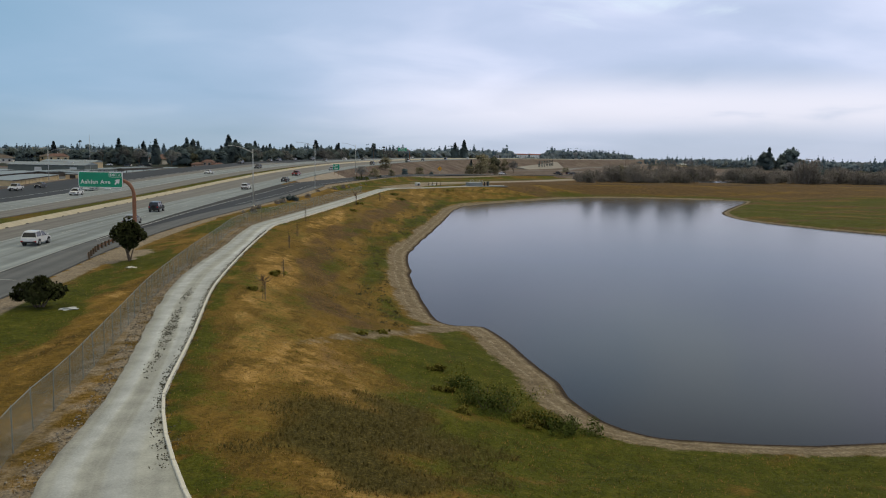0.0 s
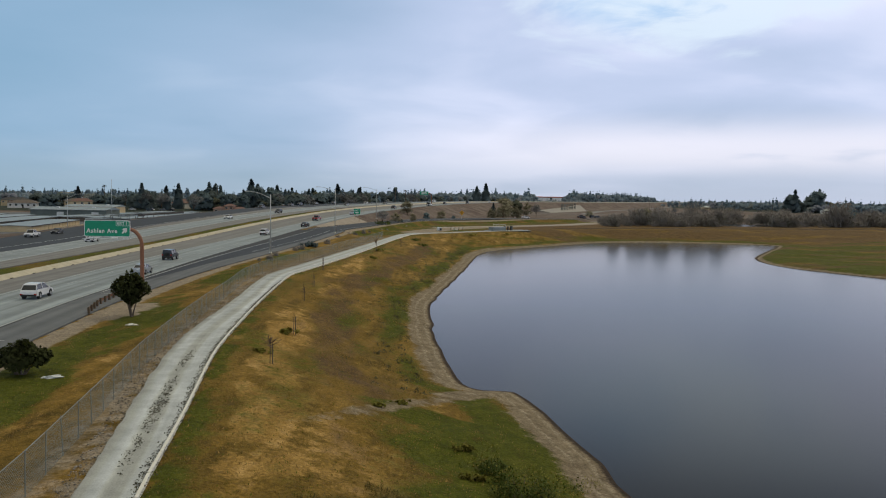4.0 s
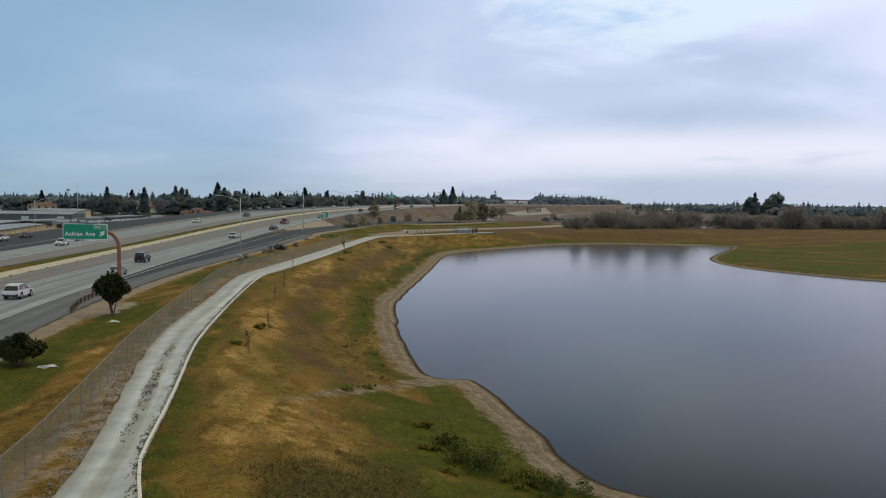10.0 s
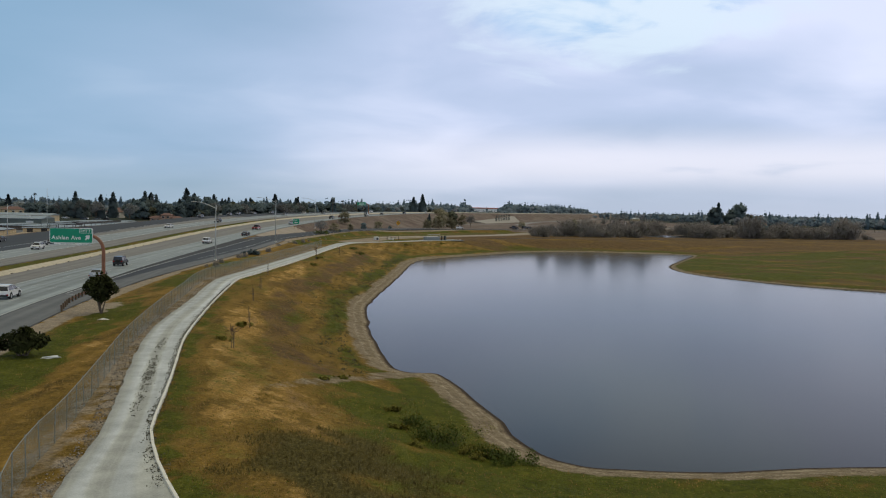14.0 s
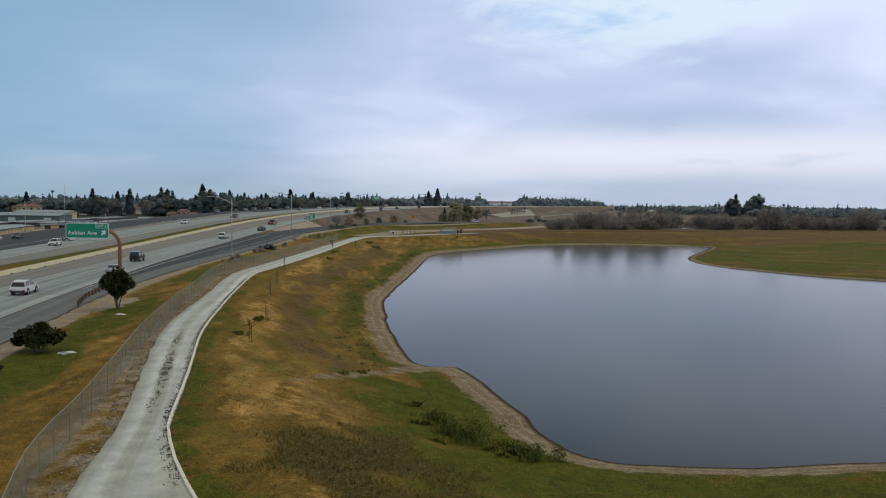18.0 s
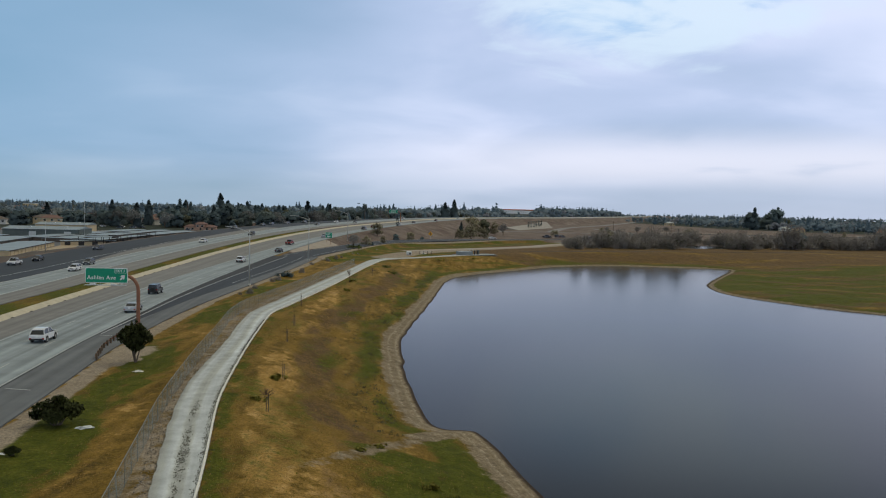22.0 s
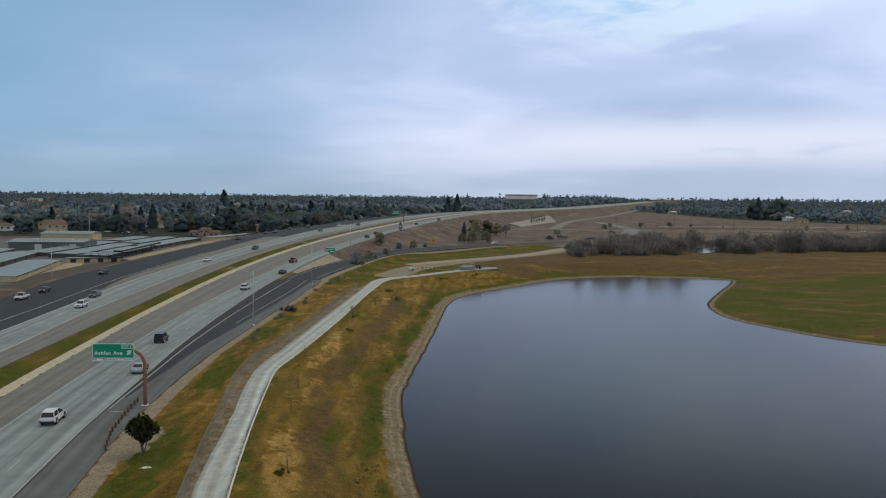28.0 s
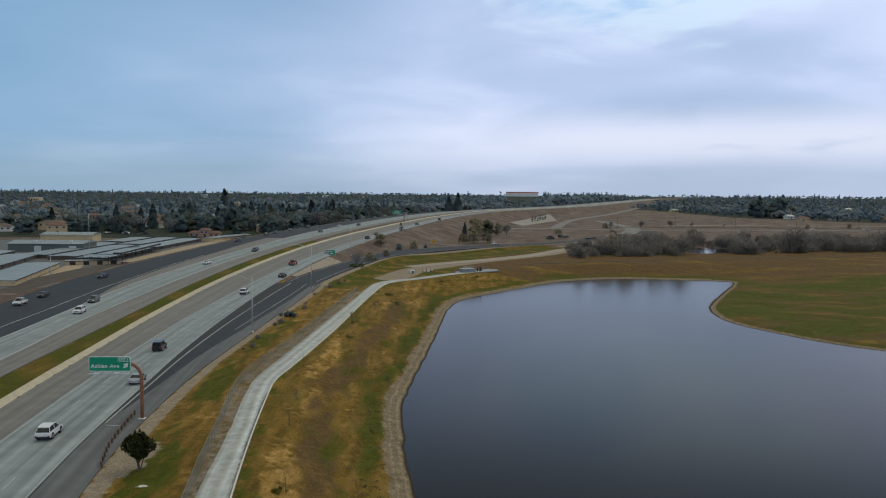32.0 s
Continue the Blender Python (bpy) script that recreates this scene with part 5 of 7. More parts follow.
for x, y, high, arm in ((-45.0, 173.5, 12.8, 4.6), (-44.9, 244, 13.6, 5.0), (-47.2, 350, 13.2, 5.0)):
    light_pole(x, y, ground_z(x, y), high, arm, 0, "tall galvanised freeway lamp with a long curved arm")
light_pole(-133, 258, ground_z(-133, 258) - 0.05, 12, 4.8, 180, "tall galvanised lamp beside the entry lanes")
light_pole(-185, 398, ground_z(-185, 398) - 0.05, 20, 0, 0, "tall bare steel mast among the storage sheds")


def post_sign(name, label, x, y, w, h, zb, posts, colour, diamond=False, turn=0, words=""):
    root = thing(name, label, "road sign", (x, y, ground_z(x, y) - 0.1), turn)
    for px in posts:
        part("post", box((0.12, 0.12, zb + h * 0.9), (px, 0.1, 0)), M_RUST if words else M_GALV, root)
    if diamond:
        vs = [(0, -0.02, zb), (w / 2, -0.02, zb + h / 2), (0, -0.02, zb + h), (-w / 2, -0.02, zb + h / 2)]
        vs += [(a, 0.02, c) for a, b, c in vs]
        part("panel", (vs, [(0, 1, 2, 3), (7, 6, 5, 4)] + [(i, i + 4, (i + 1) % 4 + 4, (i + 1) % 4) for i in range(4)]), colour, root)
        part("symbol", box((w * 0.12, 0.01, h * 0.35), (0, -0.03, zb + h * 0.32)), material("black_paint", (0.02, 0.02, 0.02), 0.6, 0.1), root)
    else:
        panel = part("panel", shifted(rounded_plate(w, h, 0.15, 0.05), -w / 2, -0.05, zb), M_WHITE, root)
        part("field", shifted(rounded_plate(w - 0.12, h - 0.12, 0.12, 0.01), -w / 2 + 0.06, -0.062, zb + 0.06), colour, panel)
        if words:
            text_mesh(words, h * 0.36, M_WHITE, panel, (-w / 2 + 0.3, -0.075, zb + h * 0.55))
            part("arrow", box((w * 0.5, 0.012, h * 0.14), (0, -0.075, zb + h * 0.22)), M_WHITE, panel)
    return root


M_YELLOW = material("sign_yellow", (0.62, 0.30, 0.01), 0.5, 0.1, 2, 8, 0)
post_sign("gore_sign", "green exit sign on two rusty posts at the gore", -51.0, 322, 2.7, 2.2, 2.6, (-0.8, 0.8), M_SIGN, words="EXIT")
post_sign("warning_sign", "yellow diamond warning sign on a post by the ramp", -13.2, 421, 2.5, 2.5, 2.7, (0,), M_YELLOW, True)


def far_gantry():
    root = thing("far_overhead_sign", "distant green overhead sign on a curved post", "road sign", (-40.5, 590, ROADZ - 0.1 + float(rise(590))), 0)
    part("post", tube([(0, 0, 0), (0, 0, 6), (-1, 0, 7.4), (-8, 0, 7.6)], [0.35, 0.3, 0.28, 0.2], 8), M_RUST, root)
    panel = part("panel", shifted(rounded_plate(6.4, 2.6, 0.3, 0.1), -8.5, -0.4, 6.2), M_WHITE, root)
    part("field", shifted(rounded_plate(6.2, 2.4, 0.25, 0.01), -8.4, -0.42, 6.3), M_SIGN, panel)
    for i in range(2):
        part("legend_bar", box((4.4 - i, 0.02, 0.4), (-5.3, -0.44, 6.9 + 0.9 * i)), M_WHITE, panel)


far_gantry()

# ---------------------------------------------------------------- plants


def tree_thing(name, label, stem, crown, bark, leaf, at, turn=0.0, group="", category="tree"):
    root = thing(name, label, category, at, turn, group)
    part("trunk", stem, bark, root)
    part("crown", crown, leaf, root)
    return root


def verge_tree():
    """The spiky evergreen with a short forked stem beside the guard rail."""
    rng = np.random.default_rng(11)
    lobes = [(0.0, 0, 1.75, 0.8, 0.8), (-0.7, 0.3, 1.85, 0.6, 0.8), (0.7, -0.2, 1.8, 0.65, 0.8), (0.1, 0, 2.75, 1.25, 0.85), (-1.0, 0.2, 2.5, 0.95, 0.8), (1.05, 0.1, 2.6, 0.95, 0.8), (0, -0.9, 2.45, 0.9, 0.8), (0.1, 0.9, 2.5, 0.9, 0.8), (0.35, 0, 3.3, 0.8, 0.9), (-0.6, -0.2, 3.1, 0.8, 0.9)]
    pts = blob_points(3400, lobes, rng, 0.35)
    spikes = [(math.cos(a) * 1.7, math.sin(a) * 1.5, 2.7 + 0.9 * rng.uniform(-0.5, 1.0), 0.34, 1.5) for a in np.linspace(0, 5.9, 9)] + [(0.2, 0, 3.9, 0.3, 1.7), (-0.7, 0.2, 3.75, 0.28, 1.7), (0.9, 0, 3.7, 0.28, 1.7), (-1.3, 0.1, 3.5, 0.26, 1.6), (1.5, -0.2, 3.45, 0.26, 1.6), (0.5, 0.7, 3.8, 0.26, 1.7)]
    pts = np.vstack([pts, blob_points(900, spikes, rng, 0.2)])
    pts[:, :2] *= np.interp(pts[:, 2], [1.0, 1.6, 2.3, 3.0, 3.8, 4.6], [0.50, 0.88, 1.10, 1.0, 0.74, 0.5])[:, None]
    hole = np.sin(pts[:, 0] * 4.1 + 1) * np.sin(pts[:, 1] * 4.7) * np.sin(pts[:, 2] * 4.3 + 2)
    pts = pts[(hole < 0.20) | (rng.uniform(0, 1, len(pts)) < 0.12)]
    pts[:, 2] = 1.0 + (pts[:, 2] - 1.0) * 1.1
    pts[:, :2] *= 0.92
    v, f = cards(pts, 0.16, rng)
    stem = [tube([(0.1, 0, -0.2), (0.0, 0, 0.6), (-0.1, 0, 1.0)], [0.13, 0.10, 0.09], 7), tube([(0.12, 0.05, -0.1), (0.3, 0.05, 0.7), (0.55, 0.1, 1.6)], [0.08, 0.07, 0.05], 6), tube([(0.0, 0, -0.1), (-0.25, 0.1, 0.8), (-0.5, 0.15, 1.7)], [0.07, 0.06, 0.04], 6)]
    for dx, dy in ((-0.8, 0.2), (0.7, 0.1), (0.1, -0.6), (0.1, 0.7)):
        stem.append(tube([(-0.05, 0, 0.85), (dx * 0.5, dy * 0.5, 1.5), (dx, dy, 2.4)], [0.08, 0.06, 0.03], 5))
    tree_thing("tree", "spiky dark green tree with a forked stem on the verge", merge(*stem), (v.tolist(), f.tolist()), M_BARK, M_VERGE, (-35.4, 86.5, ground_z(-35.4, 86.5)))


verge_tree()


def big_bush():
    rng = np.random.default_rng(12)
    lobes = [(0, 0, 1.35, 1.15, 0.8), (-1.05, 0.1, 1.15, 0.9, 0.8), (1.1, 0, 1.25, 0.9, 0.8), (0.2, -0.8, 1.0, 0.8, 0.8), (0.1, 0.8, 1.2, 0.8, 0.8), (1.65, 0.1, 1.35, 0.5, 0.9), (-1.6, -0.1, 0.8, 0.5, 0.8), (0.3, 0, 1.95, 0.6, 0.8)]
    v, f = cards(blob_points(3200, lobes, rng, 0.3), 0.13, rng)
    stem = [tube([(0.1 * k, 0, -0.15), (0.25 * k, 0.1 * k, 0.5), (0.55 * k, 0.2, 1.1)], [0.08, 0.06, 0.03], 5) for k in (-2, -1, 0.3, 1.4, 2.2)]
    tree_thing("bush", "broad dark green bush on several stems in green grass", merge(*stem), (v.tolist(), f.tolist()), M_BARK, M_VERGE, (-31.4, 60.8, ground_z(-31.4, 60.8)), category="bush")
    for x, y, s, lab in ((-30.6, 53.0, 0.30, "small dark bush beside the freeway shoulder"),):
        v2 = (np.array(v) * s).tolist()
        tree_thing("bush", lab, merge(*[([tuple(np.array(q) * s) for q in vs], fs) for vs, fs in stem]), (v2, f.tolist()), M_BARK, M_VERGE, (x, y, ground_z(x, y)), category="bush")


big_bush()


M_SPRIG = material("brown_twigs", (0.150, 0.098, 0.066), 0.95, 0.3, 0.5, 5, 0.0, island=0.3)


def sapling(x, y, high, crown, label):
    rng = np.random.default_rng(int(abs(x * 100)))
    root = thing("sapling", label, "young tree", (x, y, ground_z(x, y)), 0, "saplings on the bank")
    part("trunk", tube([(0, 0, -0.2), (0.03, 0, high * 0.5), (0.05, 0, high)], [0.035, 0.03, 0.012], 6), M_BARK, root)
    stake = part("stake", box((0.07, 0.07, high * 0.8), (0.18, 0.05, -0.1)), M_BARK, root, "brown timber stake")
    part("tie", box((0.26, 0.05, 0.05), (0.1, 0.03, high * 0.6)), M_BARK, stake)
    if crown:
        n = 46
        a = rng.uniform(0, 6.283, n)
        r = crown * rng.uniform(0.1, 1, n)
        tips = np.column_stack([r * np.cos(a), r * np.sin(a), high * rng.uniform(0.7, 1.12, n)])
        base = np.column_stack([0.15 * r * np.cos(a), 0.15 * r * np.sin(a), high * rng.uniform(0.62, 0.9, n)])
        w = rng.normal(size=(n, 3)) * 0.012
        v = np.stack([base - w, base + w, tips + w, tips - w], 1).reshape(-1, 3)
        part("twigs", (v.tolist(), np.arange(4 * n).reshape(-1, 4).tolist()), M_SPRIG, root, "bare twiggy crown")


for x, y, high, crown in ((-16.5, 68.1, 2.0, 0.85), (-18.1, 82.1, 2.2, 0.0), (-22.6, 105.5, 2.2, 0.0), (-24.4, 119.4, 2.2, 0.0), (-27.4, 140.5, 2.6, 0.0), (-24.9, 186.7, 2.8, 0.6), (-22.0, 211, 2.2, 0.7)):
    sapling(x, y, high, crown, "leafless staked sapling on the dry grass bank" if crown else "bare staked whip on the dry grass bank")


def shrub(x, y, s, leaf, label, n=420, card=0.11, flat=0.75, seed=0, shell=0.1):
    rng = np.random.default_rng(seed + int(abs(x * 31 + y * 17)))
    lobes = [(rng.normal(0, 0.75) * s, rng.normal(0, 0.6) * s, s * rng.uniform(0.05, 0.42), s * rng.uniform(0.18, 0.5), flat * rng.uniform(0.8, 1.4)) for _ in range(11)] + [(0, 0, s * 0.35, s * 0.5, flat)]
    v, f = cards(blob_points(n, lobes, rng, shell), card, rng)
    v[:, 2] = np.maximum(v[:, 2], -0.1)
    root = thing("shrub", label, "shrub", (x, y, ground_z(x, y)), 0, "shrubs on the banks")
    for dx, dy in ((-0.3, 0), (0.3, 0.1), (0, 0.3)):
        part("stem", tube([(0, 0, -0.15), (dx * s, dy * s, s * 0.4)], [0.03, 0.015], 5), M_BARK, root)
    part("foliage", (v.tolist(), f.tolist()), leaf, root)


for x, y, s, leaf in ((0.0, 53.6, 1.0, M_SHRUB), (0.5, 54.6, 0.7, M_SHRUB), (1.7, 50.2, 2.2, M_SHRUB2), (2.9, 49.4, 2.0, M_SHRUB), (1.2, 51.2, 1.3, M_SHRUB), (1.5, 48.8, 1.4, M_SHRUB), (3.6, 48.3, 0.8, M_SHRUB2), (5.2, 47.2, 1.3, M_SHRUB), (6.4, 46.6, 1.1, M_SHRUB), (0.2, 47.0, 0.5, M_SHRUB2), (-1.6, 57.0, 0.55, M_SHRUB2), (-0.8, 51.6, 0.5, M_SHRUB2), (4.2, 47.2, 0.6, M_SHRUB2)):
    shrub(x, y, s, leaf, "leafy dark green shrub near the sandy shore" if leaf is M_SHRUB else "yellow-green weedy shrub near the sandy shore", 1500, 0.055, 0.85)
for x, y, s in ((-18.0, 71.5, 0.55), (-18.8, 81.8, 0.6), (-6.1, 64.0, 0.4), (-7.6, 62.0, 0.35), (-23.4, 171, 0.9), (-24.6, 189, 1.0), (-20.8, 242, 1.3), (-17.6, 229.6, 1.3), (-5.5, 283, 1.0), (7.0, 300, 1.1)):
    shrub(x, y, s, M_SHRUB2 if s < 1.2 else M_SHRUB, "small olive-green shrub on the dry grass bank", 420, 0.10, 0.75)
for x, y, s in ((-42.2, 196, 1.7), (-41.5, 197.5, 1.3), (-40.0, 309, 2.2), (-35.5, 340, 1.6)):
    shrub(x, y, s, M_SHRUB if s > 2 else M_LEAF2, "rounded dark shrub on the verge of the ramp", 500, 0.2, 0.9)


# ---- far trees: a few shapes, copied
def house_spots():
    rng = np.random.default_rng(53)
    out = []
    while len(out) < 95:
        az, dist = rng.uniform(-34, 33), 590 * 3.0 ** rng.uniform(0, 1)
        x, y = dist * math.sin(radians(az)), dist * math.cos(radians(az))
        if fw_x("far_edge", y) - 34 < x < fw_x("right", y) + 230 or (x > 0 and y < np.interp(x, [320, 345, 455, 900], [1385, 1040, 890, 720])) or (-270 < x < -140 and y < 600):
            continue
        if min([9e9] + [math.hypot(x - q[0], y - q[1]) for q in out]) > 26:
            out.append((x, y))
    return out


HOUSES = house_spots()
HX = np.array(HOUSES)


def hides(x, y):
    """Whether a tree would stand between the camera and a house."""
    # sight lines from the origin, about where the camera hovers
    u = HX / np.linalg.norm(HX, axis=1)[:, None]
    d = np.array([x, y]) - HX
    far, off = (d * u).sum(1), np.abs(d[:, 0] * u[:, 1] - d[:, 1] * u[:, 0])
    return bool(((far > -75) & (far < 12) & (off < 9)).any())


def forest():
    rng = np.random.default_rng(21)
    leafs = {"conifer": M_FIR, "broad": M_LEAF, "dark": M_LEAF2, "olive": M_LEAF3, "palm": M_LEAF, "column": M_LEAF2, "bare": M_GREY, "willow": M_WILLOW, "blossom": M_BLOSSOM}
    text = {"conifer": "tall dark conifer in the distant tree belt", "broad": "spreading green tree in the distant tree belt", "dark": "dense dark evergreen in the distant tree belt",
            "olive": "pale olive-green tree coming into leaf", "palm": "tall thin palm above the tree belt", "column": "narrow dark cypress in a row below the freeway", "bare": "grey leafless tree in the distant tree belt", "willow": "low spreading olive-grey willow beside the ramp", "blossom": "small tree in pale pink blossom by the cross street"}
    shapes = []
    for kind, k in (("conifer", 5), ("broad", 5), ("dark", 4), ("olive", 3), ("bare", 3), ("willow", 4), ("blossom", 2), ("palm", 2), ("column", 2)):
        for i in range(k):
            if kind == "conifer":
                s = conifer(16, rng.uniform(3.6, 6.2), rng, 520, 0.75)
            elif kind == "palm":
                s = palm(15, rng)
            elif kind == "column":
                s = column_tree(9, 1.5, rng, 150, 0.5)
            elif kind in ("willow", "bare", "blossom"):
                s = broad_tree(11, rng.uniform(5.2, 6.8), rng, 1500, 0.27, 0.12 if kind == "willow" else 0.2, 0.4 if kind == "willow" else 0.0)
            else:
                s = broad_tree(11, rng.uniform(4.6, 6.6), rng, 1200, 0.40, 0.14, 0.72)
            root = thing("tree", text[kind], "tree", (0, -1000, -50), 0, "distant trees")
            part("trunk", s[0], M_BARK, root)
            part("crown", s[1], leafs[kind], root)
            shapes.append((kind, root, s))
    by = {k: [s for s in shapes if s[0] == k] for k in leafs}
    used = set()

    def put(kind, x, y, s, z=None):
        z = (ground_z(x, y) - 0.1 if y < 900 and x > -60 else LEVEE - 0.15) if z is None else z
        sh = by[kind][rng.integers(len(by[kind]))]
        root = sh[1]
        m = pose(x, y, z, 0, 0, rng.uniform(0, 360)) @ Matrix.Diagonal((s * rng.uniform(0.9, 1.1), s * rng.uniform(0.9, 1.1), s, 1))
        if id(root) not in used:
            used.add(id(root))
            root.matrix_basis = m
        else:
            copy = copy_thing(root, Matrix())
            copy.matrix_basis = m

    # single trees that stand out
    for kind, x, y, s in (("dark", 370, 1020, 2.1), ("broad", 383, 1030, 1.6), ("dark", 404, 1030, 2.55), ("broad", 394, 1024, 1.9), ("conifer", 377, 1024, 1.75), ("conifer", 410, 1034, 1.8), ("olive", 418, 1030, 1.4), ("conifer", -290, 990, 1.9), ("conifer", -12, 905, 1.55), ("conifer", -2, 915, 1.75), ("willow", -38.6, 395, 0.66), ("dark", -30, 403, 0.34), ("willow", -23, 411.5, 0.55), ("dark", -17.5, 421, 0.28), ("column", -34.8, 480, 0.6),
                          ("willow", 9, 478, 0.85), ("willow", 17, 484, 0.75), ("willow", 2, 480, 0.6), ("willow", 12, 560, 1.25), ("olive", 20, 566, 1.05), ("willow", 27, 566, 0.9), ("conifer", 4, 572, 0.55), ("bare", 33, 560, 0.8), ("willow", -32.4, 357, 0.34), ("willow", -37.2, 333, 0.42), ("bare", -39.6, 312, 0.5)):
        put(kind, x, y, s)
    for kind, x, y, s in (("willow", 71, 587, 0.42), ("willow", 74, 592, 0.4), ("willow", 83.6, 441, 0.8), ("dark", 193, 452, 0.85), ("willow", 150, 520, 0.85), ("willow", 129, 560, 0.4), ("willow", 172, 590, 0.42), ("dark", -160, 600, 1.6), ("dark", -175, 610, 1.7),
                          ("conifer", -129, 700, 1.35), ("dark", -142, 640, 1.1), ("olive", -155, 560, 0.7), ("dark", -150, 540, 0.7), ("willow", 125, 690, 0.5), ("willow", 300, 700, 0.5), ("willow", 345, 720, 0.5), ("willow", 410, 760, 0.5)):
        put(kind, x, y, s)
    for i in range(6):
        put("column", 70.0 + 3.4 * i, 775 + 9.2 * i, 0.66, LEVEE + 1.4 + 0.16 * i)
    for x, y, s in ((90, 492, 0.5), (95, 500, 0.6), (101, 503, 0.55), (107, 508, 0.6), (113, 505, 0.5), (98, 515, 0.55), (240, 735, 0.4)):
        put("blossom", x, y, s)
    for x, y, s in ((98, 499, 0.5), (106, 511, 0.55), (106.5, 485, 0.42), (101, 533, 0.6), (103, 484, 0.4), (130.6, 697, 0.5), (158, 704, 0.6), (185, 710, 0.6), (208, 725, 0.45)):
        put("bare", x, y, s)
    # the belt behind the storage sheds, then the town beyond
    spots = []
    for _ in range(230):
        t = rng.uniform(0, 1)
        x = -420 + 290 * t + rng.normal(0, 8)
        y = 480 + 90 * t + abs(rng.normal(0, 1)) * 70 + (0 if x < -170 else 60 * rng.uniform(0, 2))
        if x < fw_x("far_edge", y) - 14 and not (x < -300 and rng.uniform() < 0.4) and not (-270 < x < -150 and y < 545):
            spots.append((x, y))
    for x, y in (p for p in spots if not hides(*p)):
        kind = rng.choice(["conifer", "broad", "dark", "olive", "bare"], p=[0.04, 0.36, 0.36, 0.11, 0.13])
        put(kind, x, y, (rng.uniform(0.9, 1.35) if kind == "conifer" else rng.uniform(0.75, 1.35)) * (0.78 if x < -265 else 1.0))
    for x, y, s in ((-79, 700, 1.4), (-71, 706, 1.25), (-60, 715, 1.2), (-330, 690, 1.25), (-214, 640, 1.3)):
        put("palm", x, y, s, LEVEE - 0.15)
    # tall firs in loose groups
    for x, y in ((-232, 571), (-224, 589), (-215, 622), (-206, 658), (-198, 679), (-190, 702), (-180, 727), (-169, 754), (-139, 869)):
        for _ in range(rng.integers(2, 5)):
            put("conifer", x + rng.normal(0, 8), y + rng.uniform(0, 40), rng.uniform(0.85, 1.3))
    # a tall row close behind the freeway
    for _ in range(120):
        y = rng.uniform(540, 1020)
        x = float(fw_x("far_edge", y)) - 16 - rng.exponential(26)
        kind = rng.choice(["conifer", "broad", "dark", "olive", "bare"], p=[0.05, 0.33, 0.42, 0.08, 0.12])
        put(kind, x, y, rng.uniform(0.95, 1.4) if kind == "conifer" else rng.uniform(0.8, 1.45))
    # beyond that the woods and garden trees run on to the horizon
    sets = {k: [] for k in ("conifer", "broad", "dark", "olive", "bare")}
    low, towards = {}, {k: [] for k in sets}
    for k in sets:
        low[k] = []
        for i in range(8):
            low[k].append(far_crown(k, 15 if k == "conifer" else 11, 4.0 if k == "conifer" else 6.0, rng, i < 4))
    count = 0
    while count < 6500:
        az, dist = rng.uniform(-36, 36), 560 * (13 ** rng.uniform(0, 1))
        if count > 6000:  # the edge of the woods beyond the fields
            az, dist = rng.uniform(10, 36), rng.uniform(850, 1500)
        x, y = dist * math.sin(radians(az)), dist * math.cos(radians(az))
        left = x < fw_x("far_edge", y) - 16
        right = x > fw_x("right", y) + 40 and y > np.interp(x, [100, 320, 345, 455, 900], [1500, 1385, 1020, 872, 700]) + rng.uniform(0, 60)
        if not (left or right) or (y < 640 and x > -440) or hides(x, y):
            continue
        firs = 0.34 if wobble(np.array([x]), np.array([y]), 160, 3.3)[0] > 0.45 else 0.02
        k = rng.choice(["conifer", "broad", "dark", "olive", "bare"], p=[firs, 0.42, 0.42 - firs, 0.08, 0.08])
        if abs(x - 0.0766 * y) < 0.028 * y and 1900 < y < 4400:
            continue
        v, f, nn = low[k][rng.integers(4) + (4 if dist > 1100 else 0)]
        turn = rng.uniform(0, 6.28)
        c, q = math.cos(turn), math.sin(turn)
        towards[k].append(np.column_stack([nn[:, 0] * c - nn[:, 1] * q, nn[:, 0] * q + nn[:, 1] * c, nn[:, 2]]))
        sets[k].append(placed(v, f, x, y, LEVEE - 0.2, (rng.uniform(0.75, 1.25) if k == "conifer" else rng.uniform(0.5, 1.05)) * (1.1 if right else 1.0) * (1.0 + max(0, dist - 2500) / 5000), turn))
        count += 1
    for _ in range(1100):
        y = 900 * 2.6 ** rng.uniform(0, 1)
        x = float(fw_x("far_edge", y)) - 20 - rng.exponential(110 if y < 1300 else 55)
        if abs(x - 0.0766 * y) < 0.021 * y:
            continue
        firs = 0.62 if wobble(np.array([x]), np.array([y]), 90, 1.7)[0] > 0.3 else 0.08
        k = rng.choice(["conifer", "broad", "dark", "olive", "bare"], p=[firs, 0.46 - 0.5 * firs, 0.46 - 0.5 * firs, 0.04, 0.04])
        v, f, nn = low[k][rng.integers(8)]
        turn = rng.uniform(0, 6.28)
        c, q = math.cos(turn), math.sin(turn)
        towards[k].append(np.column_stack([nn[:, 0] * c - nn[:, 1] * q, nn[:, 0] * q + nn[:, 1] * c, nn[:, 2]]))
        sets[k].append(placed(v, f, x, y, LEVEE - 0.2, (rng.uniform(1.1, 1.6) if k == "conifer" else rng.uniform(1.0, 1.75)) * (1.0 if y < 1350 else 1.3), turn))
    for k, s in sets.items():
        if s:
            stuff("far_woods", s, HAZED_FAR[k], f"distant {k if k != 'broad' else 'leafy'} trees of the town out to the horizon", "woods", soft=np.vstack(towards[k]))


forest()


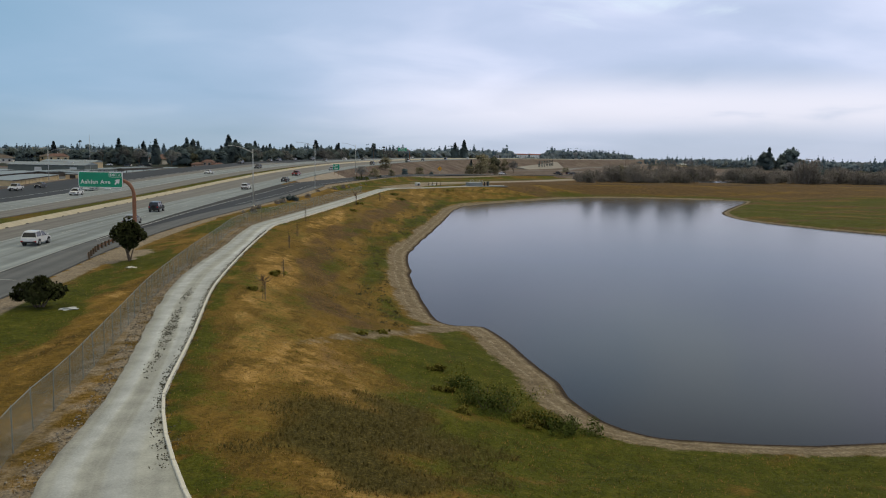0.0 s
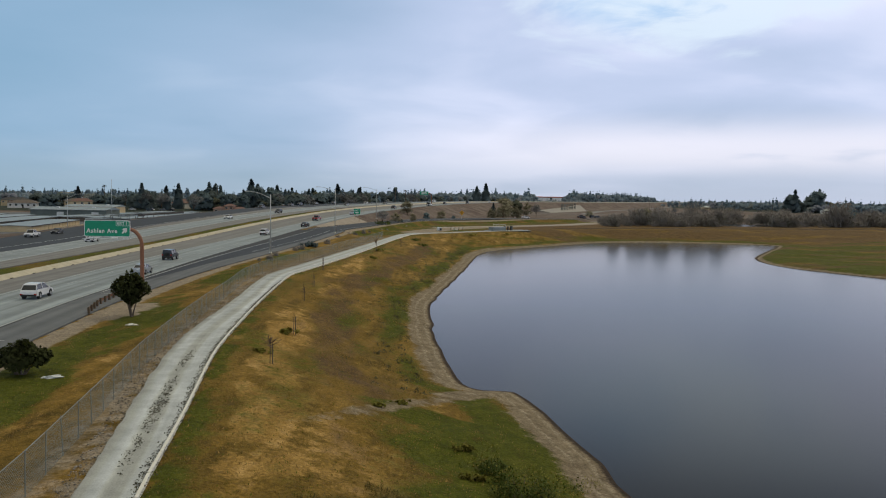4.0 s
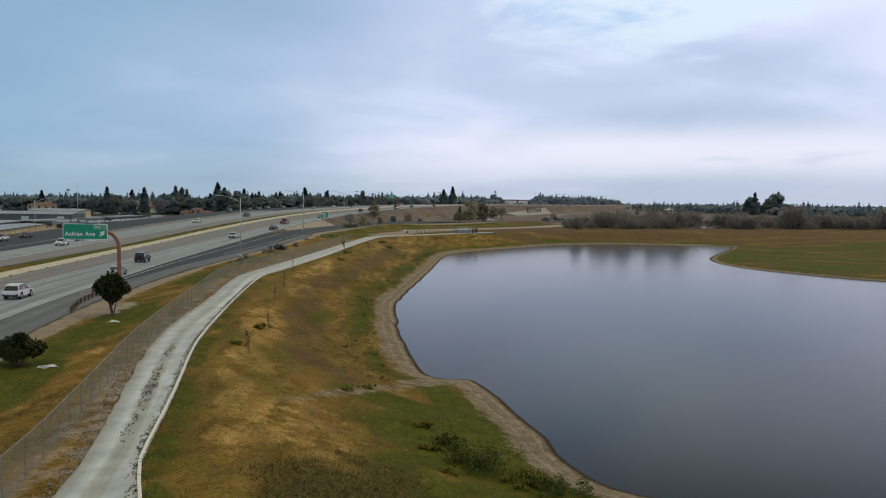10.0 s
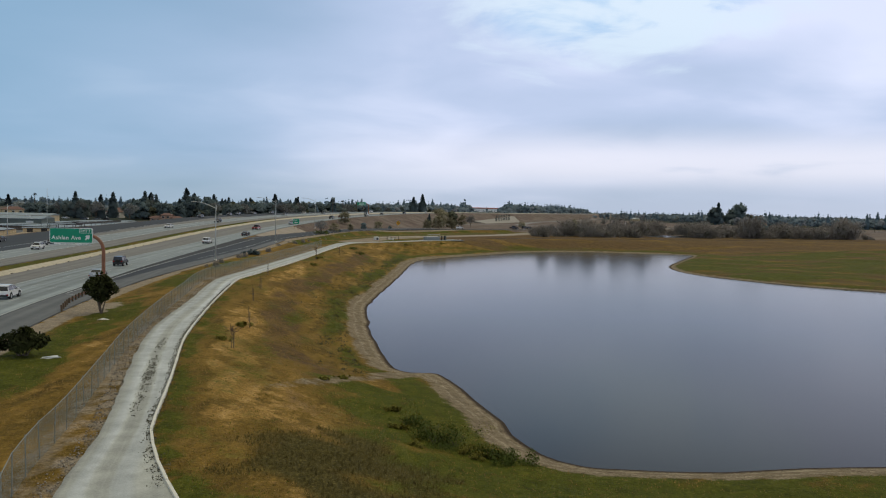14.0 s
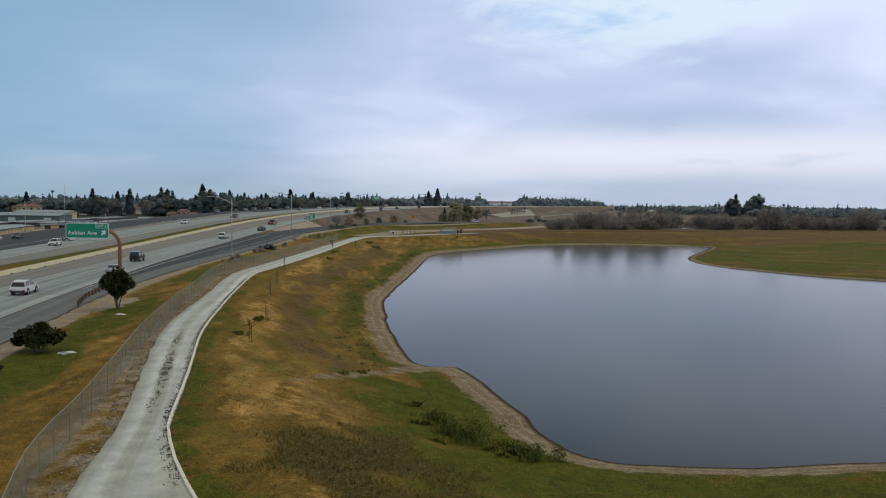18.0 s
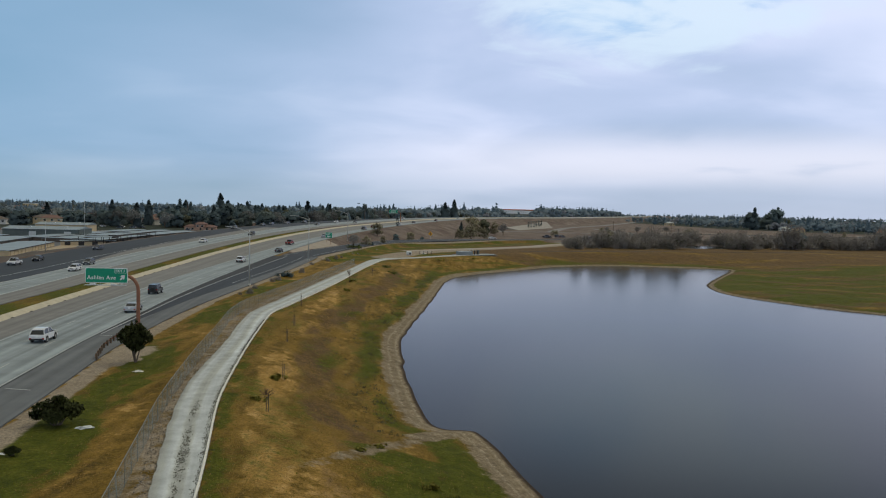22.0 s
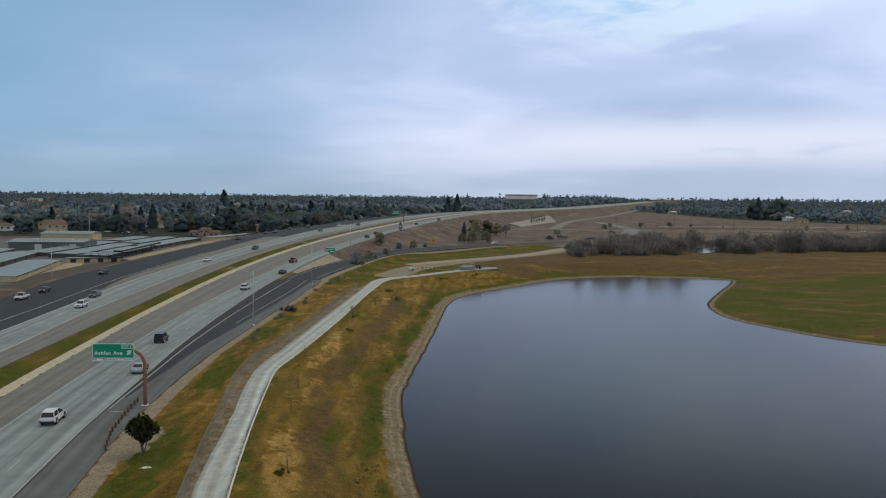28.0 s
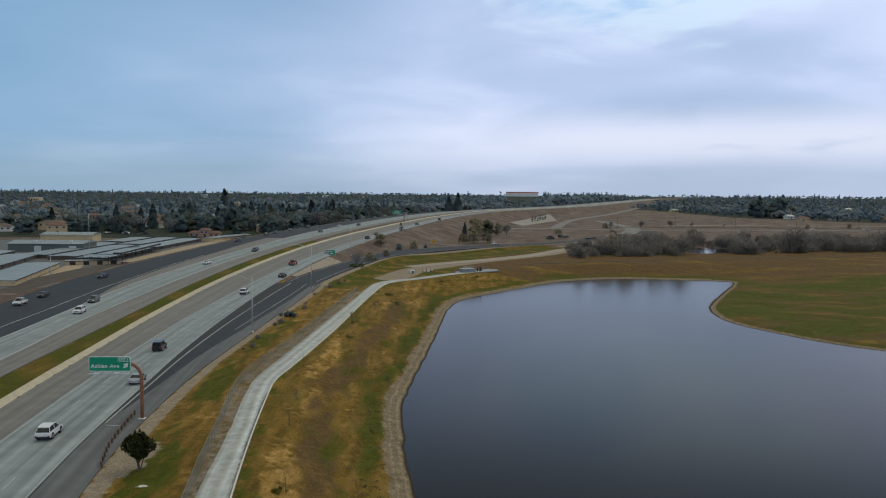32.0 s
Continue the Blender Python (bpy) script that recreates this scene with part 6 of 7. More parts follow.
def thickets():
    """Leafless willow brush beyond the far bank, along the small second pond, and by the ramp."""
    rng = np.random.default_rng(31)
    grey, green = [], []
    protos = []
    for _ in range(6):
        haze = cards(blob_points(330, [(0, 0, 2.0, 1.9, 0.85), (1.2, 0.3, 1.5, 1.3, 0.9), (-1.2, -0.3, 1.5, 1.3, 0.9), (0.2, 0.9, 2.4, 1.2, 0.9)], rng, 0.1), 0.42, rng, 0.0, 0.10)
        protos.append(merge((lambda s: (s[0].tolist(), s[1].tolist()))(twig_shrub(3.6, 2.6, rng, 150)), (haze[0].tolist(), haze[1].tolist())))
    leafy = [cards(blob_points(150, [(0, 0, 1.5, 1.6, 0.8), (1, 0.4, 1.2, 1.1, 0.8), (-1, -0.2, 1.2, 1.1, 0.8)], rng, 0.3), 0.2, rng) for _ in range(3)]
    for _ in range(520):
        x = rng.uniform(54, 262) if rng.uniform() < 0.85 else rng.uniform(80, 150)
        front = np.interp(x, [34, 54, 84, 106, 139, 172, 206, 260], [368, 378, 394, 398, 412, 424, 436, 455])
        y = front + rng.uniform(0, 1) ** 1.3 * (55 + 0.15 * x)
        if ((x - 133) / 18) ** 2 + ((y - 441) / 24) ** 2 < 1 or (abs(x - 0.302 * y) < 0.026 * y and y < 448) or (abs(x - 128) < 14 and y < 441 and rng.uniform() < 0.92):
            continue
        p = protos[rng.integers(5)]
        tall = float(np.interp(x, [34, 62, 95], [0.5, 0.95, 1.5])) * (0.75 + 0.5 * wobble(np.array([x]), np.array([y]), 34, 3)[0]) * (rng.uniform(1.3, 2.1) if rng.uniform() < 0.16 else rng.uniform(0.6, 1.25))
        grey.append(placed(*p, x, y, LEVEE - 0.3, tall, rng.uniform(0, 6.28)))
        if rng.uniform() < 0.6:
            green.append(placed(*leafy[rng.integers(3)], x, y, LEVEE - 0.3, tall * rng.uniform(0.7, 1.1), rng.uniform(0, 6.28)))
    for cx, cy in ((228, 452), (240, 455), (193, 446), (120, 520), (110, 505), (130, 530)):
        for _ in range(7):
            grey.append(placed(*protos[rng.integers(6)], cx + rng.normal(0, 4), cy + rng.normal(0, 4), LEVEE - 0.3, rng.uniform(1.0, 1.7), rng.uniform(0, 6.28)))
    for _ in range(26):
        y = rng.uniform(150, 330)
        x = np.interp(y, [150, 254, 288, 330], [-42.5, -42.6, -40.5, -33]) + rng.uniform(0, 2.5)
        grey.append(placed(*protos[rng.integers(5)], x, y, LEVEE - 0.3, rng.uniform(0.2, 0.45), rng.uniform(0, 6.28)))
    hedge = []
    row = along(spline([(131, 708), (184, 720), (262, 727), (397, 725), (620, 742)], 10), 420)
    for p in row:
        k = rng.uniform(0.25, 0.6)
        hedge.append(placed(*leafy[rng.integers(3)], p[0] + rng.normal(0, 0.5), p[1] + rng.normal(0, 0.5), LEVEE - 0.6, k, rng.uniform(0, 6.28)))
    stuff("hedge", hedge, M_LEAF2, "long low dark hedge along the distant road", "hedge", soft="out")
    stuff("willow_brush", grey, M_TWIG, "grey leafless willow brush behind the far bank", "brush", soft="out")
    stuff("leafy_brush", green, M_LEAF3, "olive-green leafing brush among the bare willows", "brush", soft="out")


thickets()


M_CLUMP = material("olive_weed_clumps", (0.062, 0.056, 0.018), 0.9, 0.4, 0.6, 5, 0.0, island=0.5)


def bank_clumps():
    """Small dark clumps of weeds scattered along the foot of the slope."""
    rng = np.random.default_rng(43)
    sets = []
    ys = rng.uniform(70, 250, 330)
    edge_x = np.interp(ys, [70, 80, 90, 103, 120, 132, 146, 168, 195, 243], [-1.5, -2.4, -4.2, -6.2, -8.0, -8.8, -8.2, -6.8, -5.2, -2.5])
    xs = edge_x - np.abs(rng.normal(0, 3.2, 330)) - 3.4
    for x, y, z in zip(xs, ys, lay(np.column_stack([xs, ys]))[0]):
        s = rng.uniform(0.10, 0.34)
        pts = rng.normal(size=(16, 3)) * np.array([s, s, s * 0.35]) + np.array([0, 0, s * 0.35])
        sets.append(placed(*cards(pts, 0.09, rng), x, y, z))
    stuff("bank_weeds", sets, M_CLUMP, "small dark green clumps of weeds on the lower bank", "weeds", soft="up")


bank_clumps()


def grasses():
    """Tufts of dry, green and weedy growth on the banks and verges."""
    rng = np.random.default_rng(41)
    n = 150000
    x = rng.uniform(-46, 34, n)
    y = 22 + 130 * rng.uniform(0, 1, n) ** 1.7
    pts = np.column_stack([x, y])
    z, za, zb = lay(pts)
    bare = (za[:, 0] > 0.45) | (zb[:, 2] > 0.2) | (zb[:, 0] > 0.5) | (z < 0.3) | (x < fw_x("verge", y) + 1.0)
    road = np.vstack([along(spline(ROAD_LEFT, 3), 160), along(KERB_LINE, 160)[::-1]])
    bare |= inside(pts, road)
    keep = ~bare
    pts, z, za = pts[keep], z[keep], za[keep]
    r = rng.uniform(0, 1, len(pts))
    patch = 0.5 + 0.5 * wobble(pts[:, 0], pts[:, 1], 9, 3)
    kind = np.where(za[:, 2] > 0.4, 2, np.where(za[:, 1] * 0.9 > r, 1, 0))
    keep = (kind == 2) | (kind == 1) & (rng.uniform(0, 1, len(pts)) < 0.55) | (kind == 0) & (rng.uniform(0, 1, len(pts)) < 0.15 + 0.75 * patch)
    pts, z, kind = pts[keep], z[keep], kind[keep]

    def tufts(p, zz, high, wide):
        m = len(p)
        a = rng.uniform(0, 6.283, m)
        d = np.column_stack([np.cos(a), np.sin(a), np.zeros(m)]) * (wide * rng.uniform(0.6, 1.4, m))[:, None]
        base = np.column_stack([p, zz - 0.04])
        tip = base + np.column_stack([rng.normal(0, 0.5, m) * high, rng.normal(0, 0.5, m) * high, high * rng.uniform(0.5, 1.4, m)])
        v = np.stack([base - d, base + d, tip], 1).reshape(-1, 3)
        return v, np.arange(3 * m).reshape(-1, 3)

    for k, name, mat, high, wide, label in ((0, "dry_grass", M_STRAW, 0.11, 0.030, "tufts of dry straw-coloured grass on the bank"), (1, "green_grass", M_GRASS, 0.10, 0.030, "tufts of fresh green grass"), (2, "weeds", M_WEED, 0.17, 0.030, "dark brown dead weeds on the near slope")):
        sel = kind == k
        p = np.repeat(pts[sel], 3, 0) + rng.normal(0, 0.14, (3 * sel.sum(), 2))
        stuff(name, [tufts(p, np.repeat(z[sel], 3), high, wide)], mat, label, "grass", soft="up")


M_STRAW = material("straw_grass", (0.26, 0.165, 0.052), 0.95, 0.35, 0.12, 2, 0.0, island=0.4, thin=0.12)
M_GRASS = material("green_grass_blades", (0.084, 0.098, 0.009), 0.9, 0.3, 0.2, 2, 0.0, island=0.4, thin=0.12)
M_WEED = material("dead_weeds", (0.098, 0.080, 0.024), 0.95, 0.35, 0.3, 2, 0.0, island=0.5, thin=0.12)
grasses()

# ---------------------------------------------------------------- vehicles
M_GLASS = material("tinted_glass", (0.015, 0.018, 0.02), 0.08, 0.1, 1, 5, 0.0)
M_TYRE = material("tyre_rubber", (0.018, 0.018, 0.018), 0.85, 0.2, 3, 20, 0.0)
M_RIM = material("alloy_rim", (0.5, 0.5, 0.5), 0.35, 0.1, 3, 20, 0.0, 0.8)
M_LAMP_R = material("red_lens", (0.35, 0.01, 0.01), 0.25, 0.1, 3, 20, 0.0)
M_LAMP_W = material("clear_lens", (0.75, 0.75, 0.72), 0.15, 0.1, 3, 20, 0.0)
M_DARK = material("black_plastic", (0.02, 0.02, 0.022), 0.6, 0.2, 3, 20, 0.0)
PAINTS = {n: material(f"{n}_car_paint", c, 0.35, 0.04, 1, 5, 0.0, m, coat=0.6) for n, c, m in (("white", (0.72, 0.72, 0.72), 0), ("silver", (0.42, 0.44, 0.46), 0.5), ("black", (0.018, 0.02, 0.025), 0.1),
          ("red", (0.28, 0.025, 0.02), 0), ("navy", (0.02, 0.035, 0.07), 0.2), ("grey", (0.12, 0.125, 0.13), 0.4), ("maroon", (0.13, 0.02, 0.02), 0.1))}
# side outlines (along y, up z): lower body, then cabin
OUTLINE = {
    "sedan": (4.7, 1.82, [(-2.34, 0.33), (-2.36, 0.70), (-2.30, 0.95), (-1.9, 1.02), (-1.2, 1.0), (0.9, 0.96), (1.7, 0.88), (2.2, 0.74), (2.35, 0.55), (2.33, 0.33)], [(-1.78, 0.98), (-1.05, 1.38), (-0.5, 1.46), (0.15, 1.45), (0.45, 1.37), (1.22, 0.93)]),
    "suv": (4.65, 1.86, [(-2.30, 0.38), (-2.34, 0.72), (-2.28, 1.0), (-2.15, 1.08), (-1.0, 1.10), (0.9, 1.06), (1.5, 1.0), (2.05, 0.90), (2.28, 0.72), (2.32, 0.38)], [(-2.2, 1.05), (-1.85, 1.60), (-1.3, 1.70), (-0.2, 1.71), (0.35, 1.62), (1.25, 1.04)]),
    "pickup": (5.6, 1.95, [(-2.8, 0.5), (-2.8, 1.12), (-0.7, 1.12), (1.4, 1.12), (2.6, 1.05), (2.78, 0.8), (2.8, 0.5)], [(-0.85, 1.1), (-0.6, 1.80), (0.7, 1.82), (1.45, 1.1)]),
    "jeep": (4.3, 1.88, [(-2.1, 0.5), (-2.12, 1.1), (1.0, 1.1), (2.0, 1.06), (2.1, 0.5)], [(-2.0, 1.08), (-1.95, 1.80), (0.55, 1.82), (0.95, 1.08)]),
}


def loft(outline, w0, w1):
    """A solid from a side outline; narrower by the top."""
    zs = [z for _, z in outline]
    lo, hi = min(zs), max(zs)
    n = len(outline)
    wd = lambda z: w0 + (w1 - w0) * (z - lo) / (hi - lo)
    vs = [(-wd(z) / 2, y, z) for y, z in outline] + [(wd(z) / 2, y, z) for y, z in outline]
    fs = [tuple(range(n)), tuple(range(n, 2 * n))[::-1]] + [(i, i + n, (i + 1) % n + n, (i + 1) % n) for i in range(n)]
    bm = bmesh.new()
    bv = [bm.verts.new(v) for v in vs]
    for q in fs:
        bm.faces.new([bv[i] for i in q])
    bmesh.ops.recalc_face_normals(bm, faces=bm.faces[:])
    bmesh.ops.bevel(bm, geom=bm.edges[:], offset=0.05, segments=2, affect="EDGES")
    return bm


def vehicle(kind, paint, x, y, heading, z=ROADZ, label=""):
    length, width, low, cabin = OUTLINE[kind]
    names = {"sedan": "sedan", "suv": "sport utility vehicle", "pickup": "pickup truck", "jeep": "boxy off-road vehicle"}
    root = thing("car" if kind != "pickup" else "pickup_truck", label or f"{paint} {names[kind]} on the freeway lanes", "car" if kind != "pickup" else "truck", (x, y, z), heading, "traffic")
    body = part("body", loft(low, width, width * 0.95), PAINTS[paint], root, smooth_shade=False)
    cab = part("cabin_glass", loft(cabin, width * 0.92, width * 0.74), M_GLASS, root, "dark tinted windows")
    top = max(z0 for _, z0 in cabin)
    ys = sorted(y0 for y0, z0 in cabin if z0 > top - 0.15)
    over = [(y0, z0) for y0, z0 in cabin if z0 > top - 0.15]
    ring = [(y0, z0 + 0.035) for y0, z0 in over] + [(y0, z0 - 0.03) for y0, z0 in over[::-1]]
    k = len(ring)
    side = [(sx * width * 0.385, y0, z0) for sx in (-1, 1) for y0, z0 in ring]
    part("roof", (side, [tuple(range(k)), tuple(range(k, 2 * k))[::-1]] + [(i, i + k, (i + 1) % k + k, (i + 1) % k) for i in range(k)]), PAINTS[paint], root)
    for sx in (-1, 1):
        part("pillar", tube([(sx * width * 0.455, cabin[0][0] + 0.08, cabin[0][1]), (sx * width * 0.372, cabin[1][0] + 0.03, cabin[1][1])], 0.05, 5), PAINTS[paint], root)
        part("pillar", tube([(sx * width * 0.455, cabin[-1][0] - 0.05, cabin[-1][1]), (sx * width * 0.372, cabin[-2][0], cabin[-2][1])], 0.04, 5), PAINTS[paint], root)
        part("tail_light", box((0.28, 0.06, 0.2), (sx * width * 0.40, -length / 2 - 0.0, low[1][1] - 0.26), 0.02), M_LAMP_R, root, "red lens")
        part("headlight", box((0.36, 0.10, 0.16), (sx * width * 0.36, length / 2 - 0.06, low[-2][1] - 0.06), 0.03), M_LAMP_W, root, "clear lens")
        part("mirror", box((0.2, 0.12, 0.14), (sx * (width / 2 + 0.06), cabin[-1][0] - 0.35, cabin[-1][1] + 0.04), 0.03), PAINTS[paint], root)
        part("pillar", tube([(sx * width * 0.462, ys[0] * 0.3 + ys[-1] * 0.7 - 0.25, cabin[0][1]), (sx * width * 0.380, ys[0] * 0.3 + ys[-1] * 0.7 - 0.3, top - 0.02)], 0.045, 5), PAINTS[paint], root)
        for wy in (-length * 0.30, length * 0.31):
            r = 0.33 if kind == "sedan" else 0.38
            part("wheel_arch", tube([(sx * (width / 2 - 0.25), wy, r + 0.03), (sx * (width / 2 + 0.008), wy, r + 0.03)], r + 0.07, 14), M_DARK, root)
            tyre = part("wheel", tube([(sx * (width / 2 - 0.2), wy, r), (sx * (width / 2 + 0.02), wy, r)], r, 14), M_TYRE, root, "black tyre")
            part("rim", tube([(sx * (width / 2 + 0.0), wy, r), (sx * (width / 2 + 0.035), wy, r)], r * 0.6, 10), M_RIM, tyre)
    part("bumper", box((width * 0.9, 0.12, 0.2), (0, -length / 2 + 0.02, 0.38), 0.03), M_DARK if kind in ("suv", "jeep", "pickup") else PAINTS[paint], root)
    part("grille", box((width * 0.5, 0.06, 0.2), (0, length / 2 - 0.0, 0.55), 0.02), M_DARK, root)
    part("number_plate", box((0.32, 0.02, 0.15), (0, -length / 2 - 0.05, 0.72)), M_WHITE, root)
    if kind == "pickup":
        part("cargo_bed", box((width * 0.82, 1.8, 0.02), (0, -1.8, 1.13)), M_DARK, root, "dark open bed")
    if kind == "jeep":
        part("spare_wheel", tube([(0, -2.12, 1.0), (0, -2.34, 1.0)], 0.36, 14), M_TYRE, root)
    return root


def lane_pose(a, b, t, y):
    x = float(fw_x(a, y) * (1 - t) + fw_x(b, y) * t)
    x2 = float(fw_x(a, y + 4) * (1 - t) + fw_x(b, y + 4) * t)
    return x, y, math.degrees(math.atan2(-(x2 - x), 4.0)), ROADZ + float(rise(y))


def traffic():
    for kind, paint, t, y in (("suv", "white", 0.52, 98), ("sedan", "silver", 0.84, 127), ("jeep", "black", 0.52, 153), ("suv", "white", 0.5, 232), ("sedan", "black", 0.82, 268), ("pickup", "red", 0.17, 300),
                              ("sedan", "silver", 0.5, 342), ("suv", "black", 0.5, 415), ("sedan", "maroon", 0.2, 445), ("suv", "white", 0.8, 500), ("sedan", "black", 0.5, 560), ("suv", "navy", 0.82, 640), ("sedan", "white", 0.2, 760)):
        x, y, a, z = lane_pose("left", "right", t, y)
        vehicle(kind, paint, x, y, a, z)
    for kind, paint, t, y in (("suv", "white", 0.5, 196), ("suv", "grey", 0.18, 214), ("sedan", "white", 0.5, 300), ("suv", "black", 0.8, 345), ("sedan", "grey", 0.5, 465), ("sedan", "white", 0.2, 520), ("sedan", "black", 0.7, 540), ("suv", "white", 0.5, 700)):
        x, y, a, z = lane_pose("far_out", "far_in", t, y)
        vehicle(kind, paint, x, y, a + 180, z, label=f"{paint} {'car' if kind == 'sedan' else 'sport utility vehicle'} on the opposite carriageway")
    for kind, paint, t, y in (("sedan", "black", 0.4, 222), ("sedan", "navy", 0.45, 262), ("pickup", "white", 0.35, 208), ("suv", "black", 0.45, 392), ("sedan", "black", 0.4, 436), ("suv", "navy", 0.5, 448), ("sedan", "grey", 0.4, 476), ("suv", "black", 0.5, 505)):
        x, y, a, z = lane_pose("far_edge", "far_line", t, y)
        vehicle(kind, paint, x, y, a + 180, z, label=f"{paint} {'car' if kind == 'sedan' else 'pickup truck'} on the dark entry lanes")
    for kind, paint, x, y, a in (("sedan", "white", 20.5, 449, -45), ("suv", "black", 60.5, 528, -60), ("suv", "black", 84, 522, -60), ("suv", "grey", 88, 526, -60), ("sedan", "white", 300, 689, -85), ("suv", "white", 345, 691, -85), ("pickup", "black", 59.3, 526, -60), ("suv", "black", 72, 543, -50), ("jeep", "black", 69.2, 547, -50)):
        vehicle(kind, paint, x, y, a, label=f"{paint} {'car' if kind == 'sedan' else 'sport utility vehicle'} on the distant side road", z=ROADZ + 0.02 + (float(ramp_rise(y)) if x < 60 else 0.0))
    for kind, paint, x, y, a in (("sedan", "white", -241, 546, 80), ("suv", "black", -221, 527, 85), ("sedan", "white", -226, 541, 80), ("suv", "grey", -215, 533, 85), ("sedan", "black", -211, 538, 80), ("suv", "black", -136.6, 504, 12), ("pickup", "maroon", -134.2, 497, 8), ("suv", "grey", -137.5, 512, 10), ("suv", "maroon", -139.5, 331.5, 0), ("sedan", "black", -171, 512, 60)):
        vehicle(kind, paint, x, y, a, ground_z(x, y) + 0.06, f"{paint} {'car' if kind == 'sedan' else 'vehicle'} parked at the storage yard")


traffic()

# ---------------------------------------------------------------- buildings and works
M_TAN = material("tan_stucco", (0.60, 0.475, 0.29), 0.9, 0.15, 0.5, 6, 0.01)
M_ROOF = material("grey_metal_roof", (0.245, 0.285, 0.300), 0.5, 0.18, 0.15, 4, 0.0, 0.3, per_object=0.4)
M_GREEN_WALL = material("grey_green_siding", (0.12, 0.145, 0.135), 0.7, 0.15, 0.4, 6, 0.01)
M_TILE = material("red_roof_tile", (0.16, 0.088, 0.070), 0.85, 0.2, 0.6, 8, 0.01)
M_PINK = material("pink_stucco", (0.46, 0.29, 0.21), 0.9, 0.15, 0.5, 6, 0.01)
M_DOOR = material("white_roller_door", (0.62, 0.64, 0.63), 0.6, 0.08, 1, 8, 0.0)
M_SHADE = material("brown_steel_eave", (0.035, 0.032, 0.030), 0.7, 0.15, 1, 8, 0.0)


# YARD scales the plan away from the camera, so the lowered sheds keep their place in view
YARD, YARDZ = 1.035, LEVEE - YARD_DROP - 0.12


def shed(a, b, width, high, label, wall=None, pillars=0, doors=0):
    """A long low storage building: its front runs from a to b, its body lies to the left of that."""
    a, b = np.array(a, float) * YARD, np.array(b, float) * YARD
    d = b - a
    length, turn = float(np.hypot(*d)), math.degrees(math.atan2(d[1], d[0]))
    root = thing("storage_shed", label, "building", (a[0], a[1], YARDZ), turn, "storage sheds")
    part("wall", box((length, width, high), (length / 2, width / 2, 0)), wall or M_TAN, root)
    e, up = 0.35, 0.28
    vs = [(-e, -e, high), (length + e, -e, high), (length + e, width / 2, high + up), (-e, width / 2, high + up), (-e, width + e, high), (length + e, width + e, high)]
    vs += [(x, y, z - 0.14) for x, y, z in vs]
    fs = [(0, 1, 2, 3), (3, 2, 5, 4), (0, 6, 7, 1), (4, 5, 11, 10), (0, 3, 4, 10, 9, 6), (1, 7, 8, 11, 5, 2), (6, 9, 8, 7), (9, 10, 11, 8)]
    roof = part("roof", (vs, fs), M_ROOF, root, "grey ribbed metal roof")
    for i in range(int(length / 6)):
        part("roof_seam", box((0.08, width / 2 + e, 0.05), (6 * i + 3, (width / 2 - e) / 2, high + up / 2 - 0.02)), M_ROOF, roof) if length < 45 else None
    part("eave", box((length + 2 * e, 0.08, 0.28), (length / 2, -e - 0.05, high - 0.26)), M_SHADE, root, "dark brown steel eave")
    for i in range(pillars):
        part("pilaster", box((0.45, 0.12, high), (length * (i + 0.5) / pillars, -0.06, 0)), M_TAN, root)
    for i in range(doors):
        part("roller_door", box((2.2, 0.06, high * 0.8), (length * (i + 0.5) / doors, -0.04, 0.02)), M_SHADE, root, "brown roller door")
    return root


M_BROWN = material("brown_roller_doors", (0.11, 0.085, 0.065), 0.7, 0.2, 0.6, 6, 0.0)
yard = [(-134, 240), (-138, 300), (-139, 330), (-139.5, 400), (-138, 478), (-262, 478), (-296, 420), (-280, 236), (-150, 234)]
tagged(add_mesh("yard_paving", [(x * YARD, y * YARD, YARDZ + 0.04) for x, y in yard[::-1]], [tuple(range(len(yard)))], M_ASPH2), "grey asphalt yard between the storage sheds", "paving", kind="structure")
M_LOAM = material("bare_dark_soil", (0.075, 0.060, 0.048), 0.95, 0.3, 0.3, 5, 0.02)
M_SAND = material("pale_tan_soil", (0.36, 0.285, 0.19), 0.95, 0.2, 0.4, 6, 0.02)
for name, z, mat, label, plan in (("bare_strip", 0.07, M_LOAM, "strip of dark bare soil below the storage wall", [(-140, 235), (-141.5, 256), (-146, 275), (-146.5, 307), (-143, 328), (-139, 340), (-134, 340), (-131.5, 309), (-133, 272), (-129, 235)]),
                                  ("soil_pad", 0.09, M_SAND, "pale tan soil pad beside the storage wall", [(-146, 275), (-158, 319), (-151, 320), (-146.5, 307)])):
    tagged(add_mesh(name, [(x * YARD, y * YARD, YARDZ + z) for x, y in plan[::-1]], [tuple(range(len(plan)))], mat), label, "bare ground", kind="structure")
drive = [(-143, 348), (-144, 455), (-144.5, 500), (-150.5, 500), (-151.5, 479), (-152.5, 442), (-150, 348)]
tagged(add_mesh("driveway", [(x, y, YARDZ + 0.08) for x, y in drive[::-1]], [tuple(range(len(drive)))], M_SAND), "pale tan driveway in front of the storage sheds", "driveway", kind="structure")
shed((-140.6, 250), (-156.6, 311), 13, 1.9, "long tan storage shed with pilasters and a grey metal roof", None, 14)
for k, (y0, y1) in enumerate(((238, 352), (232, 368), (228, 378), (224, 384), (226, 386))):
    x = -159 - 20 * k
    shed((x, y0), (x - 27, y1), 14, 1.8, "long low storage shed with a grey metal roof", M_BROWN, 0, 8)
shed((-157.6, 318), (-139.0, 326), 5, 1.9, "tan end wall of the storage yard with dark doors", None, 0, 4)
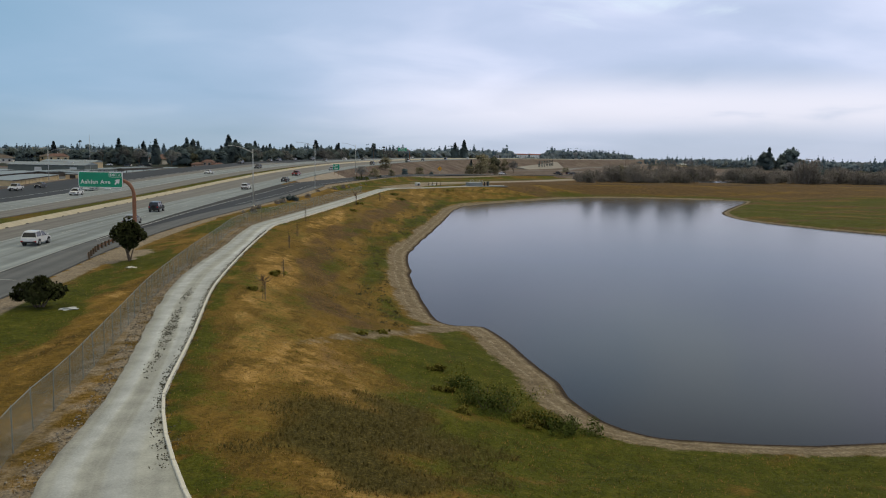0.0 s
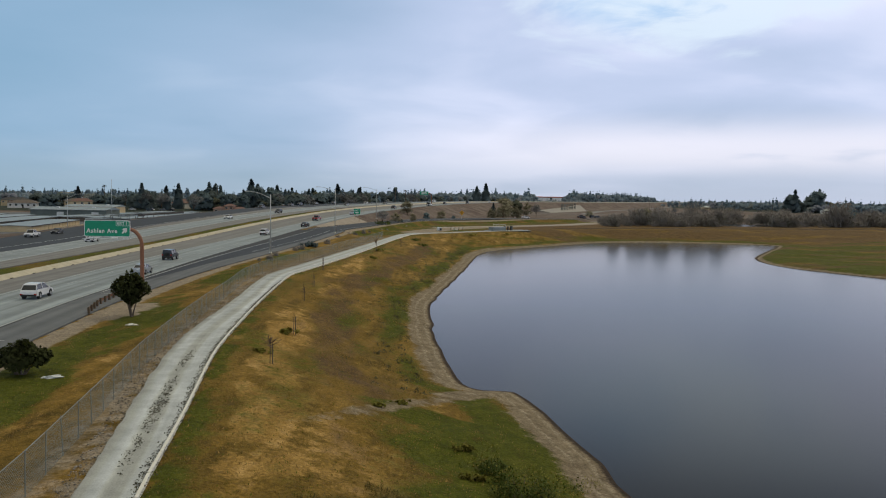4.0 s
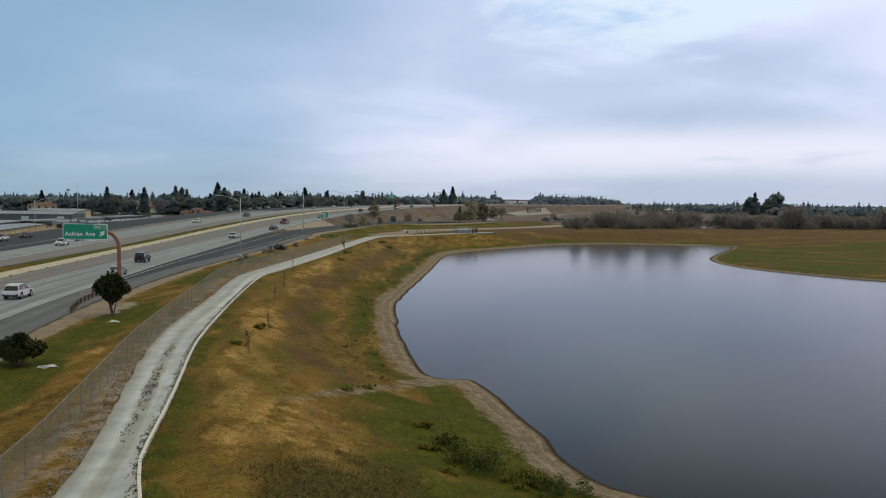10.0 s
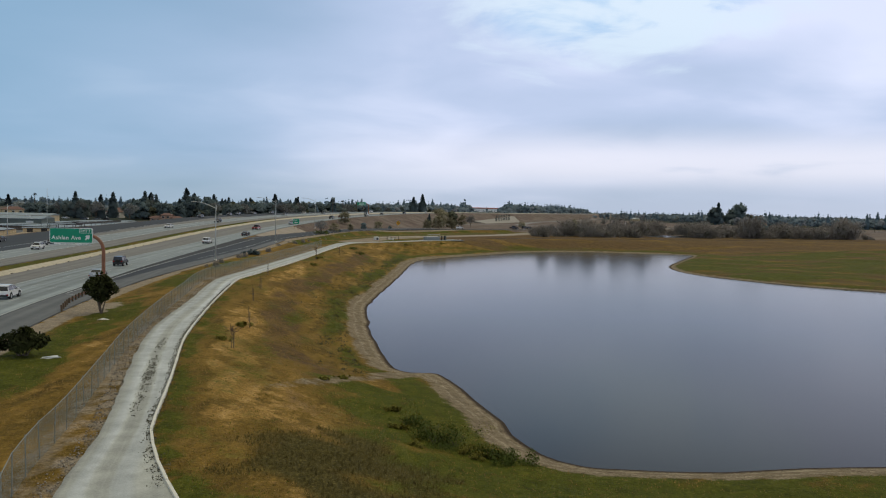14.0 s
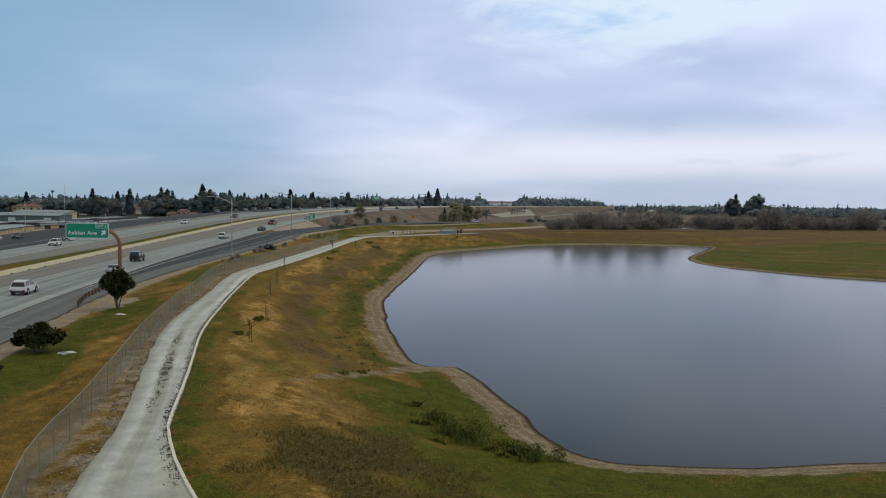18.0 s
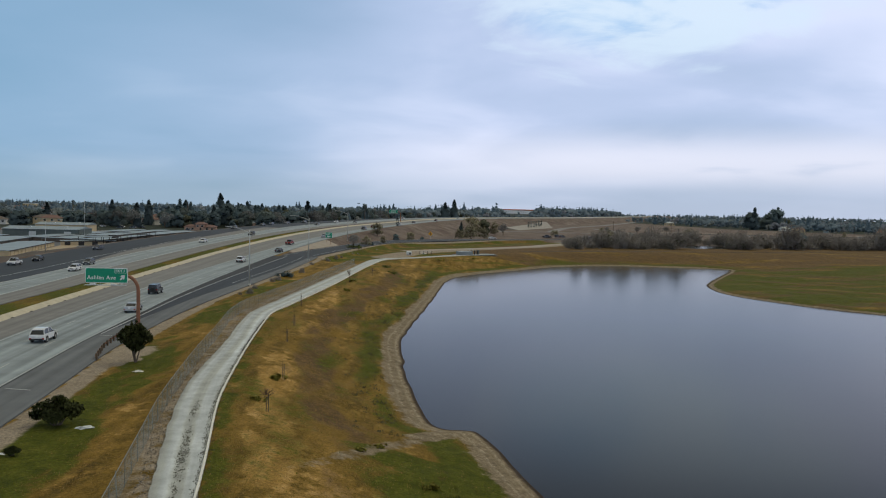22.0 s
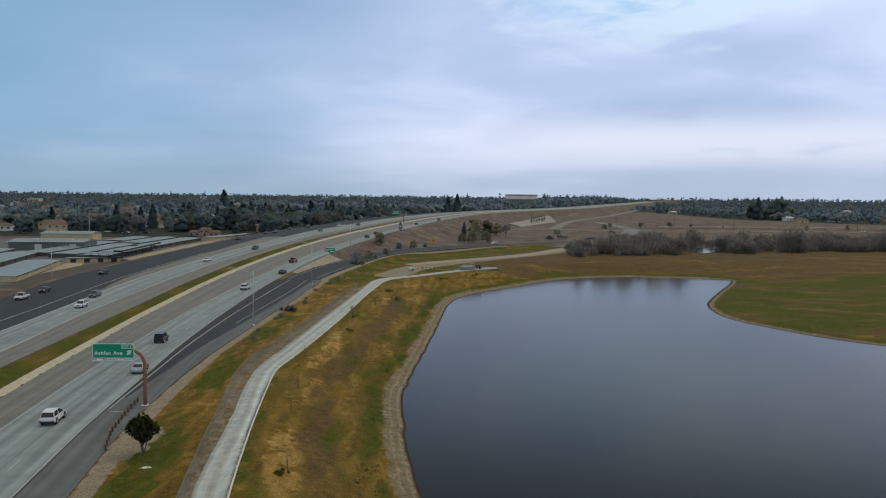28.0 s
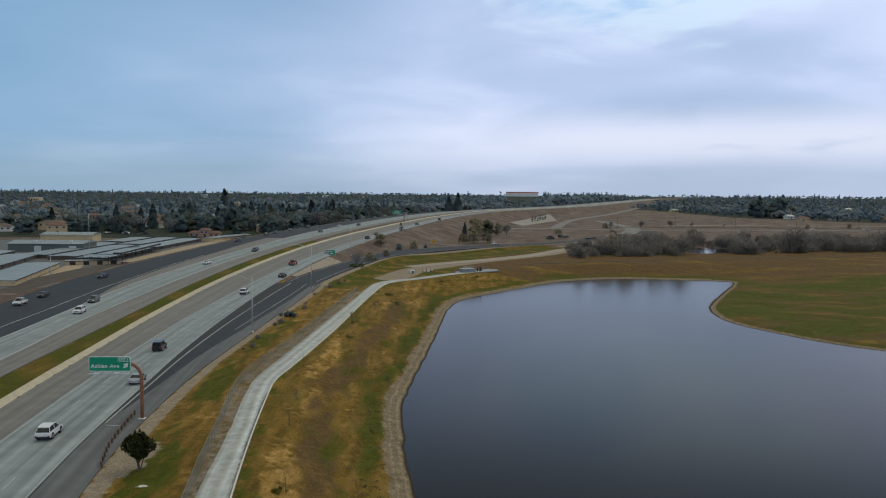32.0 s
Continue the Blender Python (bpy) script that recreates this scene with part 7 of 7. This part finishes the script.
for k, (x0, y0, x1, y1, w) in enumerate(((-149, 336, -151.5, 394, M_BROWN), (-165, 342, -167, 412, M_BROWN), (-181, 348, -183, 428, M_BROWN), (-152, 402, -152, 470, M_BROWN), (-168, 420, -168, 476, M_BROWN), (-184, 438, -184, 476, M_BROWN))):
    shed((x0, y0), (x1, y1), 12.5, 1.8, "low storage shed with a tan wall and grey metal roof" if w is M_TAN else "low storage shed with brown doors and a grey metal roof", w, 0, 6)


def carport(a, b, width):
    a, b = np.array(a, float) * YARD, np.array(b, float) * YARD
    d = b - a
    length, turn = float(np.hypot(*d)), math.degrees(math.atan2(d[1], d[0]))
    root = thing("carport", "open steel carport with a dark fascia", "carport", (a[0], a[1], YARDZ), turn, "carports")
    part("roof", box((length, width, 0.12), (length / 2, width / 2, 3.6)), M_ROOF, root)
    part("fascia", box((length, 0.1, 0.75), (length / 2, -0.06, 3.2)), M_SHADE, root, "dark brown fascia")
    part("fascia", box((0.1, width, 0.75), (-0.06, width / 2, 3.2)), M_SHADE, root, "dark brown fascia")
    for i in range(5):
        for y in (0.3, width - 0.3):
            part("column", box((0.18, 0.18, 3.6), (0.3 + (length - 0.6) * i / 4, y, 0)), M_SHADE, root)


shed((-144, 470), (-133.0, 512), 9, 2.2, "low tan storage shed at the far end of the yard", M_TAN, 6)
carport((-139.5, 330.5), (-153.5, 330), 7)
carport((-143.5, 338), (-149, 398), 3.5)


def warehouse(x, y, w, d, h, wall, roof, label, doors=(), turn=0):
    root = thing("warehouse", label, "building", (x, y, ground_z(x, y) - 0.03), turn)
    part("wall", box((w, d, h), (0, d / 2, 0)), wall, root)
    vs = [(-w / 2 - 0.4, -0.4, h), (w / 2 + 0.4, -0.4, h), (w / 2 + 0.4, d / 2, h + 1.2), (-w / 2 - 0.4, d / 2, h + 1.2), (w / 2 + 0.4, d + 0.4, h), (-w / 2 - 0.4, d + 0.4, h)]
    part("roof", (vs, [(0, 1, 2, 3), (3, 2, 4, 5), (0, 3, 5), (1, 4, 2)]), roof, root)
    part("gutter", box((w + 0.8, 0.2, 0.25), (0, -0.5, h - 0.15)), M_DOOR, root, "white gutter")
    for dx in doors:
        part("roller_door", box((3.4, 0.1, h * 0.72), (dx, -0.05, 0)), M_DOOR, root, "white roller door")
    for dx in (-w * 0.2, w * 0.28):
        part("roof_vent", box((1.6, 1.2, 0.7), (dx, d * 0.3, h + 0.6), 0.05), M_DOOR, root)
    return root


warehouse(-207, 398, 37, 18, 4.2, M_GREEN_WALL, M_ROOF, "grey-green metal warehouse with white roller doors", (-4, 13), 5)
warehouse(-232, 470, 30, 14, 4.5, M_TAN, M_ROOF, "tan block building behind the warehouse", (), 3)
warehouse(-330, 440, 22, 16, 8.5, M_TAN, M_ROOF, "two-storey tan building at the edge of the yard", (-6, 4), 0)


def house(x, y, w, d, h, wall, roof, label, turn=0, wings=()):
    root = thing("house", label, "house", (x, y, LEVEE - 0.15), turn)
    for dx, ww, hh in ((0, w, h), *wings):
        part("wall", box((ww, d, hh), (dx, d / 2, 0)), wall, root)
        e = 0.6
        vs = [(dx - ww / 2 - e, -e, hh), (dx + ww / 2 + e, -e, hh), (dx + ww / 2 + e, d + e, hh), (dx - ww / 2 - e, d + e, hh), (dx - ww / 4, d / 2, hh + d * 0.22), (dx + ww / 4, d / 2, hh + d * 0.22)]
        part("roof", (vs, [(0, 1, 5, 4), (1, 2, 5), (2, 3, 4, 5), (3, 0, 4), (3, 2, 1, 0)]), roof, root)
        for k in range(max(2, int(ww / 3.5))):
            wx = dx - ww / 2 + ww * (k + 0.5) / max(2, int(ww / 3.5))
            win = part("window", box((1.5, 0.08, 1.3), (wx, -0.05, hh - 2.0), 0.02), M_DOOR, root)
            part("pane", box((1.3, 0.06, 1.1), (wx, -0.09, hh - 1.9)), M_GLASS, win)
    part("door", box((1.1, 0.08, 2.1), (0.4, -0.06, 0)), M_SHADE, root)
    return root


house(-165, 517, 6.0, 6, 4.4, M_PINK, M_TILE, "pink stucco house with a red tile roof behind the sheds", 0, ((-6.5, 7, 2.6), (6.2, 6.5, 2.6)))
M_SCHOOL = material("white_plaster", (0.78, 0.76, 0.72), 0.8, 0.06, 0.2, 3, 0.0)


M_STUCCO = material("bright_white_stucco", (0.86, 0.85, 0.84), 0.8, 0.05, 0.1, 2, 0.0)
M_TERRA = material("orange_roof_tile", (0.55, 0.20, 0.13), 0.85, 0.15, 0.1, 2, 0.0)


def far_block():
    root = thing("long_white_building", "long white building with a red roof on the horizon", "building", (337, 4400, LEVEE - 0.2), 0)
    part("wall", box((170, 50, 19), (0, 0, 0)), M_STUCCO, root)
    part("roof", box((174, 54, 6), (0, 0, 19), 2.0), M_TERRA, root)
    for i in range(14):
        part("window", box((1.8, 0.3, 2.0), (-74 + 11.5 * i, -25.1, 10)), M_GLASS, root)


far_block()


def town():
    """Roofs and pale walls of houses among the far trees."""
    rng = np.random.default_rng(51)
    roofs = [M_ROOF, M_TILE, M_SHADE, M_BROWN]
    for x, y in HOUSES:
        house(x, y, rng.uniform(11, 20), rng.uniform(8, 11), rng.uniform(3.4, 5.8), (M_SCHOOL, M_TAN, M_PINK)[rng.integers(3)], roofs[rng.integers(4)], "suburban house half hidden among the distant trees", rng.uniform(-30, 30))
    for x, y in ((411, 1040), (402, 985), (391, 925), (332, 1250), (441, 950)):
        house(x, y, rng.uniform(10, 15), 8, rng.uniform(2.8, 3.6), (M_SCHOOL, M_TAN)[rng.integers(2)], roofs[rng.integers(2)], "pale low house in front of the distant trees", rng.uniform(-20, 20))
    for i in range(13):
        x, y = rng.uniform(-430, -190), rng.uniform(520, 760)
        if -270 < x < -140 and y < 600:
            continue
        house(x, y, rng.uniform(11, 18), rng.uniform(8, 10), rng.uniform(3.5, 6.0), (M_SCHOOL, M_TAN, M_PINK)[rng.integers(3)], roofs[rng.integers(4)], "suburban house in gardens behind the storage yard", rng.uniform(-30, 30))
    for i in range(11):
        az, dist = rng.uniform(-30, 33), rng.uniform(1300, 3000)
        x, y = dist * math.sin(radians(az)), dist * math.cos(radians(az))
        if fw_x("far_edge", y) - 40 < x < fw_x("right", y) + 60:
            continue
        root = thing("tall_building", "pale flat-roofed building that rises above the distant trees", "building", (x, y, LEVEE - 0.2), rng.uniform(-25, 25))
        w, h = rng.uniform(10, 24), rng.uniform(8, 12)
        part("wall", box((w, 14, h), (0, 0, 0)), (M_SCHOOL, M_DOOR, M_TAN)[rng.integers(3)], root)
        part("parapet", box((w + 0.6, 14.6, 0.7), (0, 0, h)), M_DOOR, root)
        for j in range(int(w / 5)):
            part("window", box((2.2, 0.2, 2.0), (-w / 2 + 2.5 + 5 * j, -7.05, h - 4)), M_GLASS, root)


town()


def outlet_works():
    """Concrete outlet box with valves and rails on its pale slab, at the bend of the levee."""
    slab = tagged(add_mesh("concrete_slab", *shift_box(17, 7, 0.2, (7.5, 312.5, LEVEE - 0.18), 36), M_CONC), "pale concrete slab around the outlet works", "slab", kind="structure")
    root = thing("outlet_box", "grey concrete outlet box with dark valves and railings", "waterworks", (3.5, 309.5, LEVEE), 30)
    part("chamber", box((5.6, 3.2, 1.3), (0, 0, 0), 0.06), M_CONC, root)
    part("lid", box((5.2, 2.8, 0.08), (0, 0, 1.3)), M_GALV, root)
    for i in range(3):
        valve = part("valve", tube([(3.4 + 1.3 * i, 0.2, 0), (3.4 + 1.3 * i, 0.2, 1.5)], 0.28, 8), M_DARK, root, "dark iron valve stem")
        part("hand_wheel", tube([(3.4 + 1.3 * i, 0.2, 1.55), (3.4 + 1.3 * i, 0.2, 1.62)], 0.45, 10), M_DARK, valve)
    for i in range(5):
        part("rail_post", tube([(-2.6 + 1.3 * i, -1.5, 1.3), (-2.6 + 1.3 * i, -1.5, 2.3)], 0.05, 5), M_GALV, root)
    part("handrail", tube([(-2.6, -1.5, 2.3), (2.6, -1.5, 2.3)], 0.05, 5), M_GALV, root)
    part("control_cabinet", box((0.9, 0.6, 1.7), (6.6, 0.9, 0), 0.04), M_GREEN_WALL, root)
    tank = thing("pump_housing", "small white pump housing beside the works yard", "pump", (-17.6, 303, LEVEE - 0.15), 20)
    part("housing", box((1.8, 1.4, 1.3), (0, 0, 0), 0.2), M_DOOR, tank)
    part("hatch", box((0.7, 0.05, 0.7), (0.2, -0.72, 0.2)), M_DARK, tank)
    pen = thing("pipe_rail_pen", "low grey pipe railing around a manhole", "railing", (-11.5, 309, LEVEE - 0.15), 25)
    for i in range(4):
        part("post", tube([(-2.4 + 1.6 * i, 0, 0), (-2.4 + 1.6 * i, 0, 1.2)], 0.09, 6), M_DARK, pen)
    for z in (0.6, 1.15):
        part("rail", tube([(-2.4, 0, z), (2.4, 0, z)], 0.05, 5), M_GALV, pen)
    part("manhole", tube([(0, 1.4, 0), (0, 1.4, 0.4)], 0.9, 12), M_KERB, pen)


def shift_box(w, d, h, at, turn):
    m = pose(*at, 0, 0, turn)
    vs = [m @ Vector((x * w / 2, y * d / 2, z * h)) for z in (0, 1) for x, y in ((-1, -1), (1, -1), (1, 1), (-1, 1))]
    return vs, [(3, 2, 1, 0), (4, 5, 6, 7), (0, 1, 5, 4), (1, 2, 6, 5), (2, 3, 7, 6), (3, 0, 4, 7)]


outlet_works()


M_TRACK = road_material("dirt_track", (0.31, 0.262, 0.205), 0.2, 0.2)
M_SLOPE = material("slope_paving", (0.29, 0.27, 0.235), 0.9, 0.2, 0.3, 4, 0.0)


def far_ground():
    """Side roads, the second pond, a slope wall and the bare gore."""
    side = along(spline([(15, 641), (54, 676), (83, 678), (128, 666), (168, 668), (246, 683), (380, 691), (700, 715), (1200, 760)], 10), 70)
    ribbon("side_road", side + np.array([0, 7]), side - np.array([0, 4]), ROADZ + 0.02, M_SHOULDER, "pale distant cross road", thick=0.3)
    loop = along(spline([(83, 690), (88, 720), (122, 876), (180, 1040), (222, 1162), (352, 1585)], 12), 60)
    ribbon("loop_road", loop + np.array([-5, 1]), loop + np.array([4, -1]), ROADZ + 0.03, M_SHOULDER, "pale loop road up to the freeway", thick=0.3)
    street = along(spline([(62, 455), (84, 500), (104, 545), (128, 610), (150, 700), (150, 860)], 10), 40)
    ribbon("cross_street", street + np.array([-7, 2]), street + np.array([5, -2]), ROADZ + 0.012, M_SHOULDER, "grey cross street beyond the ramp", thick=0.3)
    for i, (y0, y1, x0, x1) in enumerate(((742, 745, 190, 900), (467, 470, 222, 420))):
        a, b = [(x0, y0 + 0.12 * x0), (x1, y0 + 0.12 * x1)], [(x0, y1 + 0.12 * x0), (x1, y1 + 0.12 * x1)]
        ribbon(f"field_track_{i + 1}", along(b, 30), along(a, 30), ROADZ + 0.004, M_BARRIER, "pale dirt track across the brown fields", "track", 0.3)
    track = along(spline([(-20, 328), (-3, 348), (18, 371), (36, 394), (58, 436), (84, 481), (101, 500)], 8), 50)
    ribbon("works_track", track + np.array([-3.0, 3.0]), track + np.array([2.5, -2.5]), LEVEE - 0.06, M_TRACK, "pale dirt track beyond the outlet works", thick=0.2)
    berm = along(spline(BERM[:8], 8), 70)
    ribbon("berm_path", berm + np.array([-0.6, 2.2]), berm + np.array([0.2, 0.9]), LEVEE - 0.02, M_LOAM, "narrow brown dirt path along the far bank", thick=0.2)
    a = np.linspace(0, 6.283, 26)[:-1]
    r = 1 + 0.18 * np.sin(3 * a + 1) + 0.1 * np.sin(5 * a)
    add = add_mesh("water_2", [(133 + 17 * math.cos(t) * k, 441 + 22 * math.sin(t) * k, LEVEE - 0.05) for t, k in zip(a, r)], [tuple(range(25))], M_WATER)
    tagged(add, "small still pond among bare willows", "water", kind="structure")
    gy = np.arange(272, 331, 4.0)
    inner = np.array([np.interp(y, *np.array(spline(RAMP_IN, 4))[:, ::-1].T) for y in gy]) - 0.5
    outer = np.minimum(fw_x("right", gy) + 0.7, inner - 0.2)
    ga, gb = np.column_stack([outer, gy]), np.column_stack([inner, gy])
    vs = [(p[0], p[1], ROADZ + 0.01 + float(rise(p[1]))) for p in ga] + [(p[0], p[1], ROADZ + 0.01 + float(ramp_rise(p[1]))) for p in gb]
    n = len(gy)
    tagged(add_mesh("gore_paving", vs, [(i, n + i, n + i + 1, i + 1) for i in range(n - 1)], M_TRACK), "bare beige gore paving between freeway and ramp", "paving", kind="structure")
    foot, head = along([(57, 728), (80, 790), (104, 862)], 12), along([(50, 752), (74, 806), (98, 872)], 12)
    n = len(foot)
    top = [LEVEE + 1.5 + 4.5 * i / (n - 1) for i in range(n)]
    vs = [(p[0], p[1], LEVEE - 0.2) for p in foot] + [(p[0], p[1], h) for p, h in zip(head, top)] + [(p[0] - 3, p[1] + 5, h) for p, h in zip(head, top)] + [(p[0] - 3, p[1] + 5, LEVEE - 0.2) for p in head]
    fs = [(k * n + i, k * n + i + 1, (k + 1) * n + i + 1, (k + 1) * n + i) for k in range(3) for i in range(n - 1)] + [(0, n, 2 * n, 3 * n), (n - 1, 4 * n - 1, 3 * n - 1, 2 * n - 1)]
    tagged(add_mesh("slope_wall", vs, fs, M_SLOPE), "pale paved slope below the freeway bridge", "wall", kind="structure")


far_ground()


def utility_poles():
    """Timber poles along the distant cross road."""
    for x in (132, 182, 236, 290, 345, 402):
        y = float(np.interp(x, [128, 168, 246, 380, 450], [676, 680, 696, 705, 712]))
        root = thing("utility_pole", "thin timber utility pole beside the distant road", "utility pole", (x, y, ground_z(x, y)), 5, "utility poles")
        part("pole", tube([(0, 0, -0.3), (0, 0, 5), (0, 0, 10.5)], [0.16, 0.14, 0.10], 6), M_BARK, root)
        arm = part("crossarm", box((2.4, 0.12, 0.14), (0, -0.12, 9.6), 0.01), M_BARK, root)
        for dx in (-1.0, -0.4, 0.4, 1.0):
            part("insulator", tube([(dx, -0.12, 9.74), (dx, -0.12, 9.95)], 0.05, 5), M_GALV, arm)


utility_poles()


def litter():
    """Loose rubble and weeds along the gravel road, rags and blocks on the verge."""
    rng = np.random.default_rng(61)
    sets, weeds = [], []
    left, right = along(spline(ROAD_LEFT, 3), 400)[40:260], along(KERB_LINE, 400)[40:260]
    for i in range(6500):
        k = rng.uniform(0, len(left) - 1.01)
        q, w = int(k), k - int(k)
        lp, rp = left[q] * (1 - w) + left[q + 1] * w, right[q] * (1 - w) + right[q + 1] * w
        p = lp + (lp - rp) * (rng.uniform(-0.04, 0.30) if rng.uniform() < 0.7 else rng.uniform(-0.05, 0.02))
        s = rng.uniform(0.010, 0.045)
        v = rng.normal(size=(8, 3)) * s * 0.25 + np.array([(x, y, z) for x in (-1, 1) for y in (-1, 1) for z in (-1, 1)]) * s * np.array([1, 1, 0.35])
        f = np.array([(0, 1, 3, 2), (4, 6, 7, 5), (0, 4, 5, 1), (2, 3, 7, 6), (0, 2, 6, 4), (1, 5, 7, 3)])
        sets.append((v + np.array([p[0], p[1], LEVEE - 0.06]), f))
    stuff("rubble", sets, M_RUBBLE, "loose brown and grey rubble along the edge of the gravel road", "rubble")
    mid_y = (left[:, 1] + right[:, 1]) / 2
    for i in range(1700):
        edge_side = rng.uniform() < 0.86
        k = int(np.argmin(np.abs(mid_y - (rng.uniform(30, 120) if edge_side else rng.choice([46, 51, 53, 55, 58, 66]) + rng.normal(0, 1.3)))))
        t = (rng.normal(0.958, 0.010) if rng.uniform() < 0.8 else rng.normal(1.05, 0.02)) if edge_side else rng.normal(0.50, 0.028)
        p = left[k] * (1 - t) + right[k] * t + rng.normal(0, 0.5, 2) * (np.array([0.12, 1.0]))
        weeds.append(placed(*cards(rng.normal(size=(4, 3)) * np.array([0.08, 0.16, 0.02]) + np.array([0, 0, 0.025]), 0.045, rng, 0.7), p[0], p[1], LEVEE + 0.02))
    stuff("road_weeds", weeds, M_ROADWEED, "dark low weeds in the middle and along the kerb of the gravel road", "weeds")
    for x, y, name, label, big in ((-28.8, 60.2, "plastic_sheet", "crumpled white plastic sheet lying in the grass", 0.62), (-33.2, 81.6, "concrete_block", "pale broken concrete block on the verge", 0.5), (-31.6, 53.2, "rag_bundle", "small white bundle beside the shoulder", 0.35)):
        bm = bmesh.new()
        bmesh.ops.create_icosphere(bm, subdivisions=3, radius=0.5)
        for v in bm.verts:
            q = v.co.copy()
            v.co = Vector((q.x * 2.4 * big, q.y * 1.2 * big, q.z * 0.55 * big)) * (0.75 + 0.7 * noise.noise(q * 3.1 + Vector((x, y, 0)))) * (1.0 + 0.25 * noise.noise(q * 9))
        me = bpy.data.meshes.new(name)
        bm.to_mesh(me)
        bm.free()
        me.materials.append(M_DOOR if big != 0.5 else M_KERB)
        ob = new(name, me)
        ob.matrix_basis = pose(x, y, ground_z(x, y) + 0.08 * big, 0, 0, 15)
        tagged(ob, label, "litter")


M_ROADWEED = material("dark_road_weeds", (0.085, 0.080, 0.055), 0.95, 0.4, 0.5, 4, 0.0, island=0.5)
M_RUBBLE = material("rubble_stone", (0.22, 0.195, 0.16), 0.95, 0.5, 1.0, 8, 0.01, island=1.1)
litter()
